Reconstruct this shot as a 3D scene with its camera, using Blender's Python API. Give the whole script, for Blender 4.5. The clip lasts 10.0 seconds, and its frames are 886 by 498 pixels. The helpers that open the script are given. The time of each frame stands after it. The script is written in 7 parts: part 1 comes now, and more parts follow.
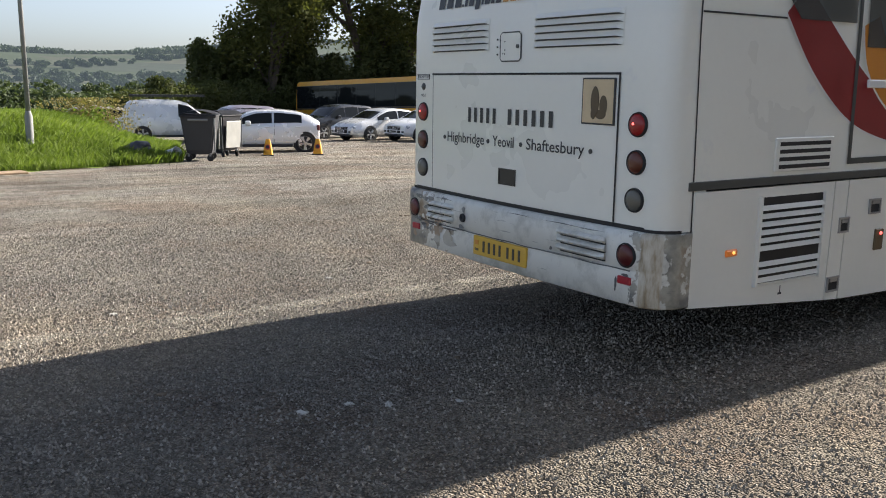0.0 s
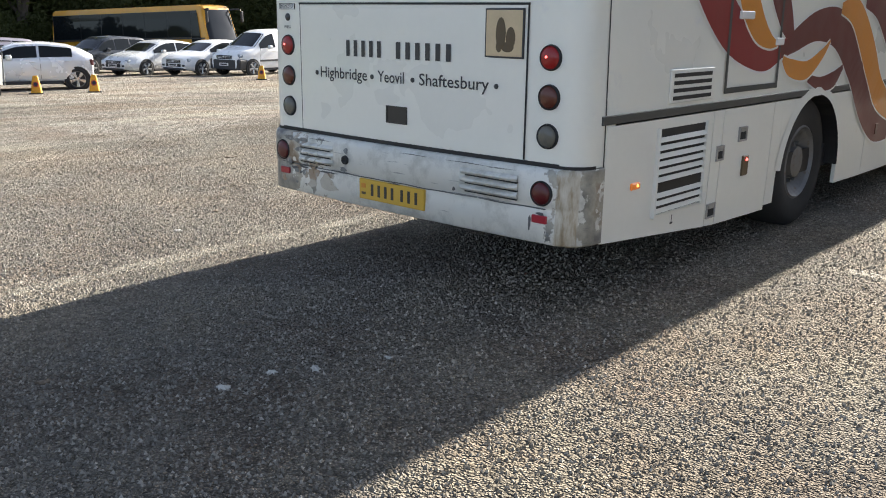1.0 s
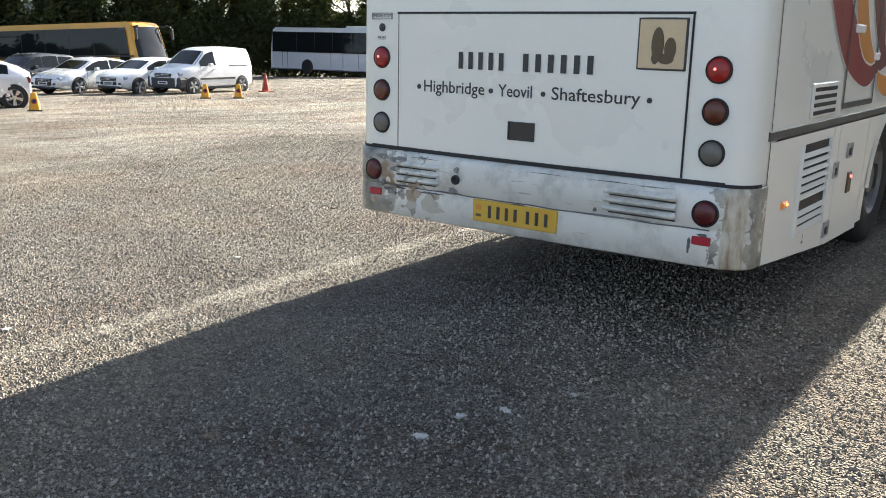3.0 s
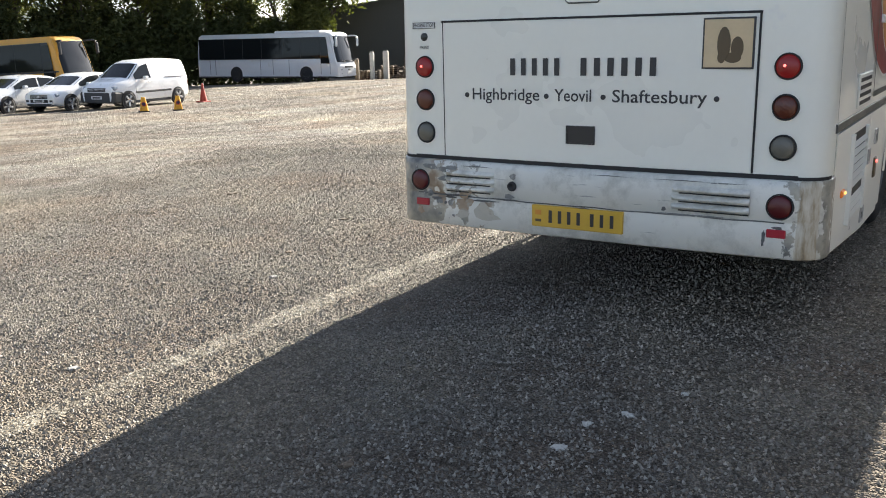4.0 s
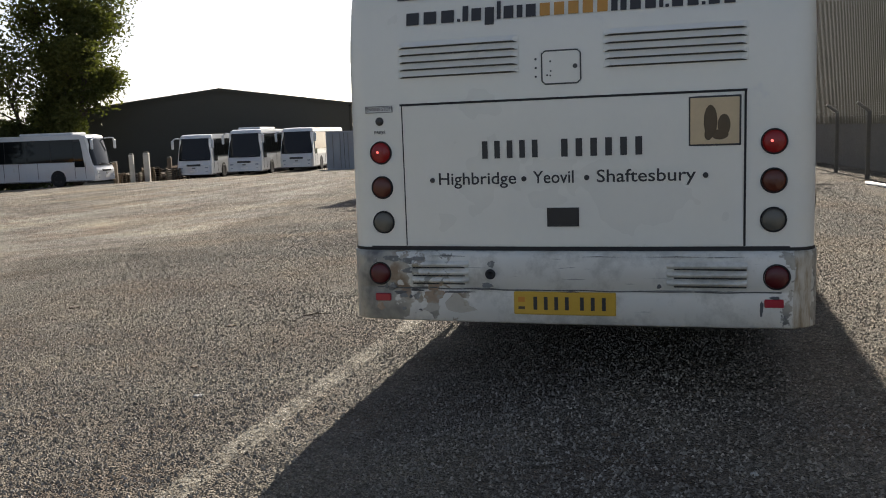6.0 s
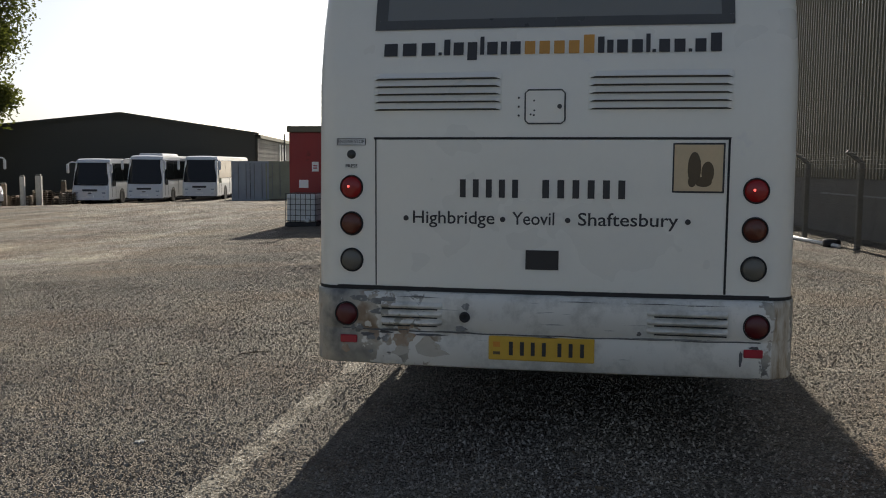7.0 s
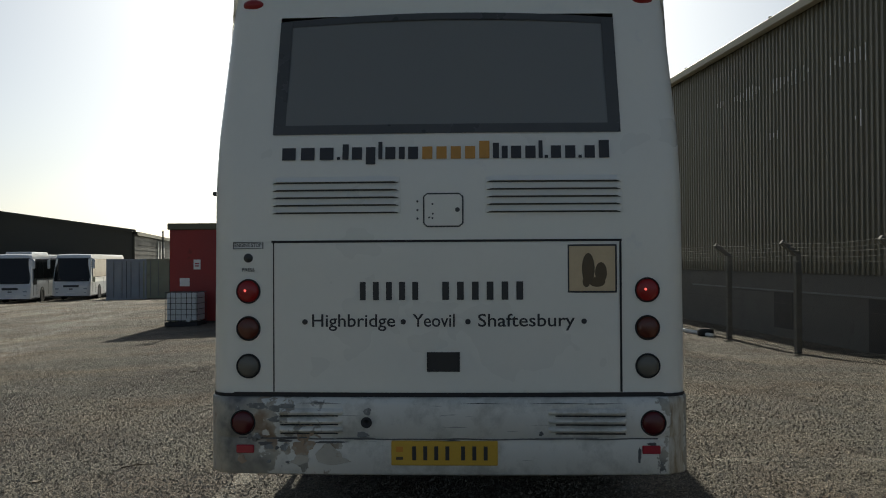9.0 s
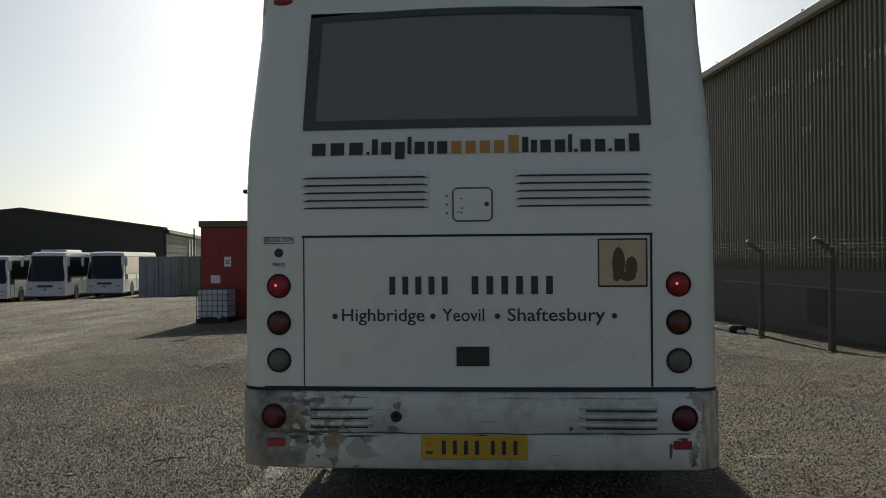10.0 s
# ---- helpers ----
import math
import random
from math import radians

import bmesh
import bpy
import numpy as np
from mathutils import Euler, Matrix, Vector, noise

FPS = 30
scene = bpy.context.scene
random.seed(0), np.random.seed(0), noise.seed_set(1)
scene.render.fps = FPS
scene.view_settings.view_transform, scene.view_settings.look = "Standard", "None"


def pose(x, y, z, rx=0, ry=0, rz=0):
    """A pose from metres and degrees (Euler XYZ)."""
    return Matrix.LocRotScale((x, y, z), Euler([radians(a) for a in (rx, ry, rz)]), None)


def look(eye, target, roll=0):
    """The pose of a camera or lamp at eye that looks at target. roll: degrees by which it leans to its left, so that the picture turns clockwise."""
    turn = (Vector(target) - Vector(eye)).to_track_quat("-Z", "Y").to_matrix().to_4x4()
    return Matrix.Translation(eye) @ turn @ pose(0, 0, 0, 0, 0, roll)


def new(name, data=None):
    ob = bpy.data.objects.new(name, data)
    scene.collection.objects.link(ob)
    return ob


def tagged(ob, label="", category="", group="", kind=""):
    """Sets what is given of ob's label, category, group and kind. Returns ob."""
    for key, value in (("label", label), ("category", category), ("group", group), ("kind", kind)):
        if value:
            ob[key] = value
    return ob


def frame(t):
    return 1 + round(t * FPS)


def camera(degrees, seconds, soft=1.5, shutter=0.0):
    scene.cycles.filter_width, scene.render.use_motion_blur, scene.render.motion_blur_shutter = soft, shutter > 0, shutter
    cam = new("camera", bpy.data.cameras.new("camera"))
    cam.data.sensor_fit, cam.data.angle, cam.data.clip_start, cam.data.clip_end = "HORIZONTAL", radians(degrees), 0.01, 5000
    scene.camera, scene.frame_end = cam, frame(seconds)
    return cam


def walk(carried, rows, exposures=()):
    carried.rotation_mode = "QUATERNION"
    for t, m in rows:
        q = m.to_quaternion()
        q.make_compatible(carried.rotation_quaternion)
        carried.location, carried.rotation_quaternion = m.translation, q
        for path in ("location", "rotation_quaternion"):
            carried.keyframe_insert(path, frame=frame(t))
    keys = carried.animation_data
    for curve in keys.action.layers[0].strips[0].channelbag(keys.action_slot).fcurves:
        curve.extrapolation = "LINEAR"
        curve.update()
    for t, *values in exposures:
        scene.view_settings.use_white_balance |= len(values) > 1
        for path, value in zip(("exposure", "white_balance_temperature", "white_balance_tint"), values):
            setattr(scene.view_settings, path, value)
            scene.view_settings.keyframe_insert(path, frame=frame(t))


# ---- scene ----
cam = camera(53.6, 10.0, 1.0)
PATH = [
    (0, (-3.343, -4.294, 1.543), (-2.261, -2.653, 1.173), 0.7),
    (0.5, (-3.497, -4.019, 1.602), (-2.237, -2.554, 1.085), 0.3),
    (1, (-3.665, -3.635, 1.539), (-2.229, -2.341, 1.027), 0.8),
    (1.5, (-3.749, -3.399, 1.509), (-2.308, -2.136, 0.937), 0.4),
    (2, (-3.773, -3.01, 1.479), (-2.298, -1.773, 0.938), -0.3),
    (2.5, (-4.053, -2.794, 1.518), (-2.585, -1.564, 0.941), -0.2),
    (3, (-4.135, -2.523, 1.467), (-2.575, -1.362, 1.0), 1.2),
    (3.2, (-4.136, -2.369, 1.47), (-2.587, -1.194, 1.002), -0.1),
    (4.3, (-4.639, -1.751, 1.529), (-2.946, -0.78, 1.094), -0.7),
    (4.5, (-4.648, -1.635, 1.499), (-2.93, -0.691, 1.101), -0.6),
    (5, (-4.411, -1.291, 1.453), (-2.654, -0.411, 1.082), -4.7),
    (5.5, (-4.722, -1.008, 1.489), (-2.957, -0.124, 1.166), -4.8),
    (5.6, (-4.738, -0.935, 1.486), (-2.928, -0.156, 1.144), -3.2),
    (5.7, (-4.731, -0.86, 1.479), (-2.879, -0.189, 1.134), -3.1),
    (6.8, (-4.565, -0.31, 1.456), (-2.616, 0.101, 1.273), -0.0),
    (7, (-4.575, -0.237, 1.47), (-2.612, 0.097, 1.279), 0.3),
    (7.5, (-4.581, -0.142, 1.517), (-2.589, 0.041, 1.536), 1.0),
    (8, (-4.521, -0.114, 1.538), (-2.531, 0.009, 1.697), 0.6),
    (8.2, (-4.519, -0.122, 1.538), (-2.53, 0.0, 1.712), 0.4),
    (8.5, (-4.566, -0.148, 1.52), (-2.578, -0.043, 1.712), 0.3),
    (9, (-4.575, -0.154, 1.511), (-2.576, -0.08, 1.535), -0.3),
    (9.5, (-4.576, -0.156, 1.499), (-2.579, -0.04, 1.532), -0.3),
    (10, (-4.575, -0.15, 1.497), (-2.58, -0.011, 1.515), -0.4),
]
EXPOSURES = ((0.0, 1.4, 6750, 11), (0.6, 1.75, 6750, 9.5), (1.5, 1.85, 6750, 9), (3.2, 2.0, 6750, 8), (4.5, 1.65, 6850, 10), (5.0, 1.5, 6900, 10.5), (5.5, 1.05, 6950, 11), (7.0, 0.45, 6900, 10), (7.5, -0.65, 6600, 5), (8.0, -0.85, 6400, 4), (8.6, -0.45, 6500, 3), (9.0, -0.05, 6800, 3.5), (10.0, -0.1, 6900, 4))
walk(cam, [(t, look(eye, target, roll)) for t, eye, target, roll in PATH], EXPOSURES)


# ---- light ----
SUN_AZ, SUN_EL = 4.6, 27.0
world = bpy.data.worlds.new("sky")
scene.world = world
world.use_nodes = True
wn, wl = world.node_tree.nodes, world.node_tree.links
sky = wn.new("ShaderNodeTexSky")
sky.sky_type = "NISHITA"
sky.sun_disc = False
sky.sun_elevation = radians(SUN_EL)
sky.sun_rotation = radians(90 - SUN_AZ)
sky.air_density, sky.dust_density, sky.ozone_density = 0.75, 1.8, 3.0
haze = wn.new("ShaderNodeHueSaturation")
haze.inputs["Saturation"].default_value = 0.66
wl.new(sky.outputs[0], haze.inputs["Color"])
cool = wn.new("ShaderNodeMix")
cool.data_type, cool.blend_type = "RGBA", "MULTIPLY"
cool.inputs["Factor"].default_value = 1.0
cool.inputs["B"].default_value = (0.97, 1.0, 1.04, 1)
wl.new(haze.outputs[0], cool.inputs["A"])
wl.new(cool.outputs["Result"], wn["Background"].inputs[0])
wn["Background"].inputs[1].default_value = 0.079
sun_data = bpy.data.lights.new("sun", "SUN")
sun_data.energy, sun_data.angle, sun_data.color = 5.0, radians(0.6), (1.0, 0.945, 0.865)
sun = new("sun", sun_data)
sun.matrix_world = look((0, 0, 30), Vector((0, 0, 30)) - Vector((math.cos(radians(SUN_AZ)) * math.cos(radians(SUN_EL)), math.sin(radians(SUN_AZ)) * math.cos(radians(SUN_EL)), math.sin(radians(SUN_EL)))))


# ---- materials ----
def ramp(nt, fac, stops):
    n = nt.nodes.new("ShaderNodeValToRGB")
    e = n.color_ramp.elements
    while len(e) < len(stops):
        e.new(0.5)
    for el, (p, c) in zip(e, stops):
        el.position, el.color = p, (*c, 1)
    nt.links.new(fac, n.inputs[0])
    return n.outputs[0]


def noise_at(nt, co, scale, detail=4, rough=0.55):
    n = nt.nodes.new("ShaderNodeTexNoise")
    n.inputs["Scale"].default_value, n.inputs["Detail"].default_value, n.inputs["Roughness"].default_value = scale, detail, rough
    nt.links.new(co, n.inputs["Vector"])
    return n.outputs[0]


def mixed(nt, fac, a, b, mode="MIX"):
    n = nt.nodes.new("ShaderNodeMix")
    n.data_type, n.blend_type = "RGBA", mode
    for sock, v in ((n.inputs["Factor"], fac), (n.inputs["A"], a), (n.inputs["B"], b)):
        if isinstance(v, bpy.types.NodeSocket):
            nt.links.new(v, sock)
        elif isinstance(v, tuple):
            sock.default_value = (*v, 1)
        else:
            sock.default_value = v
    return n.outputs["Result"]


def maths(nt, op, a, b=0.0):
    n = nt.nodes.new("ShaderNodeMath")
    n.operation = op
    for sock, v in zip(n.inputs, (a, b)):
        if isinstance(v, bpy.types.NodeSocket):
            nt.links.new(v, sock)
        else:
            sock.default_value = v
    return n.outputs[0]


def blank(name):
    m = bpy.data.materials.new(name)
    m.use_nodes = True
    nt = m.node_tree
    return m, nt, nt.nodes["Principled BSDF"]


def coords(nt, kind="Object"):
    return nt.nodes.new("ShaderNodeTexCoord").outputs[kind]


def bumped(nt, b, height, strength=0.3, dist=0.01):
    n = nt.nodes.new("ShaderNodeBump")
    n.inputs["Strength"].default_value, n.inputs["Distance"].default_value = strength, dist
    nt.links.new(height, n.inputs["Height"])
    nt.links.new(n.outputs[0], b.inputs["Normal"])


def surface(name, col, rough=0.5, metal=0.0, vary=0.12, scale=3.0, fine=60.0, bump=0.05, dirt=None, dirt_at=0.62, spec=0.5, coat=0.0):
    """A plain coloured surface with two scales of variation, and optional dirt patches."""
    m, nt, b = blank(name)
    co = coords(nt)
    big, small = noise_at(nt, co, scale), noise_at(nt, co, fine)
    lo = tuple(c * (1 - vary) for c in col)
    hi = tuple(min(1, c * (1 + vary)) for c in col)
    c = ramp(nt, big, [(0.3, lo), (0.7, hi)])
    c = mixed(nt, 0.25, c, ramp(nt, small, [(0.3, lo), (0.7, hi)]))
    if dirt:
        d = ramp(nt, noise_at(nt, co, scale * 2.2, 6, 0.65), [(dirt_at, (0, 0, 0)), (min(1, dirt_at + 0.1), (1, 1, 1))])
        c = mixed(nt, d, c, dirt)
    nt.links.new(c, b.inputs["Base Color"])
    b.inputs["Metallic"].default_value = metal
    b.inputs["Specular IOR Level"].default_value = spec
    b.inputs["Coat Weight"].default_value = coat
    nt.links.new(ramp(nt, big, [(0.3, (max(0, rough - 0.08),) * 3), (0.7, (min(1, rough + 0.08),) * 3)]), b.inputs["Roughness"])
    if bump:
        bumped(nt, b, small, bump, 0.004)
    return m


def glassy(name, tint=(0.02, 0.025, 0.03), see=0.06, rough=0.03, spec=0.5):
    """Tinted glazing: mirror-like in front, a little of what lies behind it."""
    m, nt, b = blank(name)
    out = nt.nodes["Material Output"]
    b.inputs["Base Color"].default_value = (*tint, 1)
    b.inputs["Roughness"].default_value = rough
    b.inputs["Specular IOR Level"].default_value = spec
    co = coords(nt)
    bumped(nt, b, noise_at(nt, co, 2.0), 0.02, 0.01)
    tr = nt.nodes.new("ShaderNodeBsdfTransparent")
    mx = nt.nodes.new("ShaderNodeMixShader")
    mx.inputs[0].default_value = see
    nt.links.new(b.outputs[0], mx.inputs[1])
    nt.links.new(tr.outputs[0], mx.inputs[2])
    nt.links.new(mx.outputs[0], out.inputs[0])
    return m


def lens(name, col, rough=0.32, glow=None):
    m, nt, b = blank(name)
    b.inputs["Base Color"].default_value = (*col, 1)
    b.inputs["Roughness"].default_value = rough
    b.inputs["Coat Weight"].default_value = 0.1
    co = coords(nt)
    v = nt.nodes.new("ShaderNodeTexVoronoi")
    v.inputs["Scale"].default_value = 120
    nt.links.new(co, v.inputs["Vector"])
    bumped(nt, b, v.outputs[0], 0.25, 0.003)
    if glow:
        b.inputs["Emission Color"].default_value = (*glow[:3], 1)
        b.inputs["Emission Strength"].default_value = glow[3]
    return m


def yard_edge(x, y):
    """How far a spot lies beyond the line where the chippings turn to rolled dust."""
    return y - 0.27 * x - 5.9


def chip_seal(name, lo, mid, hi, cell=85.0):
    """Rolled stone chippings in dark tar; beyond a ragged line, pale rolled dust with wheel tracks."""
    m, nt, b = blank(name)
    co = coords(nt)
    v = nt.nodes.new("ShaderNodeTexVoronoi")
    v.inputs["Scale"].default_value = cell
    v.inputs["Randomness"].default_value = 1.0
    nt.links.new(co, v.inputs["Vector"])
    v2 = nt.nodes.new("ShaderNodeTexVoronoi")
    v2.inputs["Scale"].default_value = cell * 0.45
    nt.links.new(co, v2.inputs["Vector"])
    sep = nt.nodes.new("ShaderNodeSeparateColor")
    nt.links.new(v.outputs["Color"], sep.inputs[0])
    chips = ramp(nt, sep.outputs[0], [(0.0, lo), (0.35, mid), (0.8, mid), (1.0, hi)])
    gap = ramp(nt, v.outputs["Distance"], [(0.30, (1, 1, 1)), (0.66, (0.58, 0.58, 0.58))])
    c = mixed(nt, 1.0, chips, gap, "MULTIPLY")
    sep2 = nt.nodes.new("ShaderNodeSeparateColor")
    nt.links.new(v2.outputs["Color"], sep2.inputs[0])
    c = mixed(nt, 1.0, c, ramp(nt, sep2.outputs[1], [(0.0, (0.70, 0.70, 0.69)), (0.6, (1.0, 1.0, 1.0)), (1.0, (1.25, 1.22, 1.17))]), "MULTIPLY")
    # rolled dust and worn wheel tracks
    xyz = nt.nodes.new("ShaderNodeSeparateXYZ")
    nt.links.new(co, xyz.inputs[0])
    mp = nt.nodes.new("ShaderNodeMapping")
    mp.inputs["Rotation"].default_value = (0, 0, radians(-17))
    mp.inputs["Scale"].default_value = (0.16, 1.0, 1.0)
    nt.links.new(co, mp.inputs["Vector"])
    bands = noise_at(nt, mp.outputs[0], 0.75, 6, 0.62)
    d = maths(nt, "SUBTRACT", maths(nt, "SUBTRACT", xyz.outputs[1], maths(nt, "MULTIPLY", xyz.outputs[0], 0.27)), 5.9)
    d = maths(nt, "ADD", d, maths(nt, "MULTIPLY", maths(nt, "SUBTRACT", noise_at(nt, co, 0.45, 5, 0.6), 0.5), 3.4))
    d = maths(nt, "ADD", d, maths(nt, "MULTIPLY", maths(nt, "SUBTRACT", bands, 0.5), 5.0))
    far = ramp(nt, maths(nt, "MULTIPLY", d, 0.25), [(0.0, (0, 0, 0)), (0.32, (0.75, 0.75, 0.75)), (1.0, (0.9, 0.9, 0.9))])
    dust = ramp(nt, bands, [(0.30, (0.225, 0.21, 0.187)), (0.46, (0.33, 0.31, 0.278)), (0.56, (0.41, 0.388, 0.35)), (0.68, (0.51, 0.49, 0.45))])
    dust = mixed(nt, 1.0, dust, ramp(nt, noise_at(nt, co, 6.0, 6, 0.7), [(0.32, (0.72, 0.72, 0.71)), (0.62, (1.12, 1.11, 1.09))]), "MULTIPLY")
    c = mixed(nt, far, c, dust)
    st = ramp(nt, noise_at(nt, co, 0.22, 7, 0.65), [(0.3, (0.72, 0.71, 0.70)), (0.48, (0.97, 0.97, 0.96)), (0.7, (1.20, 1.10, 0.97))])
    c = mixed(nt, 1.0, c, st, "MULTIPLY")
    st2 = ramp(nt, noise_at(nt, co, 2.6, 5, 0.6), [(0.3, (0.85, 0.85, 0.85)), (0.6, (1.05, 1.04, 1.02))])
    c = mixed(nt, 1.0, c, st2, "MULTIPLY")
    earth = ramp(nt, noise_at(nt, co, 0.75, 4, 0.6), [(0.36, (0.86, 0.79, 0.76)), (0.52, (1.0, 1.0, 1.0)), (0.68, (1.08, 1.09, 1.05))])
    c = mixed(nt, 1.0, c, earth, "MULTIPLY")
    spots = ramp(nt, noise_at(nt, co, 5.5, 3, 0.5), [(0.72, (1, 1, 1)), (0.76, (0.72, 0.7, 0.68))])
    c = mixed(nt, 0.6, c, spots, "MULTIPLY")
    nt.links.new(c, b.inputs["Base Color"])
    b.inputs["Roughness"].default_value = 0.85
    b.inputs["Specular IOR Level"].default_value = 0.08
    h = maths(nt, "ADD", maths(nt, "MULTIPLY", v.outputs["Distance"], -1.0), maths(nt, "MULTIPLY", v2.outputs["Distance"], -0.8))
    h = maths(nt, "ADD", h, maths(nt, "MULTIPLY", noise_at(nt, co, 14.0, 4, 0.7), 1.4))
    bumped(nt, b, h, 1.0, 0.05)
    return m


def foliage(name, dark, light, trans=0.25):
    m, nt, b = blank(name)
    g = nt.nodes.new("ShaderNodeNewGeometry")
    c = ramp(nt, g.outputs["Random Per Island"], [(0.0, dark), (1.0, light)])
    co = coords(nt)
    c = mixed(nt, 0.6, c, ramp(nt, noise_at(nt, co, 0.35, 3), [(0.35, dark), (0.7, light)]))
    nt.links.new(c, b.inputs["Base Color"])
    b.inputs["Roughness"].default_value = 0.6
    b.inputs["Specular IOR Level"].default_value = 0.15
    t = nt.nodes.new("ShaderNodeBsdfTranslucent")
    nt.links.new(mixed(nt, 1.0, c, (1.0, 1.1, 0.52), "MULTIPLY"), t.inputs[0])
    mx = nt.nodes.new("ShaderNodeMixShader")
    mx.inputs[0].default_value = trans
    nt.links.new(b.outputs[0], mx.inputs[1])
    nt.links.new(t.outputs[0], mx.inputs[2])
    nt.links.new(mx.outputs[0], nt.nodes["Material Output"].inputs[0])
    return m


M = {}
M["coach_white"] = surface("coach_white", (0.80, 0.795, 0.72), 0.32, vary=0.03, scale=1.2, fine=25, bump=0.012, dirt=(0.72, 0.72, 0.69), dirt_at=0.64, coat=0.3)
M["panel_cream"] = surface("panel_cream", (0.76, 0.76, 0.70), 0.4, vary=0.04, scale=1.5, fine=30, bump=0.015, dirt=(0.64, 0.62, 0.55), dirt_at=0.66, coat=0.2)
M["black_gap"] = surface("black_gap", (0.012, 0.012, 0.013), 0.6, bump=0.02)
M["rubber"] = surface("rubber", (0.025, 0.025, 0.026), 0.75, vary=0.25, bump=0.1)
M["rail_grey"] = surface("rail_grey", (0.055, 0.058, 0.055), 0.45, vary=0.15, bump=0.05)
M["steel"] = surface("steel", (0.38, 0.38, 0.38), 0.42, 0.7, 0.2, bump=0.06)
M["galvanised"] = surface("galvanised", (0.22, 0.225, 0.22), 0.7, 0.1, 0.15, scale=6, bump=0.05)
M["glass_dark"] = glassy("glass_dark", (0.085, 0.088, 0.084), 0.16, 0.08, 0.8)
# rear pane: dusty tint, lightened further to imitate reflected sky and flare
M["glass_dusty_veiled"] = glassy("glass_dusty_veiled", (0.23, 0.24, 0.228), 0.18, 0.14, 0.7)
M["glass_car"] = glassy("glass_car", (0.010, 0.012, 0.013), 0.0, 0.04, 0.25)
M["frit"] = surface("frit", (0.022, 0.022, 0.023), 0.4, bump=0.0)
M["window_border"] = surface("window_border", (0.075, 0.078, 0.076), 0.3, bump=0.0)
M["red_lens"] = lens("red_lens", (0.085, 0.007, 0.009))
M["red_lit"] = lens("red_lit", (0.10, 0.007, 0.009), glow=(1.0, 0.03, 0.02, 0.02))
M["red_bulb"] = lens("red_bulb", (0.9, 0.2, 0.2), glow=(1.0, 0.12, 0.1, 1.2))
M["amber_lens"] = lens("amber_lens", (0.10, 0.024, 0.012))
M["clear_lens"] = lens("clear_lens", (0.12, 0.115, 0.095))
M["amber_lit"] = lens("amber_lit", (0.55, 0.13, 0.02), glow=(1.0, 0.30, 0.04, 0.06))
M["amber_bulb"] = lens("amber_bulb", (1.0, 0.6, 0.2), glow=(1.0, 0.5, 0.12, 0.6))
M["reflector_red"] = lens("reflector_red", (0.36, 0.012, 0.03))
M["plate_yellow"] = surface("plate_yellow", (0.60, 0.37, 0.045), 0.35, vary=0.08, scale=8, bump=0.01)
M["plate_white"] = surface("plate_white", (0.75, 0.75, 0.73), 0.35, vary=0.05, bump=0.01)
M["ink"] = surface("ink", (0.03, 0.03, 0.032), 0.45, bump=0.0)
M["ink_orange"] = surface("ink_orange", (0.55, 0.27, 0.05), 0.45, bump=0.0)
M["sign_buff"] = surface("sign_buff", (0.60, 0.47, 0.29), 0.4, vary=0.08, scale=9, bump=0.01)
M["sign_brown"] = surface("sign_brown", (0.10, 0.07, 0.035), 0.5, bump=0.0)
M["swoosh_red"] = surface("swoosh_red", (0.24, 0.018, 0.02), 0.4, vary=0.1, coat=0.2, bump=0.01)
M["swoosh_maroon"] = surface("swoosh_maroon", (0.13, 0.022, 0.02), 0.4, vary=0.1, coat=0.2, bump=0.01)
M["swoosh_orange"] = surface("swoosh_orange", (0.62, 0.24, 0.03), 0.4, vary=0.08, coat=0.2, bump=0.01)
M["chips"] = chip_seal("chips", (0.235, 0.218, 0.19), (0.335, 0.311, 0.272), (0.45, 0.418, 0.365))


# ---- building helpers ----
def link_mesh(name, bm, mat, parent=None, label="", smooth=False):
    me = bpy.data.meshes.new(name)
    bm.to_mesh(me)
    bm.free()
    for mm in mat if isinstance(mat, (list, tuple)) else [mat]:
        me.materials.append(mm)
    if smooth:
        me.shade_smooth()
    ob = new(name, me)
    if parent:
        ob.parent = parent
    return tagged(ob, label)


def part(name, bm, mat, parent, label="", smooth=False):
    """One mesh object under a thing or a part, in the parent's own axes."""
    return link_mesh(name, bm, mat, parent, label, smooth)


def thing(name, label, category, m=None, group="", kind=""):
    e = new(name)
    e.empty_display_size = 0.3
    if m is not None:
        e.matrix_basis = m
    return tagged(e, label, category, group, kind)


def box(bm, x0, x1, y0, y1, z0, z1, bev=0.0, seg=1, m=None):
    t = bmesh.new()
    bmesh.ops.create_cube(t, size=1)
    bmesh.ops.transform(t, matrix=Matrix.Translation(((x0 + x1) / 2, (y0 + y1) / 2, (z0 + z1) / 2)) @ Matrix.Diagonal((abs(x1 - x0), abs(y1 - y0), abs(z1 - z0), 1)), verts=t.verts)
    if bev:
        bmesh.ops.bevel(t, geom=t.edges[:], offset=bev, segments=seg, affect="EDGES", profile=0.5)
    if m is not None:
        bmesh.ops.transform(t, matrix=m, verts=t.verts)
    join(bm, t)
    return bm


def join(bm, t):
    vs = [bm.verts.new(v.co) for v in t.verts]
    t.verts.index_update()
    for f in t.faces:
        try:
            nf = bm.faces.new([vs[v.index] for v in f.verts])
            nf.material_index, nf.smooth = f.material_index, f.smooth
        except ValueError:
            pass
    t.free()


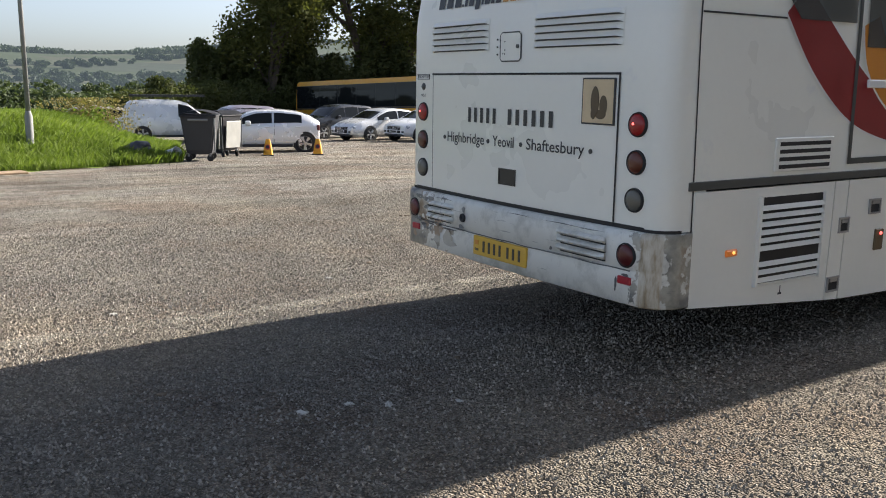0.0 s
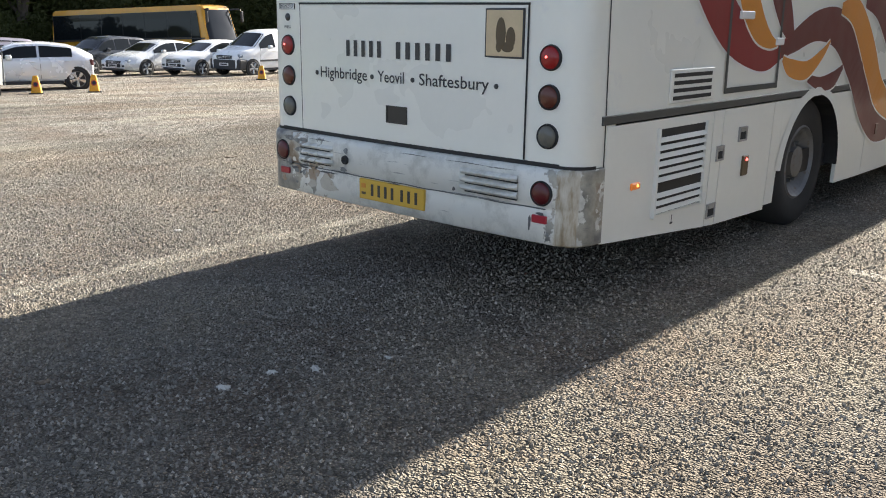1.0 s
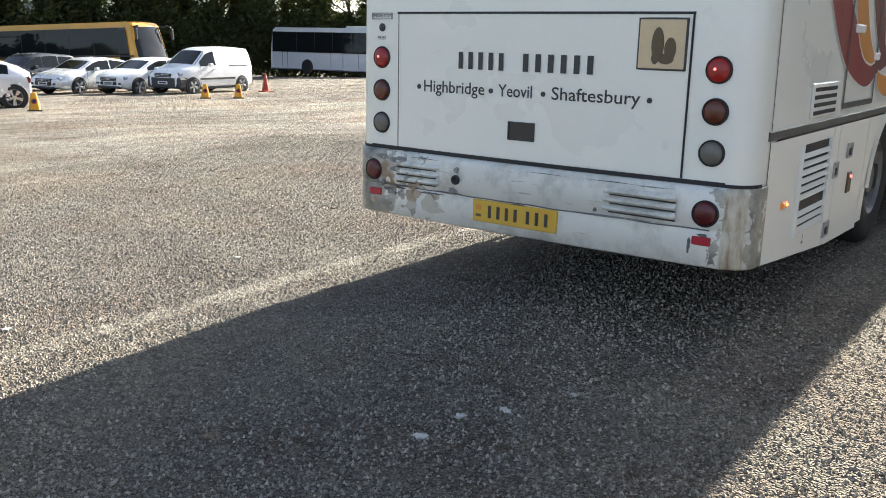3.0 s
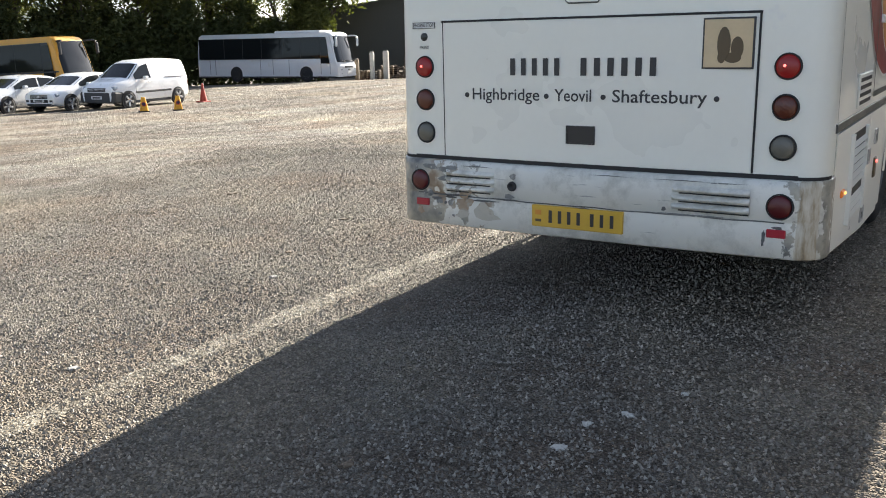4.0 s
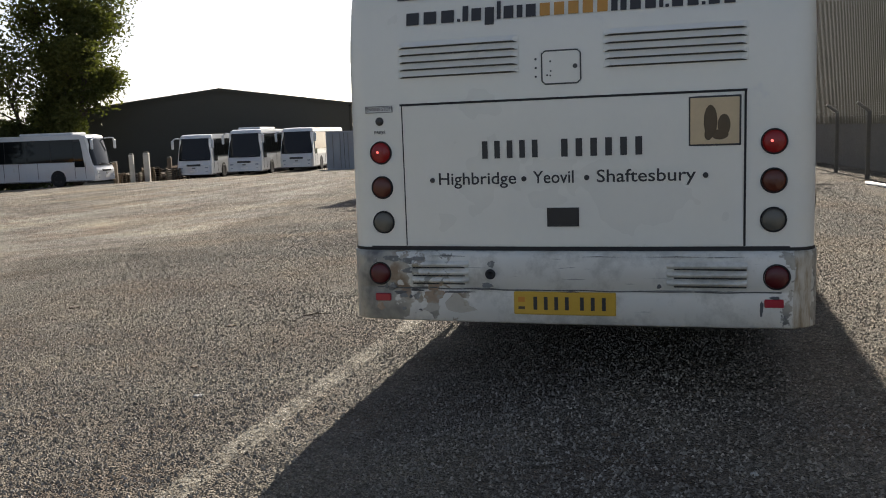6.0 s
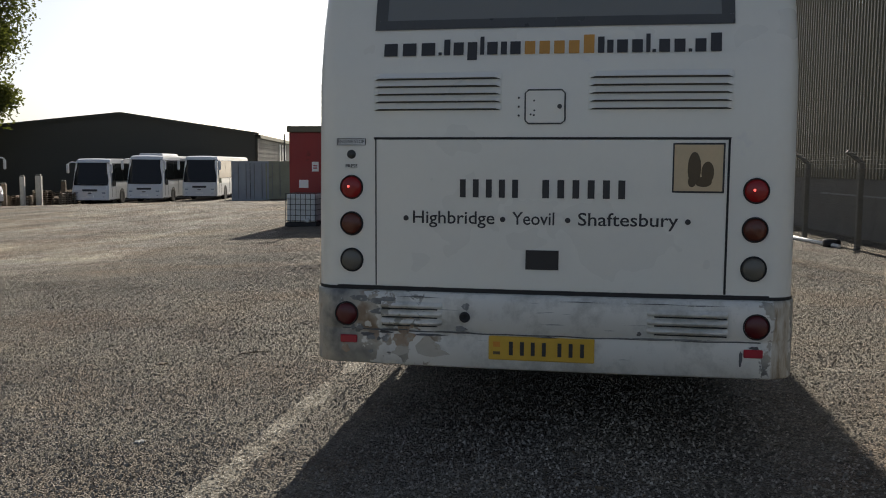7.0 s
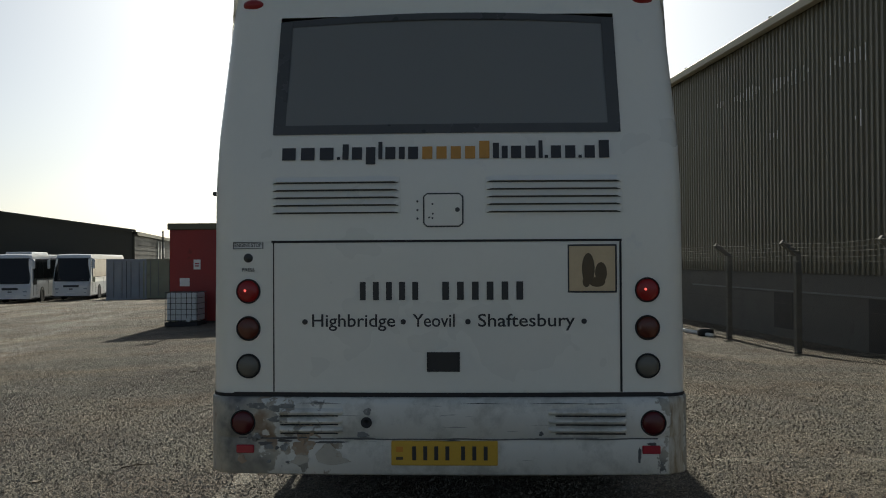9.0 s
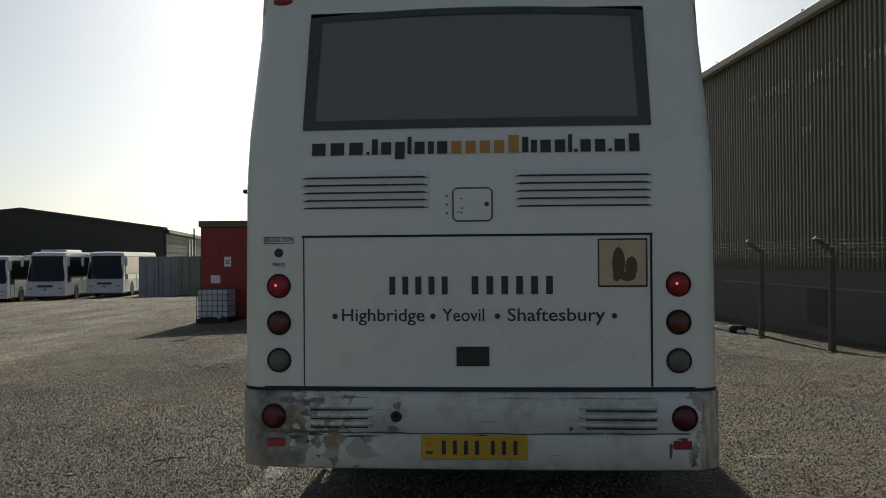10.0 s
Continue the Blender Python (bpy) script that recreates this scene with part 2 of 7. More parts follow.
def rod(bm, a, b, r0, r1=None, seg=10, caps=True):
    a, b = Vector(a), Vector(b)
    d = b - a
    t = bmesh.new()
    bmesh.ops.create_cone(t, cap_ends=caps, segments=seg, radius1=r0, radius2=r0 if r1 is None else r1, depth=d.length)
    bmesh.ops.transform(t, matrix=Matrix.Translation((a + b) / 2) @ d.to_track_quat("Z", "Y").to_matrix().to_4x4(), verts=t.verts)
    join(bm, t)
    return bm


def lathe(bm, profile, m, seg=24):
    """Turn a profile of (radius, height) pairs round the z axis of m."""
    rings = []
    for r, h in profile:
        if r < 1e-5:
            rings.append([bm.verts.new(m @ Vector((0, 0, h)))])
        else:
            rings.append([bm.verts.new(m @ Vector((r * math.cos(2 * math.pi * i / seg), r * math.sin(2 * math.pi * i / seg), h))) for i in range(seg)])
    for a, b in zip(rings, rings[1:]):
        for i in range(seg):
            j = (i + 1) % seg
            if len(a) == 1 and len(b) == 1:
                continue
            if len(a) == 1:
                bm.faces.new((a[0], b[j], b[i]))
            elif len(b) == 1:
                bm.faces.new((a[i], a[j], b[0]))
            else:
                bm.faces.new((a[i], a[j], b[j], b[i]))
    return bm


def sheet(bm, fn, us, vs, thick=0.0):
    """A grid of points fn(u, v)."""
    g = [[bm.verts.new(fn(u, v)) for v in vs] for u in us]
    for i in range(len(us) - 1):
        for j in range(len(vs) - 1):
            bm.faces.new((g[i][j], g[i + 1][j], g[i + 1][j + 1], g[i][j + 1]))
    return g


def fresh():
    return bmesh.new()


def steps(a, b, n):
    return [a + (b - a) * i / n for i in range(n + 1)]


def smoothstep(a, b, x):
    t = min(1, max(0, (x - a) / (b - a)))
    return t * t * (3 - 2 * t)


def bell(x, y, cx, cy, r):
    return math.exp(-((x - cx) ** 2 + (y - cy) ** 2) / (r * r))


def ground_z(x, y):
    """Height of the yard and of the country beyond it."""
    s = y - 3
    s = 0.0 if s < 0 else s * s / 8 if s < 4 else s - 2
    z = -0.035 * s - 0.1 * smoothstep(8, 16, y)
    low = max(1 - smoothstep(9, 26, y), 0.6 * smoothstep(42, 52, x))
    clear = max(smoothstep(1.6, 5.5, abs(y)), smoothstep(14, 24, x))
    z -= 0.48 * smoothstep(4, 15, x) * low * clear
    z = max(z, -9.0) - 0.065 * smoothstep(-0.8, 1.4, y) * (1 - smoothstep(4, 10, y)) * (1 - smoothstep(10, 16, x))
    far = math.hypot(x, y)
    if far > 90:
        z *= 1 - 0.3 * smoothstep(90, 300, far)
        a = math.degrees(math.atan2(y, x))
        rise = 1.35 * smoothstep(600, 2700, far) * (1 - 0.4 * smoothstep(2600, 4200, far))
        up = 88 + 22 * math.sin(math.radians(a * 3.1 + 40)) + 14 * math.sin(math.radians(a * 7.3)) + 5 * math.sin(math.radians(a * 17.0 + 60))
        z += rise * up * smoothstep(20, 60, a) * (1 - smoothstep(140, 175, a))
        z += 3 * math.sin(x / 190) * math.sin(y / 230) * smoothstep(250, 600, far)
    return z


# ---- the ground, one sheet to the horizon ----
def field_patches(name, k):
    """Fields of grass, stubble and plough, each of one colour."""
    m, nt, b = blank(name)
    co = coords(nt)
    v = nt.nodes.new("ShaderNodeTexVoronoi")
    v.inputs["Scale"].default_value = 0.0055
    nt.links.new(co, v.inputs["Vector"])
    sep = nt.nodes.new("ShaderNodeSeparateColor")
    nt.links.new(v.outputs["Color"], sep.inputs[0])
    c = ramp(nt, sep.outputs[0], [(0.0, (0.13, 0.17, 0.07)), (0.4, (0.17, 0.22, 0.10)), (0.7, (0.24, 0.24, 0.14)), (1.0, (0.15, 0.18, 0.11))])
    c = mixed(nt, 1.0, c, ramp(nt, noise_at(nt, co, 0.05, 5), [(0.3, (0.8 * k,) * 3), (0.7, (1.15 * k,) * 3)]), "MULTIPLY")
    nt.links.new(c, b.inputs["Base Color"])
    b.inputs["Roughness"].default_value = 0.95
    b.inputs["Specular IOR Level"].default_value = 0.1
    return m


M["field"] = field_patches("field", 0.5)
# darker copy of the fields; a bluish haze glow is set on it below
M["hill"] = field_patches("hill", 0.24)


def build_ground():
    bm = fresh()
    radii = [0.0] + [0.3 * i for i in range(1, 41)] + [12 + 0.9 * i for i in range(1, 21)] + [30 * 1.075 ** i for i in range(1, 64)]
    radii = [r for r in radii if r < 3000] + [3400, 3800, 4300]
    n = 216
    rings = []
    for r in radii:
        if r == 0:
            rings.append([bm.verts.new((0, 0, ground_z(0, 0)))])
            continue
        rings.append([bm.verts.new((r * math.cos(2 * math.pi * k / n), r * math.sin(2 * math.pi * k / n), ground_z(r * math.cos(2 * math.pi * k / n), r * math.sin(2 * math.pi * k / n)))) for k in range(n)])
    for a, b, r in zip(rings, rings[1:], radii[1:]):
        for k in range(n):
            j = (k + 1) % n
            f = bm.faces.new((a[0], b[k], b[j]) if len(a) == 1 else (a[k], b[k], b[j], a[j]))
            f.smooth = True
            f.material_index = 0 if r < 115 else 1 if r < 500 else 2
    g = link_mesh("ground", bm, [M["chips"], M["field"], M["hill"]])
    tagged(g, "grey and tan rolled stone chipping yard, fields beyond", "ground", kind="structure")


build_ground()


def loose_chips():
    """Single stone chippings standing proud of the yard, as one stuff object."""
    rnd = random.Random(71)
    vs, fs = [], []
    for k in range(450000):
        x, y = -4.0 + 32.4 * rnd.random() ** 2.0 + rnd.gauss(0, 0.8), rnd.gauss(1.6, 4.8)
        if yard_edge(x, y) > rnd.uniform(-1.5, 1.5) and rnd.random() < 0.8:
            continue
        z = ground_z(x, y) - 0.002
        r = rnd.uniform(0.006, 0.013)
        h = r * rnd.uniform(0.7, 1.35)
        a = rnd.uniform(0, 6.283)
        n = len(vs)
        for q in range(3):
            e = r * rnd.uniform(0.8, 1.25)
            vs.append((x + e * math.cos(a + q * 2.094), y + e * math.sin(a + q * 2.094), z))
        vs.append((x + rnd.uniform(-0.4, 0.4) * r, y + rnd.uniform(-0.4, 0.4) * r, z + h))
        fs += [(n, n + 1, n + 3), (n + 1, n + 2, n + 3), (n + 2, n, n + 3)]
    me = bpy.data.meshes.new("chippings")
    me.from_pydata(vs, [], fs)
    m, nt, b = blank("loose_stone")
    g = nt.nodes.new("ShaderNodeNewGeometry")
    c = ramp(nt, g.outputs["Random Per Island"], [(0.0, (0.15, 0.14, 0.122)), (0.55, (0.25, 0.232, 0.203)), (0.85, (0.33, 0.307, 0.268)), (1.0, (0.44, 0.412, 0.36))])
    st = ramp(nt, noise_at(nt, coords(nt), 0.22, 7, 0.65), [(0.3, (0.62, 0.61, 0.60)), (0.48, (0.95, 0.95, 0.94)), (0.7, (1.24, 1.12, 0.96))])
    nt.links.new(mixed(nt, 1.0, c, st, "MULTIPLY"), b.inputs["Base Color"])
    b.inputs["Roughness"].default_value = 0.6
    b.inputs["Specular IOR Level"].default_value = 0.12
    me.materials.append(m)
    tagged(new("chippings", me), "loose grey and tan stone chippings on the yard", "gravel", kind="stuff")


loose_chips()


# ---- the parked coach ----
M["bumper"] = None


def bumper_paint():
    """White bumper paint, scraped through to grey filler, primer and rust."""
    m, nt, b = blank("bumper_paint")
    co = coords(nt)
    sep = nt.nodes.new("ShaderNodeSeparateXYZ")
    nt.links.new(co, sep.inputs[0])
    base = ramp(nt, noise_at(nt, co, 2.0), [(0.3, (0.66, 0.655, 0.60)), (0.7, (0.77, 0.765, 0.71))])
    # wear grows towards both ends
    ay = maths(nt, "ABSOLUTE", sep.outputs[1])
    endw = maths(nt, "SUBTRACT", maths(nt, "MULTIPLY", ay, 0.9), 0.90)
    left = maths(nt, "MULTIPLY", sep.outputs[1], 0.36)
    wear = maths(nt, "ADD", noise_at(nt, co, 13.0, 5, 0.6), maths(nt, "ADD", maths(nt, "MAXIMUM", endw, -0.12), maths(nt, "MAXIMUM", maths(nt, "SUBTRACT", left, 0.10), -0.02)))
    spots = ramp(nt, wear, [(0.60, (0, 0, 0)), (0.64, (1, 1, 1))])
    n2 = noise_at(nt, co, 5.0, 4)
    under = ramp(nt, n2, [(0.34, (0.16, 0.16, 0.155)), (0.46, (0.33, 0.32, 0.28)), (0.56, (0.45, 0.42, 0.35)), (0.66, (0.26, 0.19, 0.13))])
    c = mixed(nt, spots, base, under)
    # long scrapes
    mp = nt.nodes.new("ShaderNodeMapping")
    mp.inputs["Scale"].default_value = (3, 2.2, 34)
    nt.links.new(co, mp.inputs["Vector"])
    scr = ramp(nt, noise_at(nt, mp.outputs[0], 1.6, 5, 0.6), [(0.67, (0, 0, 0)), (0.70, (1, 1, 1))])
    c = mixed(nt, maths(nt, "MULTIPLY", scr, 0.55), c, (0.16, 0.17, 0.17))
    c = mixed(nt, 1.0, c, ramp(nt, noise_at(nt, co, 3.3, 7, 0.72), [(0.34, (0.62, 0.62, 0.60)), (0.52, (1, 1, 1))]), "MULTIPLY")
    # one corner rubbed down to tan filler and rust, in upright streaks
    mp2 = nt.nodes.new("ShaderNodeMapping")
    mp2.inputs["Scale"].default_value = (9, 14, 3)
    nt.links.new(co, mp2.inputs["Vector"])
    streak = noise_at(nt, mp2.outputs[0], 1.5, 5, 0.65)
    rub = maths(nt, "ADD", maths(nt, "MULTIPLY", maths(nt, "SUBTRACT", maths(nt, "MULTIPLY", sep.outputs[1], -1.0), 1.135), 14.0), streak)
    rub = maths(nt, "SUBTRACT", rub, maths(nt, "MULTIPLY", maths(nt, "MAXIMUM", maths(nt, "SUBTRACT", sep.outputs[0], -0.01), 0.0), 30.0))
    rubbed = ramp(nt, streak, [(0.34, (0.10, 0.075, 0.05)), (0.44, (0.34, 0.27, 0.18)), (0.55, (0.50, 0.46, 0.37)), (0.68, (0.62, 0.60, 0.53))])
    c = mixed(nt, ramp(nt, rub, [(0.52, (0, 0, 0)), (0.60, (0.95, 0.95, 0.95))]), c, rubbed)
    nt.links.new(c, b.inputs["Base Color"])
    b.inputs["Roughness"].default_value = 0.5
    bumped(nt, b, wear, 0.15, 0.01)
    return m


M["bumper"] = bumper_paint()
M["grey_filler"] = surface("grey_filler", (0.46, 0.43, 0.36), 0.7, vary=0.12, scale=7, bump=0.1, dirt=(0.36, 0.31, 0.24), dirt_at=0.62)
M["rust_filler"] = surface("rust_filler", (0.34, 0.255, 0.18), 0.8, vary=0.25, scale=9, bump=0.15, dirt=(0.40, 0.36, 0.29), dirt_at=0.5)
M["slot_grey"] = surface("slot_grey", (0.09, 0.09, 0.088), 0.8, vary=0.2, bump=0.05)
M["scrape"] = surface("scrape", (0.20, 0.205, 0.20), 0.7, vary=0.3, scale=14, bump=0.1, dirt=(0.52, 0.52, 0.48), dirt_at=0.56)
M["scrape_dark"] = surface("scrape_dark", (0.11, 0.11, 0.11), 0.7, vary=0.3, scale=14, bump=0.1, dirt=(0.3, 0.3, 0.28), dirt_at=0.6)
M["seat_cloth"] = surface("seat_cloth", (0.03, 0.035, 0.06), 0.9, vary=0.2)
M["tyre"] = surface("tyre", (0.022, 0.022, 0.022), 0.8, vary=0.2, fine=40, bump=0.2)
M["wheel_grey"] = surface("wheel_grey", (0.15, 0.15, 0.15), 0.5, 0.3, 0.2, scale=8, bump=0.08, dirt=(0.14, 0.12, 0.10), dirt_at=0.55)

LEVELS = ((0.30, 1.240, 0.030), (0.82, 1.250, 0.0), (1.0, 1.250, 0.0), (1.9, 1.242, 0.0), (2.0, 1.239, 0.008), (2.2, 1.235, 0.045), (2.86, 1.205, 0.215), (2.94, 1.20, 0.240), (3.00, 1.197, 0.258), (3.025, 1.188, 0.268), (3.04, 1.17, 0.282))


def at_level(z, k):
    pts = [(l[0], l[k]) for l in LEVELS]
    if z <= pts[0][0]:
        return pts[0][1]
    for (a, u), (b, v) in zip(pts, pts[1:]):
        if z <= b:
            return u + (v - u) * (z - a) / (b - a)
    return pts[-1][1]


def rear_x(y, z):
    """Where the back of the coach lies at that height, bowed a little."""
    return at_level(z, 2) - 0.03 * (1 - min(1, abs(y) / 1.09) ** 2)


def side_y(z):
    return at_level(z, 1)


def outline(z, length):
    """The coach's plan at a height: from the front on one side round the back to the other."""
    hw, rc = side_y(z), 0.13
    ys = [-1.09, -0.905, -0.7, -0.5, -0.25, 0, 0.25, 0.5, 0.7, 0.905, 1.09]
    k = (hw - rc) / 1.12
    pts = [(x, -hw) for x in (length, length - 0.6, 8, 6, 4, 2.6, 1.5, 0.9, 0.3)]
    x0 = at_level(z, 2)
    pts += [(x0 + rc - rc * math.sin(a), -hw + rc - rc * math.cos(a)) for a in [radians(d) for d in (0, 18, 36, 54, 72, 86)]]
    inner = [(rear_x(y, z), y * k if abs(y) > 1 else y) for y in ys]
    mirror = [(x, -y) for x, y in reversed(pts)]
    return pts + inner + mirror


def rear_patch(bm, y0, y1, z0, z1, out=0.004, ny=8, nz=4, top=0.0):
    """A skin laid on the back; top bows its upper edge upwards in the middle."""
    mid, half = (y0 + y1) / 2, (y1 - y0) / 2

    def at(u, v):
        y = y0 + (y1 - y0) * u
        z = z0 + (z1 + top * (1 - ((y - mid) / half) ** 2) - z0) * v
        return (rear_x(y, z) - out, y, z)
    return sheet(bm, at, steps(0, 1, ny), steps(0, 1, nz))


def rear_box(bm, y0, y1, z0, z1, d0=-0.01, d1=0.01, bev=0.003):
    """A block standing on the back from d0 (inside) to d1 (outside)."""
    x = rear_x((y0 + y1) / 2, (z0 + z1) / 2)
    return box(bm, x - d1, x - d0, y0, y1, z0, z1, bev)


def frame_bars(bm, y0, y1, z0, z1, w, d0, d1):
    for a in ((y0, y1, z0, z0 + w), (y0, y1, z1 - w, z1), (y0, y0 + w, z0 + w, z1 - w), (y1 - w, y1, z0 + w, z1 - w)):
        rear_box(bm, *a, d0, d1, 0.0)
    return bm


def words(name, text, y_left, width, z_base, mat, parent, cap):
    """Lettering in the built-in font, laid on the back, read from behind the coach."""
    cu = bpy.data.curves.new(name, "FONT")
    cu.body, cu.size, cu.extrude, cu.resolution_u, cu.offset = text, 1.0, 0.0, 3, 0.008
    tmp = new("lettering", cu)
    bpy.context.view_layer.update()
    me = bpy.data.meshes.new_from_object(tmp.evaluated_get(bpy.context.evaluated_depsgraph_get()))
    bpy.data.objects.remove(tmp)
    xs = [v.co.x for v in me.vertices]
    ys = [v.co.y for v in me.vertices]
    kx, ky = width / (max(xs) - min(xs)), cap / 0.70
    lo = min(xs)
    for v in me.vertices:
        y, z = y_left - (v.co.x - lo) * kx, z_base + v.co.y * ky
        v.co = (rear_x(y, z) - 0.0065, y, z)
    me.name = name
    me.materials.append(mat)
    ob = new(name, me)
    ob.parent = parent
    return ob


def letter_bars(parent, name, y_left, y_right, z0, z1, count, mat, out=0.006, gap=0.25):
    w = (y_left - y_right) / count
    for i in range(count):
        bm = fresh()
        ya = y_left - w * i - w * gap / 2
        yb = ya - w * (1 - gap)
        rear_patch(bm, ya, yb, z0, z1, out, 1, 1)
        part(name, bm, mat, parent)


def word_shapes(parent, name, y_left, y_right, z0, x_height, shapes, mats, out=0.0065):
    """A line of plain blocks for a trade name: w wide, o middling, i thin, t tall, l thin and tall,
    y hanging, d a dot; a capital letter takes the second colour."""
    wide = {"w": 1.35, "o": 1.0, "i": 0.6, "t": 0.62, "l": 0.42, "y": 0.95, "h": 1.0, "d": 0.36}
    total = sum(wide[q.lower()] for q in shapes)
    k = (y_left - y_right) / total
    y = y_left
    for q in shapes:
        w = wide[q.lower()] * k
        lo = z0 - 0.40 * x_height if q.lower() == "y" else z0
        hi = z0 + x_height * {"t": 1.25, "l": 1.42, "h": 1.42, "d": 0.24}.get(q.lower(), 1.0)
        bm = fresh()
        rear_patch(bm, y - 0.13 * w - 0.001, y - 0.87 * w + 0.001, lo, hi, out, 1, 1)
        part(name, bm, mats[1 if q.isupper() else 0], parent)
        y -= w


def lamp_disc(parent, y, z, r, mat, ring=True, x=None):
    cx = rear_x(y, z) if x is None else x
    m = Matrix.Translation((cx, y, z)) @ pose(0, 0, 0, 0, -90, 0)
    bm = lathe(fresh(), [(0, 0.026), (r * 0.35, 0.025), (r * 0.7, 0.020), (r * 0.93, 0.011), (r * 0.95, -0.005)], m, 28)
    lamp = part("rear_lamp", bm, mat, parent, smooth=True)
    bm = lathe(fresh(), [(r * 0.94, 0.0), (r * 0.96, 0.013), (r * 1.05, 0.011), (r * 1.09, 0.0), (r * 1.09, -0.01)], m, 28)
    part("lamp_rim", bm, M["black_gap"], lamp, smooth=True)
    return lamp


def louvre_bank(parent, y0, y1, z0, z1, n):
    """Pressed louvres that lean out over dark slots."""
    h = (z1 - z0) / n
    for i in range(n):
        bm = fresh()
        zt = z1 - i * h
        zb = zt - h * 0.70

        def at(u, v):
            e = min(1, min(u, 1 - u) / 0.05)
            y = y0 + (y1 - y0) * u
            z = zt + (zb - zt) * v
            return (rear_x(y, z) - 0.003 - 0.024 * v * e, y, z - (0.008 * (1 - e) if v > 0.5 else 0))
        us = [0, 0.02, 0.05] + steps(0.1, 0.9, 6) + [0.95, 0.98, 1.0]
        g = sheet(bm, at, us, [0, 0.5, 0.85, 1.0])
        lip = [bm.verts.new((v.co.x + 0.018 if 0 < k < len(us) - 1 else v.co.x, v.co.y, v.co.z + 0.001)) for k, v in enumerate([r[-1] for r in g])]
        for k in range(len(us) - 1):
            bm.faces.new((g[k][-1], g[k + 1][-1], lip[k + 1], lip[k]))
        lv = part("louvre", bm, M["coach_white"], parent, smooth=False)
        sb = fresh()
        rear_patch(sb, y0 + 0.01, y1 - 0.01, zb - h * 0.20, zb, 0.0025, 4, 1)
        part("slot", sb, M["slot_grey"], lv)


def wheel_at(parent, x, y, z, r, width, side, mats, hub=0.56):
    m = Matrix.Translation((x, y, z)) @ pose(0, 0, 0, 90 if side < 0 else -90, 0, 0)
    bm = lathe(fresh(), [(r * hub, -width), (r * 0.93, -width), (r, -width * 0.85), (r, -width * 0.15), (r * 0.95, -0.01), (r * 0.86, 0.008), (r * 0.7, 0.006), (r * hub * 1.02, -0.01)], m, 36)
    wh = new("wheel")
    wh.parent = parent
    part("tyre", bm, mats[0], wh, smooth=True)
    bm = lathe(fresh(), [(r * hub * 1.02, -0.012), (r * hub * 0.96, -0.004), (r * hub * 0.9, -0.03), (r * hub * 0.62, -0.10), (r * hub * 0.45, -0.075), (r * hub * 0.42, -0.03), (r * hub * 0.2, -0.02), (0, -0.02)], m, 30)
    for k in range(10):
        a = 2 * math.pi * k / 10
        q = m @ Vector((r * hub * 0.53 * math.cos(a), r * hub * 0.53 * math.sin(a), -0.075))
        q2 = m @ Vector((r * hub * 0.53 * math.cos(a), r * hub * 0.53 * math.sin(a), -0.045))
        rod(bm, q, q2, 0.014, seg=6)
    part("rim", bm, mats[1], wh)
    return wh


def skirt(parent, side, x0, x1, z0a, z0b, z1, arch=None, n=14, name="skirt_panel"):
    """A lower side panel; its lower edge runs from z0a to z0b, with an optional wheel arch (x, z, radius)."""
    bm = fresh()
    xs = steps(x0, x1, n)
    if arch:
        xs = sorted(xs + [arch[0] + d for d in (-arch[2] - 0.001, -arch[2] + 0.001, -arch[2] * 0.985, arch[2] * 0.985, arch[2] - 0.001, arch[2] + 0.001)])
    n = len(xs) - 1
    lo, hi = [], []
    for x in xs:
        z = z0a + (z0b - z0a) * (x - x0) / (x1 - x0)
        if arch and abs(x - arch[0]) < arch[2]:
            z = max(z, arch[1] + math.sqrt(arch[2] ** 2 - (x - arch[0]) ** 2))
        lo.append(z)
    rows = []
    for x, z in zip(xs, lo):
        col = []
        for v in (0, 0.5, 1):
            zz = z + (z1 - z) * v
            col.append((x, side * (side_y(zz) + 0.006), zz))
        rows.append(col)
    outer = [[bm.verts.new(p) for p in col] for col in rows]
    inner = [[bm.verts.new((p[0], p[1] - side * 0.03, p[2])) for p in col] for col in rows]
    for i in range(n):
        for j in range(2):
            bm.faces.new((outer[i][j], outer[i + 1][j], outer[i + 1][j + 1], outer[i][j + 1]))
            bm.faces.new((inner[i][j], inner[i][j + 1], inner[i + 1][j + 1], inner[i + 1][j]))
        bm.faces.new((outer[i][0], inner[i][0], inner[i + 1][0], outer[i + 1][0]))
        bm.faces.new((outer[i][2], outer[i + 1][2], inner[i + 1][2], inner[i][2]))
    for e in (0, n):
        for j in range(2):
            bm.faces.new((outer[e][j], outer[e][j + 1], inner[e][j + 1], inner[e][j]))
    bmesh.ops.recalc_face_normals(bm, faces=bm.faces)
    return part(name, bm, M["panel_cream"], parent)


def side_box(bm, side, x0, x1, z0, z1, d0, d1, bev=0.003):
    y = side_y((z0 + z1) / 2)
    a, b = sorted((side * (y + d0), side * (y + d1)))
    return box(bm, x0, x1, a, b, z0, z1, bev)


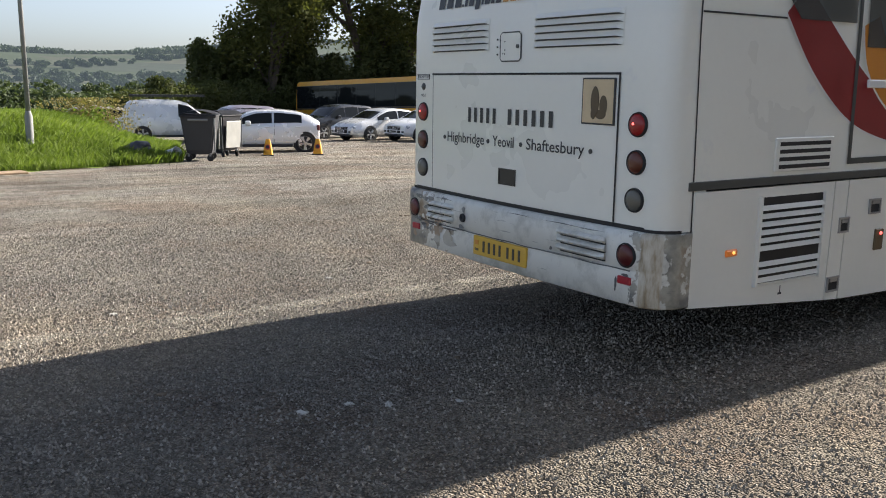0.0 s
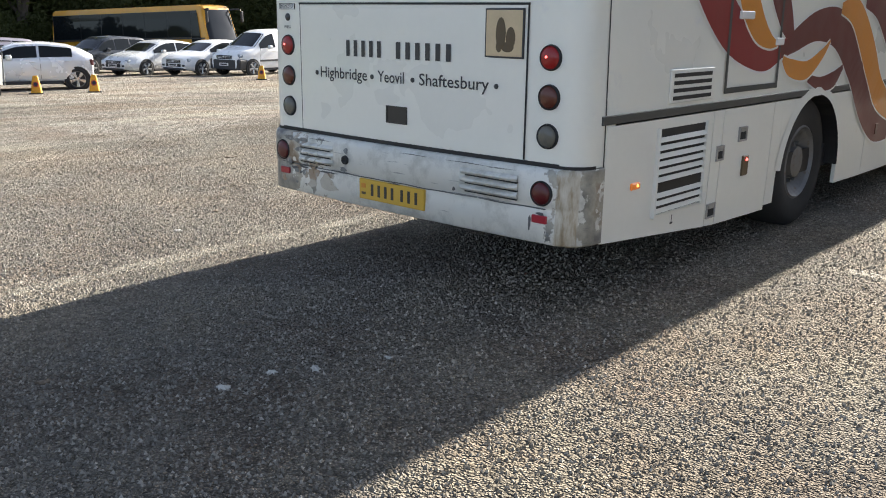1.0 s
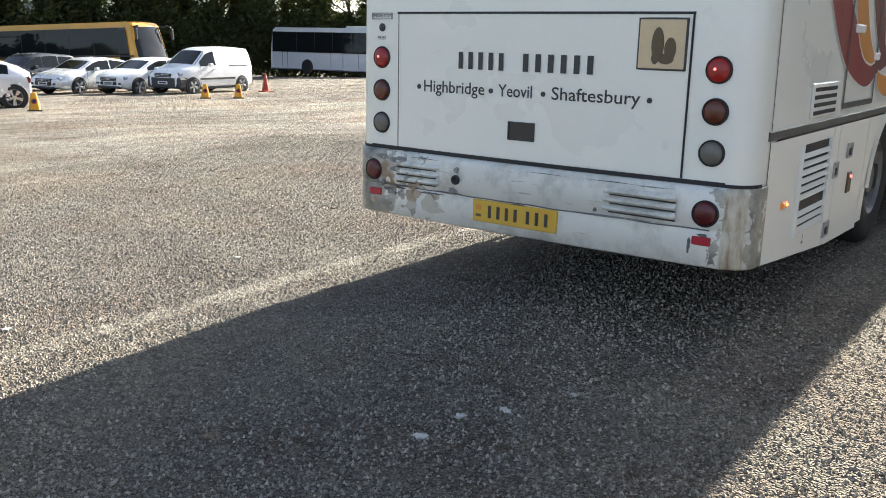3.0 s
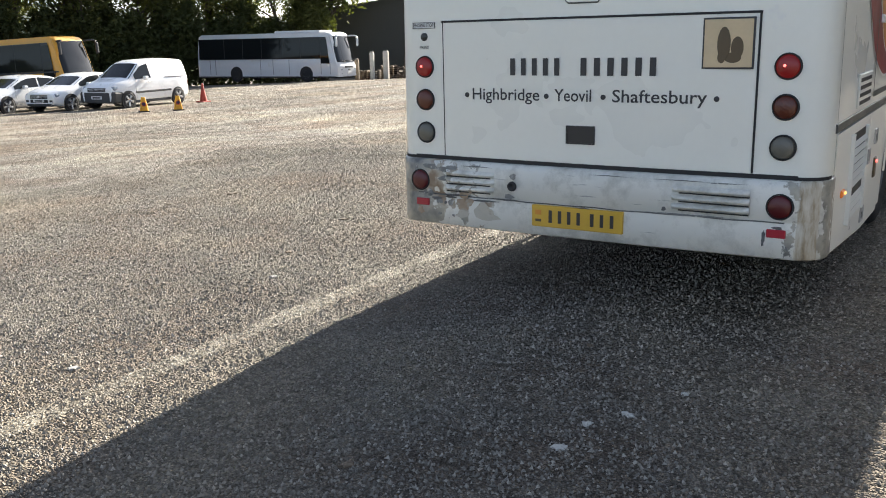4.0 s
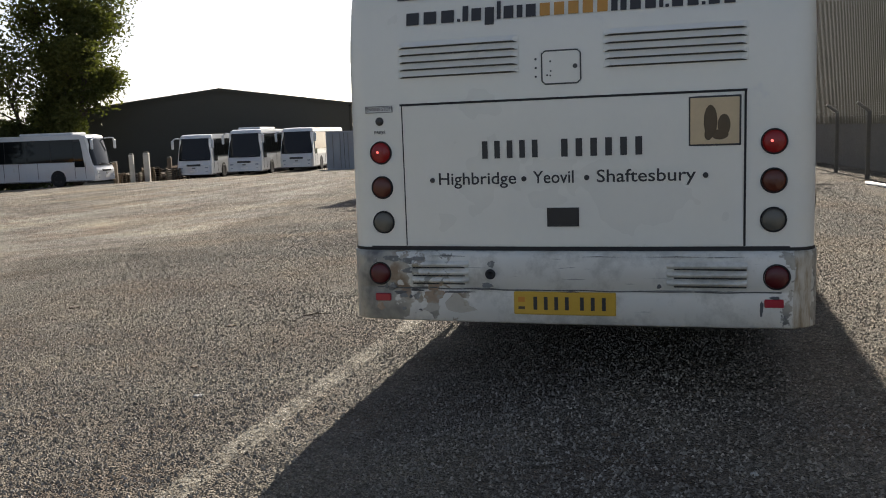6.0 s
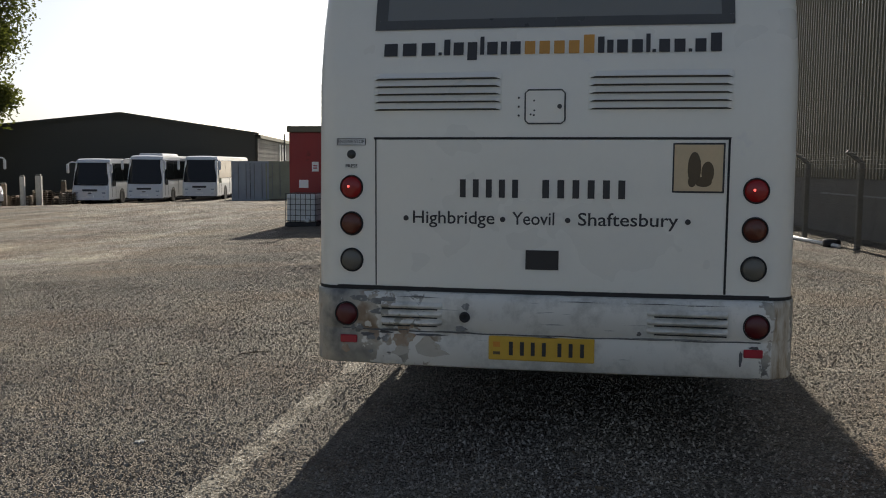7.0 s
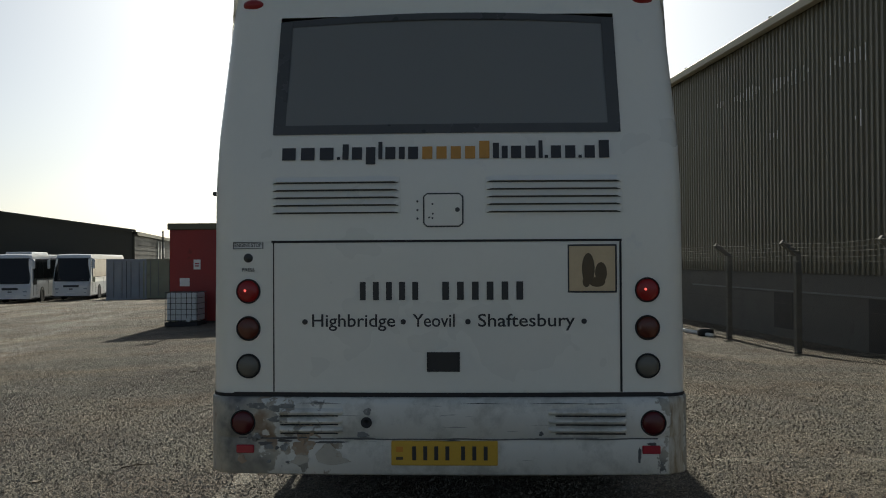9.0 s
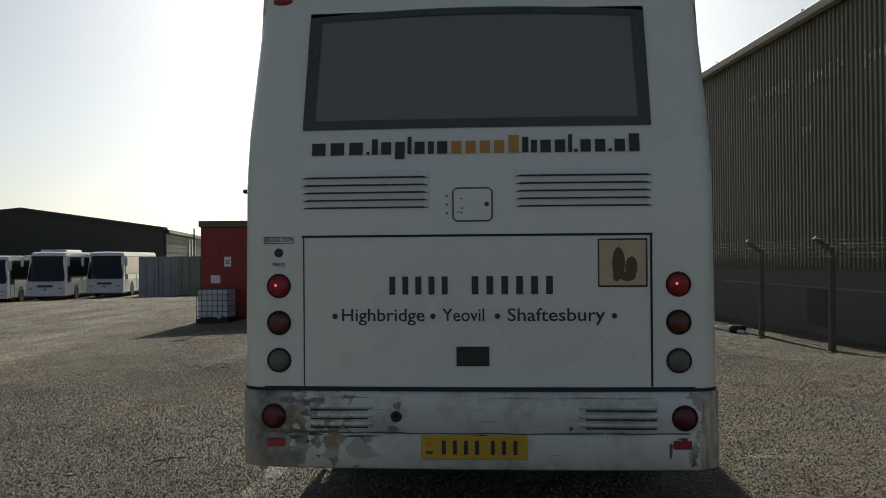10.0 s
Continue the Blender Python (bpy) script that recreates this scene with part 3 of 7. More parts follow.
def ribbon(parent, name, pts, mat, side=-1, out=0.004):
    """A painted band on the side: (x, z, half width) along its middle, smoothed."""
    bm = fresh()
    P = [Vector((p[0], p[1], p[2])) for p in pts]
    fine = []
    for i in range(len(P) - 1):
        a, b, c, d = P[max(0, i - 1)], P[i], P[i + 1], P[min(len(P) - 1, i + 2)]
        for k in range(6):
            t = k / 6
            fine.append(0.5 * ((2 * b) + (c - a) * t + (2 * a - 5 * b + 4 * c - d) * t * t + (3 * b - a - 3 * c + d) * t ** 3))
    fine.append(P[-1])
    prev = None
    for i, q in enumerate(fine):
        d = fine[min(i + 1, len(fine) - 1)] - fine[max(i - 1, 0)]
        n = Vector((-d.y, d.x, 0)).normalized()
        vs = []
        for s in (-1, 1):
            x, z = q.x + n.x * q.z * s, q.y + n.y * q.z * s
            vs.append(bm.verts.new((x, side * (side_y(z) + out + 0.009 * (1 - smoothstep(1.0, 1.2, z))), z)))
        if prev:
            bm.faces.new((prev[0], prev[1], vs[1], vs[0]))
        prev = vs
    return part(name, bm, mat, parent)


def build_bus():
    L = 11.8
    bus = thing("coach", "white single-deck coach with scraped bumper and red orange swirls", "coach", pose(0, 0, -0.016))
    # shell
    bm = fresh()
    zs = [0.82, 0.9, 1.04, 1.5, 1.9, 2.0, 2.1, 2.2, 2.4, 2.6, 2.86, 2.94, 3.0, 3.025, 3.04]
    rings = [[bm.verts.new((x, y, z + (0.05 * (1 - (y / 1.2) ** 2) * smoothstep(2.9, 3.04, z)))) for x, y in outline(z, L)] for z in zs]
    n = len(rings[0])
    for a, b in zip(rings, rings[1:]):
        for i in range(n - 1):
            c = (a[i].co + b[i].co + a[i + 1].co + b[i + 1].co) / 4
            if c.z < 1.04 and c.x > 0.32:
                continue
            if 2.2 < c.z < 2.86 and abs(c.y) < 0.9 and c.x < 1:
                continue
            f = bm.faces.new((a[i], a[i + 1], b[i + 1], b[i]))
            f.smooth = c.z < 2.93
    top = rings[-1]
    for i in range(n // 2):
        j = n - 1 - i
        if j - i > 1:
            bm.faces.new((top[i], top[i + 1], top[j - 1], top[j])) if j - 1 > i + 1 else bm.faces.new((top[i], top[i + 1], top[j]))
    for a, b in zip(rings, rings[1:]):
        if b[0].co.z > 1.05:
            bm.faces.new((a[0], b[0], b[-1], a[-1]))
    bmesh.ops.recalc_face_normals(bm, faces=bm.faces)
    part("body_shell", bm, M["coach_white"], bus)
    # chassis, dark underneath
    bm = box(fresh(), 0.25, L - 0.3, -1.16, 1.16, 0.42, 0.60)
    box(bm, 0.22, 2.3, -1.18, 1.18, 0.55, 1.0)
    box(bm, 3.95, L - 0.4, -1.18, 1.18, 0.45, 1.0)
    box(bm, 2.3, 3.95, -0.75, 0.75, 0.45, 1.0)
    part("chassis", bm, M["black_gap"], bus)
    # inside
    bm = box(fresh(), 0.45, L - 0.4, -1.12, 1.12, 1.0, 1.42)
    part("cabin_floor", bm, M["rubber"], bus)
    for row in range(5):
        for y in (-0.83, -0.38, 0.38, 0.83):
            bm = box(fresh(), 0.75 + row * 0.85, 0.87 + row * 0.85, y - 0.2, y + 0.2, 1.42, 2.32, 0.05, 2)
            part("seat_back", bm, M["seat_cloth"], bus)
    bm = box(fresh(), 4.6, 4.7, -0.17, 0.17, 2.45, 2.75, 0.02)
    part("monitor", bm, M["rail_grey"], bus)
    for y in (-0.17, 0.17):
        part("grab_handle", rod(fresh(), (2.6, y, 2.38), (2.6, y * 0.82, 2.56), 0.012), M["steel"], bus)
    # back window
    bm = fresh()
    rear_patch(bm, -0.86, 0.86, 2.235, 2.80, 0.004, 16, 6, 0.035)
    win = part("rear_window", bm, M["glass_dusty_veiled"], bus, "dark tinted rear window", True)
    bm = fresh()
    for a in ((-0.915, 0.915, 2.19, 2.24), ):
        rear_patch(bm, *a, 0.006, 16, 1)
    for s in (-1, 1):
        sheet(bm, lambda u, v: (rear_x(s * 0.88, 2.24 + v * 0.56) - 0.006, s * (0.85 + 0.065 * u - 0.012 * v), 2.24 + v * 0.59), [0, 1], steps(0, 1, 6))
    sheet(bm, lambda u, v: (rear_x(-0.905 + 1.81 * u, 2.80 + v * 0.06) - 0.006, -0.905 + 1.81 * u, 2.795 + 0.035 * (1 - (2 * u - 1) ** 2) + v * 0.04), steps(0, 1, 16), [0, 1])
    part("window_border", bm, M["window_border"], win)
    # engine door and seams
    bm = fresh()
    rear_patch(bm, -0.895, 0.9, 0.845, 1.615, 0.004, 12, 3)
    door = part("engine_door", bm, M["coach_white"], bus, smooth=True)
    bm = fresh()
    frame = ((-0.91, 0.915, 1.618, 1.630), (-0.908, -0.897, 0.84, 1.62), (0.9005, 0.907, 0.84, 1.62))
    for a in frame:
        rear_patch(bm, *a, 0.0045, 12, 3)
    part("seam", bm, M["black_gap"], door)
    bm = frame_bars(fresh(), -0.07, 0.10, 0.947, 1.048, 0.008, -0.01, 0.010)
    rear_box(bm, -0.064, 0.094, 0.95, 1.045, -0.01, 0.006)
    part("door_handle", bm, M["frit"], door, "black recessed handle")
    bm = fresh()
    rear_patch(bm, -1.12, 1.12, 0.812, 0.838, 0.003, 14, 1)
    bend = [p for p in outline(0.82, 1.0) if p[0] < 0.3]
    band = [[bm.verts.new((x - (0.004 if abs(y) < 1.2 else 0.001), y * 1.0035, z)) for z in (0.812, 0.832)] for x, y in bend]
    for a, b in zip(band, band[1:]):
        bm.faces.new((a[0], b[0], b[1], a[1]))
    part("bumper_gap", bm, M["black_gap"], bus)
    # lamps
    for s in (1, -1):
        for z, mt in ((1.365, "red_lit"), (1.170, "amber_lens"), (0.973, "clear_lens")):
            lp = lamp_disc(bus, s * 1.04, z, 0.060, M[mt])
            if mt == "red_lit":
                for dy in (0.012,):
                    bm = fresh()
                    bmesh.ops.create_uvsphere(bm, u_segments=8, v_segments=6, radius=0.007, matrix=Matrix.Translation((rear_x(1.04, z) - 0.026, s * 1.04 + dy, z + 0.004)))
                    part("bulb", bm, M["red_bulb"], lp)
        lamp_disc(bus, s * 1.055, 0.688, 0.062, M["red_lens"], x=-0.055)
        bm = fresh()
        lathe(bm, [(0, 0.022), (0.03, 0.018), (0.045, 0.006), (0.05, -0.01)], Matrix.Translation((rear_x(1.06, 2.95) + 0.0, s * 1.07, 2.948)) @ pose(0, 0, 0, 0, -75, 0) @ Matrix.Diagonal((0.6, 1.2, 1, 1)), 20)
        part("marker_lamp", bm, M["red_lit"], bus, smooth=True)
    # louvres over the engine door
    louvre_bank(bus, 0.235, 0.915, 1.765, 1.962, 5)
    louvre_bank(bus, -0.915, -0.205, 1.765, 1.962, 5)
    # filler flap
    bm = rear_box(fresh(), -0.088, 0.112, 1.70, 1.868, -0.01, 0.006, 0.004)
    flap = part("filler_flap", bm, M["coach_white"], bus)
    bm = fresh()
    for a, b in (((0.095, 1.869), (-0.07, 1.869)), ((0.095, 1.699), (-0.07, 1.699)), ((0.113, 1.715), (0.113, 1.853)), ((-0.089, 1.715), (-0.089, 1.853)), ((0.095, 1.869), (0.113, 1.853)), ((-0.07, 1.869), (-0.089, 1.853)), ((0.095, 1.699), (0.113, 1.715)), ((-0.07, 1.699), (-0.089, 1.715))):
        rod(bm, (rear_x(0, 1.8) - 0.004, a[0], a[1]), (rear_x(0, 1.8) - 0.004, b[0], b[1]), 0.004, seg=6)
    part("flap_seal", bm, M["rail_grey"], flap)
    bm = fresh()
    rod(bm, (rear_x(0, 1.8), -0.062, 1.785), (rear_x(0, 1.8) - 0.014, -0.062, 1.785), 0.012, seg=12)
    part("flap_lock", bm, M["rail_grey"], flap)
    for y, z in ((0.146, 1.83), (0.146, 1.785), (0.146, 1.74), (0.068, 1.815), (0.066, 1.765), (0.085, 1.745), (0.068, 1.742)):
        bm = lathe(fresh(), [(0, 0.009), (0.005, 0.007), (0.006, 0)], Matrix.Translation((rear_x(y, z), y, z)) @ pose(0, 0, 0, 0, -90, 0), 8)
        part("rivet", bm, M["rail_grey"], bus)
    # lettering and shapes
    word_shapes(bus, "web_shape", 0.875, -0.862, 2.052, 0.066, "wwwdtoyloioOOOOHtiooldoodoh", (M["ink"], M["ink_orange"]))
    letter_bars(bus, "telephone_bar", 0.467, 0.125, 1.318, 1.412, 5, M["ink"], 0.008, 0.55)
    letter_bars(bus, "telephone_bar", 0.040, -0.420, 1.318, 1.412, 6, M["ink"], 0.008, 0.55)
    words("town_name", "Highbridge", 0.700, 0.436, 1.180, M["ink"], bus, 0.066)
    words("town_name", "Yeovil", 0.173, 0.218, 1.180, M["ink"], bus, 0.066)
    words("town_name", "Shaftesbury", -0.165, 0.500, 1.180, M["ink"], bus, 0.066)
    for y in (0.738, 0.222, -0.113, -0.712):
        bm = lathe(fresh(), [(0, 0.009), (0.014, 0.008), (0.0142, 0.004)], Matrix.Translation((rear_x(y, 1.2), y, 1.205)) @ pose(0, 0, 0, 0, -90, 0), 14)
        part("dot", bm, M["ink"], bus)
    bm = fresh()
    rear_patch(bm, 0.962, 1.118, 1.590, 1.622, 0.003, 2, 1)
    tag = part("stop_label", bm, M["plate_white"], bus)
    bm = frame_bars(fresh(), 0.960, 1.120, 1.588, 1.624, 0.003, -0.002, 0.006)
    part("label_border", bm, M["ink"], tag)
    words("engine_stop_text", "ENGINE STOP", 1.112, 0.144, 1.598, M["ink"], tag, 0.020)
    words("press_text", "PRESS", 1.072, 0.066, 1.470, M["ink"], bus, 0.018)
    bm = lathe(fresh(), [(0, 0.012), (0.016, 0.012), (0.018, 0.004), (0.024, 0.004), (0.024, 0)], Matrix.Translation((rear_x(1.04, 1.54), 1.04, 1.54)) @ pose(0, 0, 0, 0, -90, 0), 18)
    part("stop_button", bm, M["rail_grey"], bus, smooth=True)
    # school transport sign as plain shapes
    bm = rear_box(fresh(), -0.882, -0.628, 1.352, 1.602, -0.002, 0.009, 0.002)
    sign = part("transport_sign", bm, M["ink"], bus, "square buff warning sign with dark border")
    bm = rear_box(fresh(), -0.873, -0.637, 1.361, 1.593, -0.002, 0.011, 0.002)
    part("sign_face", bm, M["sign_buff"], sign)
    for y, z, w, h in ((-0.735, 1.475, 0.034, 0.085), (-0.80, 1.455, 0.034, 0.06), (-0.78, 1.408, 0.045, 0.028), (-0.725, 1.41, 0.02, 0.03)):
        bm = lathe(fresh(), [(0, 0.0135), (0.9, 0.0132), (1.0, 0.009)], Matrix.Translation((rear_x(y, z), y, z)) @ pose(0, 0, 0, 0, -90, 0) @ Matrix.Diagonal((h, w, 1, 1)), 18)
        part("dark_shape", bm, M["sign_brown"], sign)
    # bumper: proud band with rounded ends, upper part stepped out over the lower
    prof = [(0.430, 0.02), (0.418, -0.03), (0.43, -0.055), (0.60, -0.045), (0.612, -0.042), (0.625, -0.058), (0.78, -0.058), (0.808, -0.045), (0.815, -0.01), (0.812, 0.05)]
    bm = fresh()
    plan = []
    for x, y in outline(0.82, 1.0):
        if x < 0.205:
            plan.append((x, y))
    plan = [(0.205, -1.25)] + plan + [(0.205, 1.25)]
    def pushed(i):
        a, b = Vector(plan[max(0, i - 1)]), Vector(plan[min(len(plan) - 1, i + 1)])
        d = (b - a).normalized()
        return Vector((-d.y, d.x))
    rows = []
    for i, p in enumerate(plan):
        nrm = pushed(i)
        edge = smoothstep(1.10, 1.24, abs(p[1]))
        rows.append([])
        for z, o in prof:
            o2 = o * (1 - edge) + max(-0.012, o) * edge if o < 0 else o
            rows[-1].append(bm.verts.new((p[0] + nrm.x * -o2, p[1] + nrm.y * -o2, z)))
    for a, b in zip(rows, rows[1:]):
        for j in range(len(prof) - 1):
            f = bm.faces.new((a[j], b[j], b[j + 1], a[j + 1]))
            f.smooth = True
    bmesh.ops.recalc_face_normals(bm, faces=bm.faces)
    bump = part("bumper", bm, M["bumper"], bus, "scraped white bumper with filler patches and rust")
    # pressed louvres in the bumper
    for y0, y1 in ((0.53, 0.86), (-0.915, -0.52)):
        for k in range(3):
            z = 0.765 - k * 0.045
            bm = fresh()
            for i in range(1):
                sheet(bm, lambda u, v: (rear_x(0.7, 0.82) - 0.061 - 0.030 * math.sin(math.pi * v) * min(1, min(u, 1 - u) / 0.06 + 0.10), y0 + (y1 - y0) * u, z - 0.036 * v), steps(0, 1, 14), steps(0, 1, 6))
            lv = part("bumper_louvre", bm, M["bumper"], bump, smooth=True)
            bm = box(fresh(), -0.080, -0.05, y0 + 0.004, y1 - 0.004, z - 0.0425, z - 0.0355)
            part("slot", bm, M["black_gap"], lv)
    # dark line under the step of the bumper
    bm = fresh()
    sheet(bm, lambda u, v: (rear_x(-1.08 + 2.16 * u, 0.82) - 0.0485, -1.08 + 2.16 * u, 0.603 + 0.007 * v + 0.0025 * math.sin(u * 37) * math.sin(u * 11)), steps(0, 1, 60), [0, 1])
    part("step_line", bm, M["scrape_dark"], bump)
    # tow hook hole
    bm = lathe(fresh(), [(0, 0.002), (0.012, 0.002), (0.016, 0.014), (0.026, 0.012), (0.029, 0.0)], Matrix.Translation((-0.087, 0.41, 0.693)) @ pose(0, 0, 0, 0, -90, 0), 18)
    part("towing_eye", bm, M["rubber"], bump, smooth=True)
    # patches worn through the paint
    for y, z, w, h, mt in (
        (0.59, 0.488, 0.088, 0.078, "grey_filler"),
        (0.765, 0.468, 0.062, 0.05, "grey_filler"),
        (0.727, 0.642, 0.05, 0.045, "rust_filler"),
        (0.742, 0.562, 0.062, 0.036, "rust_filler"),
        (0.985, 0.613, 0.022, 0.024, "scrape"),
        (0.941, 0.58, 0.042, 0.009, "scrape_dark"),
        (0.9215, 0.565, 0.02, 0.018, "scrape"),
        (0.839, 0.562, 0.022, 0.018, "scrape"),
        (0.878, 0.558, 0.01, 0.01, "scrape_dark"),
        (0.9215, 0.483, 0.018, 0.014, "scrape"),
        (0.834, 0.463, 0.05, 0.022, "scrape_dark"),
        (0.98, 0.442, 0.022, 0.01, "scrape_dark"),
        (0.458, 0.452, 0.054, 0.024, "scrape"),
        (0.47, 0.447, 0.036, 0.01, "scrape_dark"),
        (0.3755, 0.4475, 0.015, 0.007, "scrape_dark"),
        (0.98, 0.78, 0.055, 0.02, "scrape"),
        (0.853, 0.765, 0.066, 0.022, "scrape"),
        (0.8825, 0.708, 0.04, 0.014, "scrape"),
        (1.08, 0.735, 0.02, 0.035, "scrape"),
        (1.02, 0.615, 0.012, 0.016, "scrape"),
        (0.6485, 0.796, 0.127, 0.005, "scrape_dark"),
        (0.6, 0.59, 0.085, 0.006, "scrape_dark"),
        (0.795, 0.6135, 0.1, 0.004, "scrape_dark"),
        (0.4535, 0.611, 0.08, 0.006, "scrape_dark"),
        (0.84, 0.596, 0.045, 0.007, "scrape_dark"),
        (0.405, 0.749, 0.022, 0.016, "scrape"),
        (0.429, 0.6315, 0.035, 0.012, "scrape"),
        (1.063, 0.478, 0.026, 0.045, "rust_filler"),
        (-0.171, 0.795, 0.117, 0.004, "scrape_dark"),
        (-0.571, 0.795, 0.15, 0.005, "scrape_dark"),
        (-0.805, 0.792, 0.11, 0.006, "scrape"),
        (-0.483, 0.637, 0.013, 0.01, "scrape_dark"),
        (-0.985, 0.519, 0.009, 0.042, "scrape_dark"),
        (-1.0485, 0.58, 0.028, 0.007, "scrape_dark"),
        (-1.0875, 0.468, 0.018, 0.022, "scrape"),
        (-1.053, 0.437, 0.04, 0.012, "scrape"),
        (-0.02, 0.6, 0.05, 0.006, "scrape_dark"),
        (-0.62, 0.6135, 0.22, 0.004, "scrape"),
    ):
        bm = fresh()
        k = 26
        rnd = random.Random(int(1000 * (y + 2 * z)))
        ph = [rnd.uniform(0, 6.28) for _ in range(3)]
        ring = []
        for i in range(k):
            a = 2 * math.pi * i / k
            q = 1 + 0.16 * math.sin(2 * a + ph[0]) + 0.13 * math.sin(3 * a + ph[1]) + 0.10 * math.sin(7 * a + ph[2])
            yy, zz = y + w * q * math.cos(a), z + h * q * math.sin(a)
            yy = min(max(yy, -1.105), 1.105)
            zz = min(max(zz, 0.425), 0.79)
            o = 0.0515 if zz < 0.6 else 0.0625
            ring.append(bm.verts.new((rear_x(yy, 0.82) - o, yy, zz)))
        c = bm.verts.new((rear_x(y, 0.82) - (0.0525 if z < 0.6 else 0.0625), y, z))
        for i in range(k):
            bm.faces.new((c, ring[i], ring[(i + 1) % k]))
        part("worn_patch", bm, M[mt], bump)
    # number plate
    bm = box(fresh(), -0.092, -0.072, -0.262, 0.282, 0.475, 0.600, 0.004)
    plate = part("number_plate", bm, M["plate_yellow"], bump, "yellow number plate with dark bars")
    for k, y in enumerate((0.165, 0.108, 0.052, -0.005, -0.085, -0.142, -0.2)):
        bm = box(fresh(), -0.0945, -0.090, y - 0.010, y + 0.010, 0.503, 0.574)
        part("plate_bar", bm, M["ink"], plate)
    for z0, z1, mt in ((0.545, 0.572, "swoosh_orange"), (0.505, 0.52, "sign_brown")):
        bm = box(fresh(), -0.0945, -0.090, 0.222, 0.258, z0, z1)
        part("plate_mark", bm, M[mt], plate)
    for s in (1, -1):
        bm = box(fresh(), -0.062, -0.045, s * 1.045 - 0.046, s * 1.045 + 0.046, 0.53, 0.572, 0.004)
        part("reflector", bm, M["reflector_red"], bump)
    # side: waist rail, skirts, wheels, vents, lamps on both sides
    for s in (-1, 1):
        bm = side_box(fresh(), s, 0.165, L - 0.3, 1.032, 1.078, -0.03, 0.009, 0.003)
        part("waist_rail", bm, M["rail_grey"], bus)
        arch = (3.13, 0.44, 0.63)
        skirt(bus, s, 0.215, 1.425, 0.405, 0.30, 1.022)
        skirt(bus, s, 1.435, 1.565, 0.30, 0.29, 1.022, n=2)
        skirt(bus, s, 1.575, 2.345, 0.29, 0.27, 1.022)
        skirt(bus, s, 2.353, 4.4, 0.30, 0.27, 1.022, arch, 40)
        for x in (4.41, 5.65, 6.9, 8.2):
            a2 = (9.3, 0.44, 0.63) if x > 8 else None
            skirt(bus, s, x, x + 1.23 if x < 8 else L - 0.4, 0.27, 0.27, 1.022, a2, 40 if a2 else 6)
        for cx in (3.13, 9.3):
            bm = fresh()
            for i in range(24):
                a0, a1 = [radians(8 + 172 * k / 24) for k in (i, i + 1)]
                q = [(cx - r * math.cos(a), s * (side_y(0.8) + 0.016 - e), 0.44 + r * math.sin(a)) for a, r, e in ((a0, 0.59, 0), (a1, 0.59, 0), (a1, 0.665, 0.008), (a0, 0.665, 0.008), (a0, 0.585, 0.6), (a1, 0.585, 0.6))]
                v = [bm.verts.new(p) for p in q]
                bm.faces.new(v[:4])
                bm.faces.new((v[0], v[1], v[5], v[4])).material_index = 1
            part("arch_trim", bm, [M["panel_cream"], M["black_gap"]], bus)
            wheel_at(bus, cx, s * 1.19, 0.513, 0.497, 0.30, s, (M["tyre"], M["wheel_grey"]))
        # windows along the side
        for x0, x1 in ((2.42, 4.1), (4.14, 5.8), (5.84, 7.5), (7.54, 9.2), (9.24, 10.9)):
            bm = sheet_side(s, x0, x1, 1.78, 2.72, 0.011)
            part("side_window", bm, M["glass_dark"], bus)
        bm = rear_quarter_window(s)
        part("side_window", bm, M["glass_dark"], bus)
        # emergency door with dark frame
        bm = fresh()
        for a in ((1.525, 1.56, 1.12, 2.75), (2.31, 2.345, 1.12, 2.75), (1.56, 2.31, 1.12, 1.155), (1.56, 2.31, 2.715, 2.75)):
            q = sheet_side(s, *a, 0.007)
            join(bm, q)
        ed = part("emergency_door", bm, M["rail_grey"], bus)
        part("door_glass", sheet_side(s, 1.62, 2.26, 1.80, 2.68, 0.011), M["glass_dark"], ed)
        bm = side_box(fresh(), s, 1.66, 1.86, 1.565, 1.615, 0, 0.02, 0.006)
        part("door_pull", bm, M["plate_white"], ed)
        bm = side_box(fresh(), s, 2.25, 2.37, 1.40, 1.45, 0, 0.02, 0.006)
        part("door_catch", bm, M["plate_white"], ed)
        # upper vent
        bm = side_box(fresh(), s, 0.84, 1.37, 1.10, 1.29, -0.002, 0.012, 0.006)
        vent = part("air_vent", bm, M["panel_cream"], bus)
        for k in range(4):
            z = 1.255 - k * 0.042
            bm = side_box(fresh(), s, 0.875, 1.34, z - 0.011, z + 0.011, 0.0, 0.0135, 0)
            part("slot", bm, M["black_gap"], vent)
        # engine grille
        bm = side_box(fresh(), s, 0.745, 1.325, 0.475, 0.965, -0.02, 0.008, 0)
        gr = part("engine_grille", bm, M["black_gap"], bus)
        for k in range(11):
            if k in (0, 7):
                continue
            z = 0.952 - k * 0.0455
            y = side_y(z)
            bm = box(fresh(), 0.75, 1.32, -0.0145, 0.0145, -0.002, 0.002, 0.001, 1, Matrix.Translation((0, s * (y + 0.016), z)) @ Matrix.Rotation(-s * radians(66), 4, "X"))
            part("slat", bm, M["panel_cream"], gr)
        bm = side_box(fresh(), s, 0.74, 1.33, 0.462, 0.478, 0, 0.016, 0.003)
        part("grille_sill", bm, M["panel_cream"], gr)
        for x0, x1 in ((0.733, 0.752), (1.318, 1.337)):
            part("grille_edge", side_box(fresh(), s, x0, x1, 0.462, 0.972, 0, 0.027, 0.002), M["panel_cream"], gr)
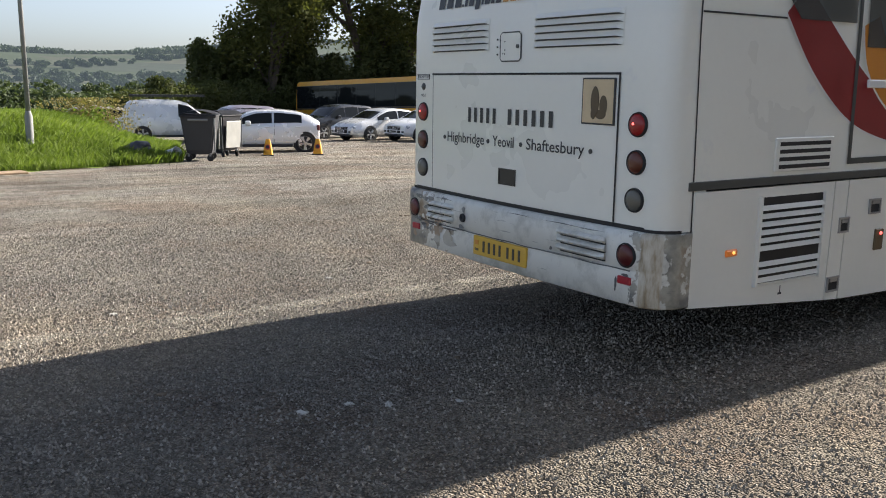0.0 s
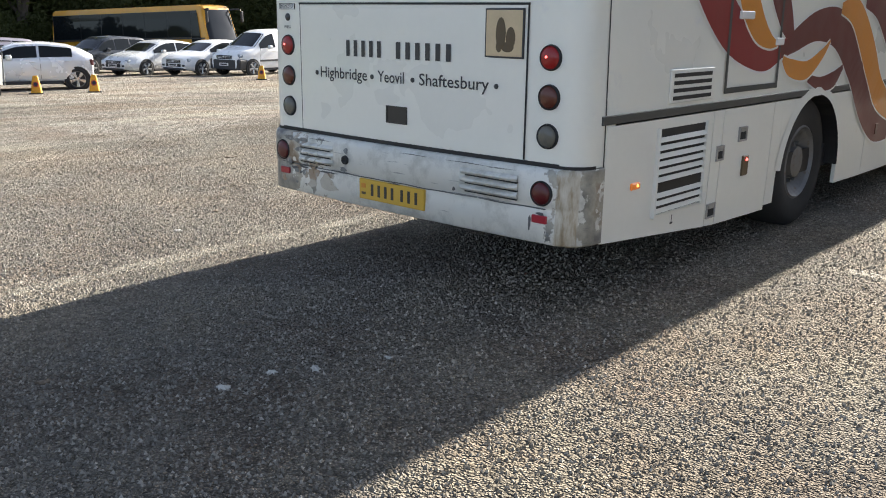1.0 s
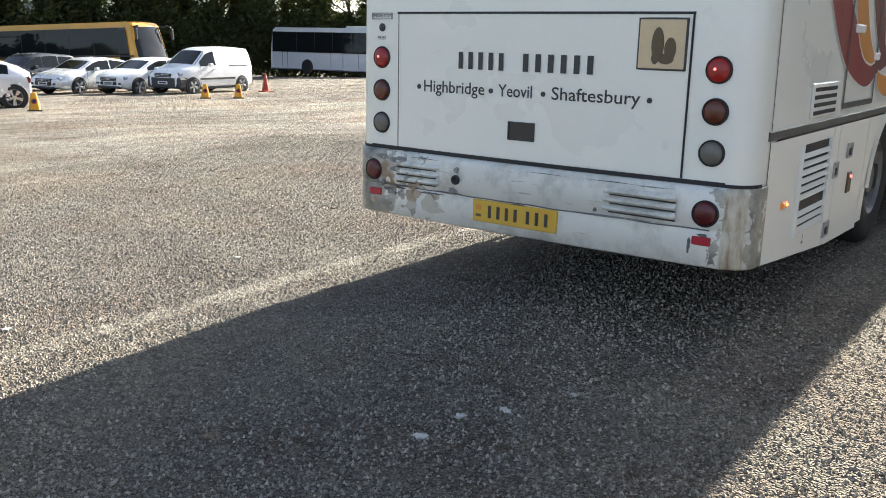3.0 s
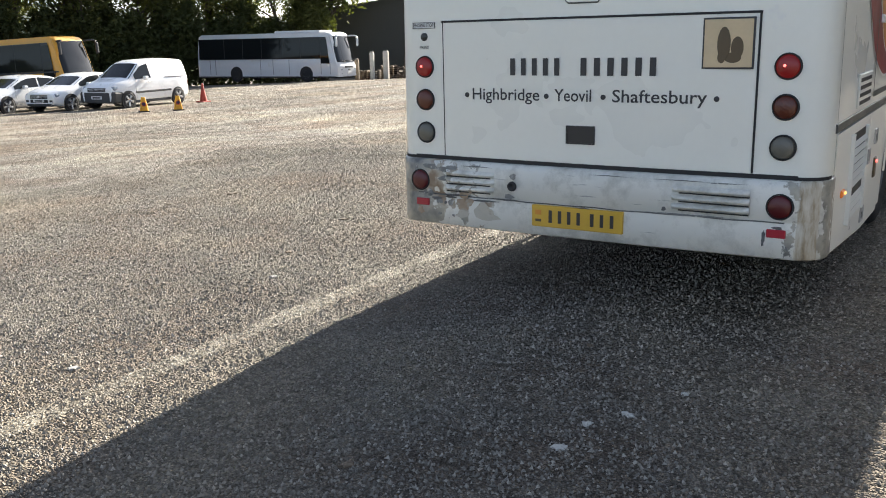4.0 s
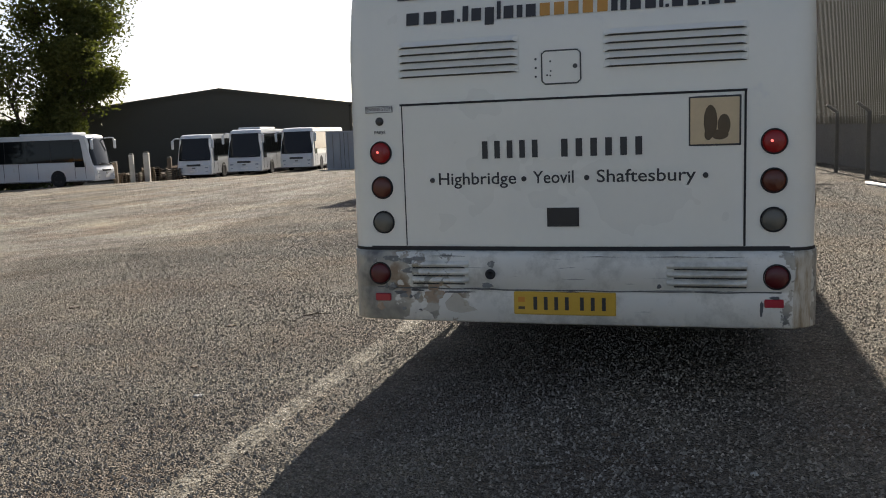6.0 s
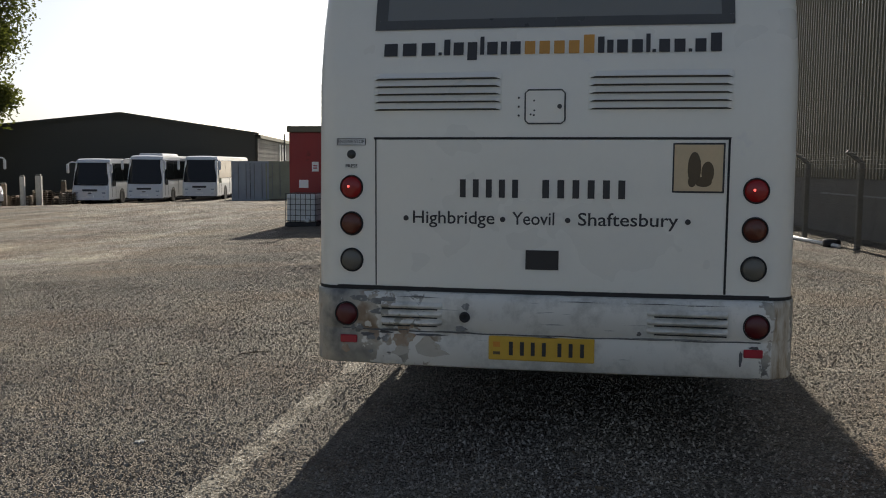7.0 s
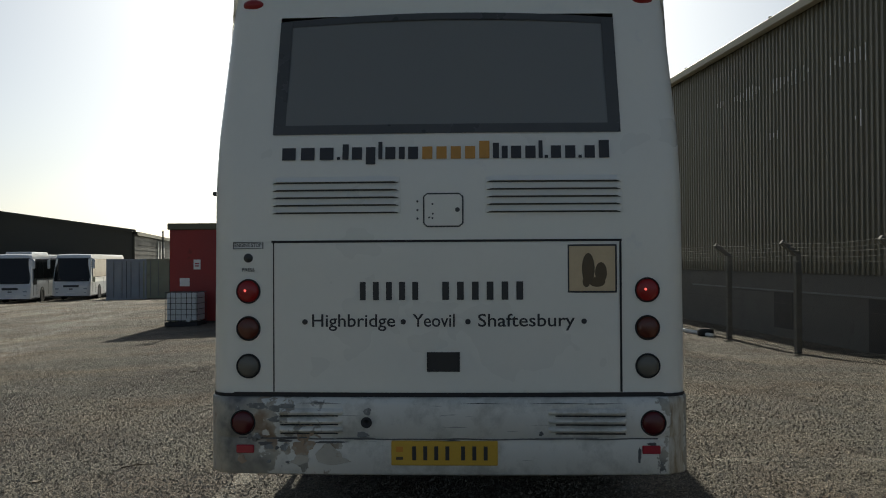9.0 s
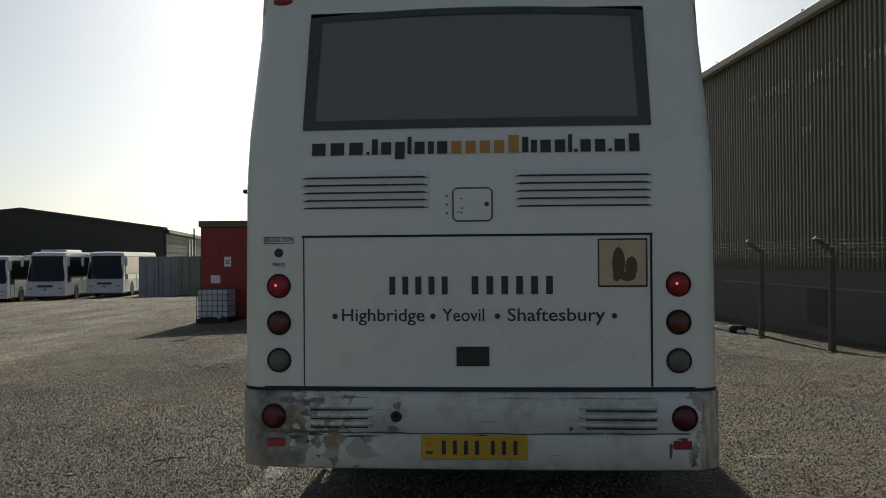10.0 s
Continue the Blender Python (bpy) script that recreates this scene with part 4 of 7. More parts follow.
        # small hatches
        for x0, x1, z0, z1 in ((1.50, 1.60, 0.705, 0.80), (1.44, 1.56, 0.345, 0.44), (1.80, 1.92, 0.80, 0.895)):
            bm = fresh()
            for a in ((x0, x1, z0, z0 + 0.012), (x0, x1, z1 - 0.012, z1), (x0, x0 + 0.012, z0 + 0.012, z1 - 0.012), (x1 - 0.012, x1, z0 + 0.012, z1 - 0.012)):
                side_box(bm, s, *a, 0.0, 0.016, 0)
            side_box(bm, s, x0 + 0.03, x1 - 0.015, z1 - 0.035, z1 - 0.012, 0.0, 0.014, 0.003)
            ht = part("hatch", bm, M["steel"], bus)
            bm = side_box(fresh(), s, x0 + 0.012, x1 - 0.012, z0 + 0.012, z1 - 0.012, 0, 0.0085, 0)
            part("recess", bm, M["rubber"], ht)
        # marker lamps
        bm = side_box(fresh(), s, 0.48, 0.575, 0.657, 0.697, 0, 0.02, 0.008)
        mk = part("side_marker", bm, M["amber_lit"], bus)
        bm = fresh()
        bmesh.ops.create_uvsphere(bm, u_segments=8, v_segments=6, radius=0.009, matrix=Matrix.Translation((0.535, s * (side_y(0.68) + 0.022), 0.68)))
        part("bulb", bm, M["amber_bulb"], mk)
        bm = side_box(fresh(), s, 1.895, 1.985, 0.565, 0.70, 0, 0.018, 0.006)
        mk = part("side_lamp", bm, M["sign_brown"], bus)
        bm = fresh()
        bmesh.ops.create_uvsphere(bm, u_segments=8, v_segments=6, radius=0.011, matrix=Matrix.Translation((1.945, s * (side_y(0.68) + 0.018), 0.672)))
        part("bulb", bm, M["red_bulb"], mk)
        bm = side_box(fresh(), s, 4.62, 4.70, 0.60, 0.70, 0, 0.018, 0.006)
        part("side_lamp", bm, M["amber_lens"], bus)
        # seams
        bm = fresh()
        sheet(bm, lambda u, v: (at_level(0.4 + 2.3 * v, 2) + 0.172 + 0.010 * u + 0.03 * (1 - v), s * (side_y(0.4 + 2.3 * v) + 0.003), 0.4 + 2.3 * v), [0, 1], steps(0, 1, 16))
        join(bm, sheet_side(s, 0.20, 1.0, 1.925, 1.935, 0.003))
        part("panel_seam", bm, M["black_gap"], bus)
        # arrow and scuffs near the skirt's edge
        bm = sheet_side(s, 0.985, 0.993, 0.40, 0.445, 0.009)
        join(bm, sheet_side(s, 0.972, 1.006, 0.39, 0.403, 0.009))
        part("arrow_mark", bm, M["ink"], bus)
        # painted swirls
        for nm, mt, pts in SWIRLS:
            ribbon(bus, "white_outline", [(a, b, h + 0.014) for a, b, h in pts], M["plate_white"], s, 0.0035 + 0.0008 * len(pts) / 10 + (0.002 if "orange" in mt else 0))
            ribbon(bus, nm, pts, M[mt], s, 0.0045 + 0.0008 * len(pts) / 10 + (0.002 if "orange" in mt else 0) + (0.0012 if "white" in nm else 0))
        # door mirror at the front
        bm = rod(fresh(), (L - 0.3, s * 1.2, 2.8), (L + 0.25, s * 1.38, 2.6), 0.03)
        box(bm, L + 0.15, L + 0.3, s * 1.38 - 0.09, s * 1.38 + 0.09, 2.15, 2.6, 0.04)
        part("door_mirror", bm, M["coach_white"], bus)
    return bus


def rear_quarter_window(s):
    bm = fresh()
    sheet(bm, lambda u, v: (1.5 - (0.52 + 0.35 * v ** 0.6) * u, s * (side_y(1.93 + 0.79 * v) + 0.011), 1.93 + 0.79 * v), steps(0, 1, 4), steps(0, 1, 8))
    return bm


def sheet_side(s, x0, x1, z0, z1, out):
    bm = fresh()
    sheet(bm, lambda u, v: (x0 + (x1 - x0) * u, s * (side_y(z0 + (z1 - z0) * v) + out), z0 + (z1 - z0) * v), [0, 0.5, 1], steps(0, 1, 6))
    return bm


SWIRLS = (
    ("red_band", "swoosh_red", ((0.95, 2.04, 0.12), (1.22, 1.77, 0.15), (1.54, 1.53, 0.15), (1.85, 1.39, 0.12), (2.15, 1.325, 0.085), (2.45, 1.40, 0.05))),
    ("orange_band", "swoosh_orange", ((1.66, 1.95, 0.08), (1.76, 1.73, 0.12), (1.95, 1.53, 0.10), (2.15, 1.43, 0.05), (2.3, 1.41, 0.012))),
    ("maroon_band", "swoosh_maroon", ((2.02, 2.1, 0.13), (2.22, 1.80, 0.13), (2.42, 1.56, 0.10), (2.55, 1.44, 0.03))),
    ("maroon_band", "swoosh_maroon", ((2.36, 1.35, 0.04), (2.6, 1.43, 0.08), (3.0, 1.53, 0.11), (3.45, 1.50, 0.15), (3.85, 1.27, 0.17), (4.2, 0.92, 0.15), (4.6, 0.68, 0.13), (5.0, 0.62, 0.09))),
    ("orange_band", "swoosh_orange", ((3.45, 1.66, 0.04), (3.80, 1.62, 0.11), (4.2, 1.32, 0.14), (4.55, 0.98, 0.13), (4.95, 0.80, 0.09))),
    ("maroon_band", "swoosh_maroon", ((4.0, 1.72, 0.05), (4.4, 1.68, 0.12), (4.9, 1.40, 0.15), (5.4, 1.2, 0.1))),
    ("orange_band", "swoosh_orange", ((2.40, 1.31, 0.02), (2.55, 1.245, 0.06), (2.85, 1.22, 0.065), (3.12, 1.32, 0.04), (3.28, 1.42, 0.008))),
    ("maroon_band", "swoosh_maroon", ((2.90, 1.16, 0.03), (3.15, 1.11, 0.05), (3.42, 1.13, 0.06), (3.62, 1.22, 0.02))),
)

build_bus()


# ---- buildings, fence and yard furniture ----
M["cladding"] = surface("cladding", (0.115, 0.104, 0.066), 0.5, vary=0.15, scale=0.5, fine=18, bump=0.04, dirt=(0.13, 0.12, 0.09), dirt_at=0.6)
M["cladding_far"] = surface("cladding_far", (0.050, 0.048, 0.036), 0.6, vary=0.15, scale=0.3, fine=9, bump=0.04)
M["blockwork"] = surface("blockwork", (0.135, 0.13, 0.115), 0.85, vary=0.2, scale=0.9, fine=14, bump=0.12, dirt=(0.10, 0.095, 0.085), dirt_at=0.58)
M["fascia"] = surface("fascia", (0.38, 0.35, 0.26), 0.6, vary=0.12, scale=1.0, bump=0.05)
M["roof_sheet"] = surface("roof_sheet", (0.035, 0.036, 0.032), 0.95, vary=0.15, scale=0.6, bump=0.05, spec=0.02)
M["pale_streak"] = surface("pale_streak", (0.75, 0.75, 0.70), 0.6, vary=0.1)
M["wire"] = surface("wire", (0.11, 0.11, 0.095), 0.85, vary=0.2, spec=0.1)
M["concrete_post"] = surface("concrete_post", (0.17, 0.162, 0.14), 0.85, vary=0.2, scale=4, bump=0.15)
M["white_post"] = surface("white_post", (0.46, 0.45, 0.41), 0.8, vary=0.15, scale=3, bump=0.1)
M["red_paint"] = surface("red_paint", (0.27, 0.026, 0.024), 0.55, vary=0.12, scale=1.2, bump=0.04, dirt=(0.18, 0.025, 0.02), dirt_at=0.6)
M["grey_box"] = surface("grey_box", (0.30, 0.33, 0.35), 0.55, vary=0.12, scale=1.3, bump=0.05, dirt=(0.22, 0.17, 0.13), dirt_at=0.64)
M["olive_box"] = surface("olive_box", (0.27, 0.28, 0.20), 0.6, vary=0.15, scale=1.3, bump=0.05, dirt=(0.20, 0.16, 0.12), dirt_at=0.6)
M["tank_white"] = surface("tank_white", (0.62, 0.65, 0.66), 0.45, vary=0.08, scale=3, bump=0.03)
M["bin_black"] = surface("bin_black", (0.035, 0.036, 0.04), 0.5, vary=0.15, scale=2, bump=0.06)
M["bin_pale"] = surface("bin_pale", (0.52, 0.52, 0.48), 0.55, vary=0.12, scale=3, bump=0.05)
M["cone_yellow"] = surface("cone_yellow", (0.75, 0.36, 0.02), 0.5, vary=0.08, scale=6, bump=0.03)
M["cone_red"] = surface("cone_red", (0.40, 0.045, 0.02), 0.5, vary=0.1, scale=6, bump=0.03)
M["pallet_wood"] = surface("pallet_wood", (0.15, 0.115, 0.08), 0.85, vary=0.3, scale=5, bump=0.12)
M["timber"] = surface("timber", (0.30, 0.21, 0.13), 0.8, vary=0.25, scale=5, bump=0.12)
M["bark"] = surface("bark", (0.075, 0.06, 0.045), 0.9, vary=0.3, scale=3, bump=0.3)
M["worn_line"] = None


def worn_line():
    m, nt, b = blank("worn_line")
    co = coords(nt)
    b.inputs["Base Color"].default_value = (0.60, 0.56, 0.46, 1)
    b.inputs["Roughness"].default_value = 0.8
    tr = nt.nodes.new("ShaderNodeBsdfTransparent")
    mx = nt.nodes.new("ShaderNodeMixShader")
    v = nt.nodes.new("ShaderNodeTexVoronoi")
    v.inputs["Scale"].default_value = 70
    nt.links.new(co, v.inputs["Vector"])
    sep = nt.nodes.new("ShaderNodeSeparateColor")
    nt.links.new(v.outputs["Color"], sep.inputs[0])
    f = maths(nt, "ADD", maths(nt, "MULTIPLY", sep.outputs[0], 0.5), noise_at(nt, co, 1.7, 5, 0.65))
    a = ramp(nt, f, [(0.64, (0, 0, 0)), (1.0, (0.36, 0.36, 0.36))])
    nt.links.new(a, mx.inputs[0])
    nt.links.new(tr.outputs[0], mx.inputs[1])
    nt.links.new(b.outputs[0], mx.inputs[2])
    nt.links.new(mx.outputs[0], nt.nodes["Material Output"].inputs[0])
    return m


M["worn_line"] = worn_line()


def on_ground(x, y, yaw=0.0, dz=0.0):
    return pose(x, y, ground_z(x, y) + dz, 0, 0, yaw)


def ribbed(bm, w, z0, z1, pitch=0.2, depth=0.035, y=0.0):
    """A profiled metal sheet, w wide from x = 0, facing +y."""
    pts, n = [], round(w / pitch)
    for i in range(n):
        a = i * pitch
        pts += [(a, 0), (a + pitch * 0.45, 0), (a + pitch * 0.55, depth), (a + pitch * 0.9, depth)]
    pts.append((w, 0))
    lo = [bm.verts.new((x, y + d, z0)) for x, d in pts]
    hi = [bm.verts.new((x, y + d, z1)) for x, d in pts]
    for i in range(len(pts) - 1):
        bm.faces.new((lo[i], hi[i], hi[i + 1], lo[i + 1]))
    return bm


def build_warehouse():
    wh = thing("warehouse", "tall olive ribbed metal warehouse with pale eaves and grey base wall", "warehouse", pose(16, -8.1, -0.36, 0, 0, math.degrees(math.atan(0.12))), kind="structure")
    x0, x1 = -16, 44
    part("base_wall", box(fresh(), x0, x1, -0.3, 0.0, -0.5, 1.6), M["blockwork"], wh)
    part("gable", box(fresh(), x0, x0 + 0.2, -24, -0.3, -0.5, 7.7), M["cladding"], wh)
    part("gable", box(fresh(), x1 - 0.2, x1, -24, -0.3, -0.5, 7.7), M["cladding"], wh)
    part("back_wall", box(fresh(), x0, x1, -24.2, -24, -0.5, 7.7), M["cladding"], wh)
    bm = fresh()
    ribbed(bm, 1.0, 1.5, 7.72)
    first = part("cladding_sheet", bm, M["cladding"], wh)
    first.location = (x0, 0.012, 0)
    for i in range(1, x1 - x0):
        o = first.copy()
        scene.collection.objects.link(o)
        o.location = (x0 + i, 0.012, 0)
    bm = fresh()
    for s in (0, 1):
        sheet(bm, lambda u, v: (x0 - 0.2 + (x1 - x0 + 0.4) * u, (0.25 if s == 0 else -24.4) + v * (-12.3 if s == 0 else 12.3), 7.82 + 2.3 * v), [0, 1], [0, 1])
    part("roof", bm, M["roof_sheet"], wh)
    bm = box(fresh(), x0 - 0.2, x1 + 0.2, 0.08, 0.30, 7.70, 7.92, 0.02)
    part("gutter", bm, M["fascia"], wh)
    for x in (x0 + 6 * k for k in range(1, 10)):
        part("gutter_clip", box(fresh(), x, x + 0.06, 0.10, 0.20, 7.92, 8.02), M["fascia"], wh)
    # pale strips on the ribs, painted on to imitate glints of light
    rnd = random.Random(4)
    for a, b, z, n in ((5.2, 5.9, 6.4, 4), (2.9, 4.7, 6.38, 9), (0.2, 2.4, 6.3, 11), (-2.2, -0.6, 6.2, 9), (-7, -4, 6.2, 10), (1.9, 2.35, 5.02, 3), (-1.9, -1.5, 4.85, 2), (-6, -5.4, 4.9, 3)):
        for k in range(n):
            x = math.floor((a + (b - a) * k / n) / 0.2) * 0.2 + 0.145 + x0 % 0.2
            h = rnd.uniform(0.06, 0.42)
            part("streak", box(fresh(), x - 0.013, x + 0.013, 0.04, 0.052, z - h * 0.6, z + h * 0.4), M["pale_streak"], wh)
    # low dark openings and a pale pipe along the foot
    part("hatch", box(fresh(), 1.3, 2.3, -0.1, 0.012, 0.1, 1.0), M["black_gap"], wh)
    part("hatch", box(fresh(), -5.2, -2.0, -0.1, 0.012, -0.3, 1.0), M["black_gap"], wh)
    part("rail_strip", box(fresh(), -8, 8, 0.0, 0.03, 1.02, 1.06), M["galvanised"], wh)


def build_fence():
    yaw = math.degrees(math.atan(0.105))
    m = pose(15.6, -6.62, -0.46, 0, 0, yaw)
    fence = thing("chain_link_fence", "chain link fence with cranked concrete posts and barbed wire", "fence", m)
    xs = [1.83 + 3.62 * k for k in range(-4, 9)]
    zg = -0.12
    for x in xs:
        bm = box(fresh(), x - 0.06, x + 0.06, -0.06, 0.06, zg - 0.2, 2.05, 0.012)
        q = Matrix.Translation((x, 0, 2.03)) @ Matrix.Rotation(radians(-52), 4, "X")
        box(bm, -0.05, 0.05, -0.05, 0.05, -0.02, 0.44, 0.01, 1, q)
        part("post", bm, M["concrete_post"], fence)
    for k, (dy, dz) in enumerate(((0.02, 0.0), (0.13, 0.09), (0.23, 0.17), (0.33, 0.25))):
        for a, b in zip(xs, xs[1:]):
            bm = fresh()
            prev = None
            for i in range(7):
                t = i / 6
                p = Vector((a + (b - a) * t, dy + 0.03, 2.03 + dz - 0.05 * 4 * t * (1 - t) * (1 if k != 1 else 0.7)))
                if prev:
                    rod(bm, prev, p, 0.0045, seg=4, caps=False)
                prev = p
            part("barbed_wire", bm, M["wire"], fence)
    for z in (0.05, 1.0, 1.9):
        bm = rod(fresh(), (xs[0], 0.07, z), (xs[-1], 0.07, z), 0.004, seg=4)
        part("line_wire", bm, M["wire"], fence)
    # woven mesh
    vs, fs = [], []
    n = int((xs[-1] - xs[0] - 1.9) / 0.075)
    for i in range(n):
        for s in (0, 1):
            xa = xs[0] + i * 0.075 + (1.85 if s else 0)
            xb = xs[0] + i * 0.075 + (0 if s else 1.85)
            k = len(vs)
            for dx, dy in ((0, 0.0012), (0.0014, -0.0012), (-0.0014, -0.0012)):
                vs += [(xa + dx, 0.07 + dy, 0.05), (xb + dx, 0.07 + dy, 1.9)]
            fs += [(k, k + 1, k + 3, k + 2), (k + 2, k + 3, k + 5, k + 4), (k + 4, k + 5, k + 1, k)]
    me = bpy.data.meshes.new("woven_mesh")
    me.from_pydata(vs, [], fs)
    me.materials.append(M["wire"])
    ob = new("woven_mesh", me)
    ob.parent = fence
    tagged(ob, kind="stuff")
    # pale pipe lying along the foot, and litter
    pipe = thing("pipe", "pale plastic pipe lying along the fence foot", "pipe", pose(17.0, -6.2, ground_z(17, -6.2) + 0.02, 0, 0, 9))
    part("tube", rod(fresh(), (0.7, 0, 0.03), (5.2, 0.15, 0.03), 0.05, seg=12), M["tank_white"], pipe, smooth=True)
    tyre = thing("old_tyre", "old black tyre lying by the fence", "tyre", pose(18.2, -6.05, ground_z(18.2, -6.05)) @ Matrix.Diagonal((0.62, 0.62, 0.9, 1)))
    part("ring", lathe(fresh(), [(0.20, 0.02), (0.30, 0.0), (0.34, 0.06), (0.34, 0.14), (0.30, 0.2), (0.20, 0.18), (0.22, 0.1), (0.20, 0.02)], Matrix.Identity(4), 24), M["tyre"], tyre, smooth=True)


def build_far_shed():
    """The low dark barn behind the row of coaches: gable towards the yard."""
    c0, c1 = Vector((72.35, 30.4)), Vector((60.05, 50.1))
    d = c1 - c0
    w = d.length
    yaw = math.degrees(math.atan2(d.y, d.x))
    g = -1.3
    sh = thing("barn", "wide dark barn with a low gable and plain cladding", "barn", pose(c0.x, c0.y, g, 0, 0, yaw), kind="structure")
    he, ha, back, mid = 5.58, 7.06, 45, 11.6
    hl = ha - (ha - he) * (w - mid) / mid
    bm = fresh()
    front = [bm.verts.new(p) for p in ((0, 0, -1), (w, 0, -1), (w, 0, hl), (mid, 0, ha), (0, 0, he))]
    rear = [bm.verts.new((v.co.x, -back, v.co.z)) for v in front]
    bm.faces.new(front)
    bm.faces.new(rear[::-1])
    for i in (0, 1, 4):
        j = (i + 1) % 5
        bm.faces.new((front[i], rear[i], rear[j], front[j]))
    part("wall", bm, M["cladding_far"], sh)
    for k in range(int(w)):
        zt = ha - (ha - he) * abs(k + 0.5 - mid) / mid - 0.1
        part("cladding_rib", box(fresh(), k + 0.48, k + 0.54, 0.0, 0.006, 0.2, zt), M["cladding_far"], sh)
    bm = fresh()
    for a, b in (((-0.3, he - 0.02), (mid, ha + 0.06)), ((w + 0.3, hl - 0.02), (mid, ha + 0.06))):
        sheet(bm, lambda u, v: (a[0] + (b[0] - a[0]) * u, 0.3 - (back + 0.6) * v, a[1] + (b[1] - a[1]) * u + 0.05), [0, 1], [0, 1])
    part("roof", bm, M["roof_sheet"], sh)
    for s, (a, b) in enumerate((((-0.3, he - 0.05), (mid, ha + 0.02)), ((w + 0.3, hl - 0.05), (mid, ha + 0.02)))):
        bm = fresh()
        sheet(bm, lambda u, v: (a[0] + (b[0] - a[0]) * u, 0.32, a[1] + (b[1] - a[1]) * u - 0.16 + 0.22 * v), [0, 1], [0, 1])
        part("verge_trim", bm, M["cladding_far"], sh)
    # lower range built against the barn's corner
    an = thing("workshop", "dark boarded workshop range with pale eaves and light strips", "workshop", pose(c0.x + 0.4, c0.y - 0.1, g, 0, 0, 13), kind="structure")
    part("wall", box(fresh(), 0, 40, 0, 5, -1, 5.3), M["cladding_far"], an)
    part("roof", box(fresh(), -0.1, 40.2, -0.25, 5.2, 5.3, 5.42), M["roof_sheet"], an)
    part("eaves_trim", box(fresh(), -0.1, 40.2, -0.30, -0.25, 5.12, 5.44), M["fascia"], an)
    for k in range(11):
        part("board_lap", box(fresh(), 0.05, 39.8, -0.04, 0.0, 0.4 + 0.43 * k, 0.46 + 0.43 * k), M["cladding_far"], an)
    for k in range(3):
        part("light_strip", box(fresh(), 15.5 + 2.4 * k, 16.4 + 2.4 * k, -0.06, -0.04, 2.2 + 0.5 * k, 4.9), M["pale_streak"], an)
    part("flue", rod(fresh(), (17.0, -0.4, 2.0), (17.0, -0.4, 6.1), 0.08, seg=10), M["rail_grey"], an)


def container(name, label, m, L, W, H, mat, doors):
    c = thing(name, label, "container", m)
    part("body", box(fresh(), 0.04, L - 0.04, 0.04, W - 0.04, 0.12, H - 0.04), mat, c)
    for x in (0, L - 0.12):
        for y in (0, W - 0.12):
            part("corner_post", box(fresh(), x, x + 0.12, y, y + 0.12, 0, H, 0.01), mat, c)
    for y in (0, W - 0.1):
        for z in (0.02, H - 0.12):
            part("rail", box(fresh(), 0.12, L - 0.12, y, y + 0.1, z, z + 0.12, 0.01), mat, c)
    for x in (0, L - 0.1):
        for z in (0.02, H - 0.12):
            part("rail", box(fresh(), x, x + 0.1, 0.12, W - 0.12, z, z + 0.12, 0.01), mat, c)
    n = int((L - 0.3) / 0.28)
    for i in range(n):
        x = 0.18 + i * 0.28
        for y in (0.0, W - 0.04):
            part("rib", box(fresh(), x, x + 0.12, y + 0.01, y + 0.05, 0.14, H - 0.12), mat, c)
    if doors:
        for y in (0.45, 0.95, W - 0.95, W - 0.45):
            part("lock_bar", rod(fresh(), (-0.02, y, 0.15), (-0.02, y, H - 0.15), 0.022, seg=8), M["galvanised"], c)
        part("door_seam", box(fresh(), -0.008, 0.04, W / 2 - 0.012, W / 2 + 0.012, 0.14, H - 0.12), M["black_gap"], c)
    return c


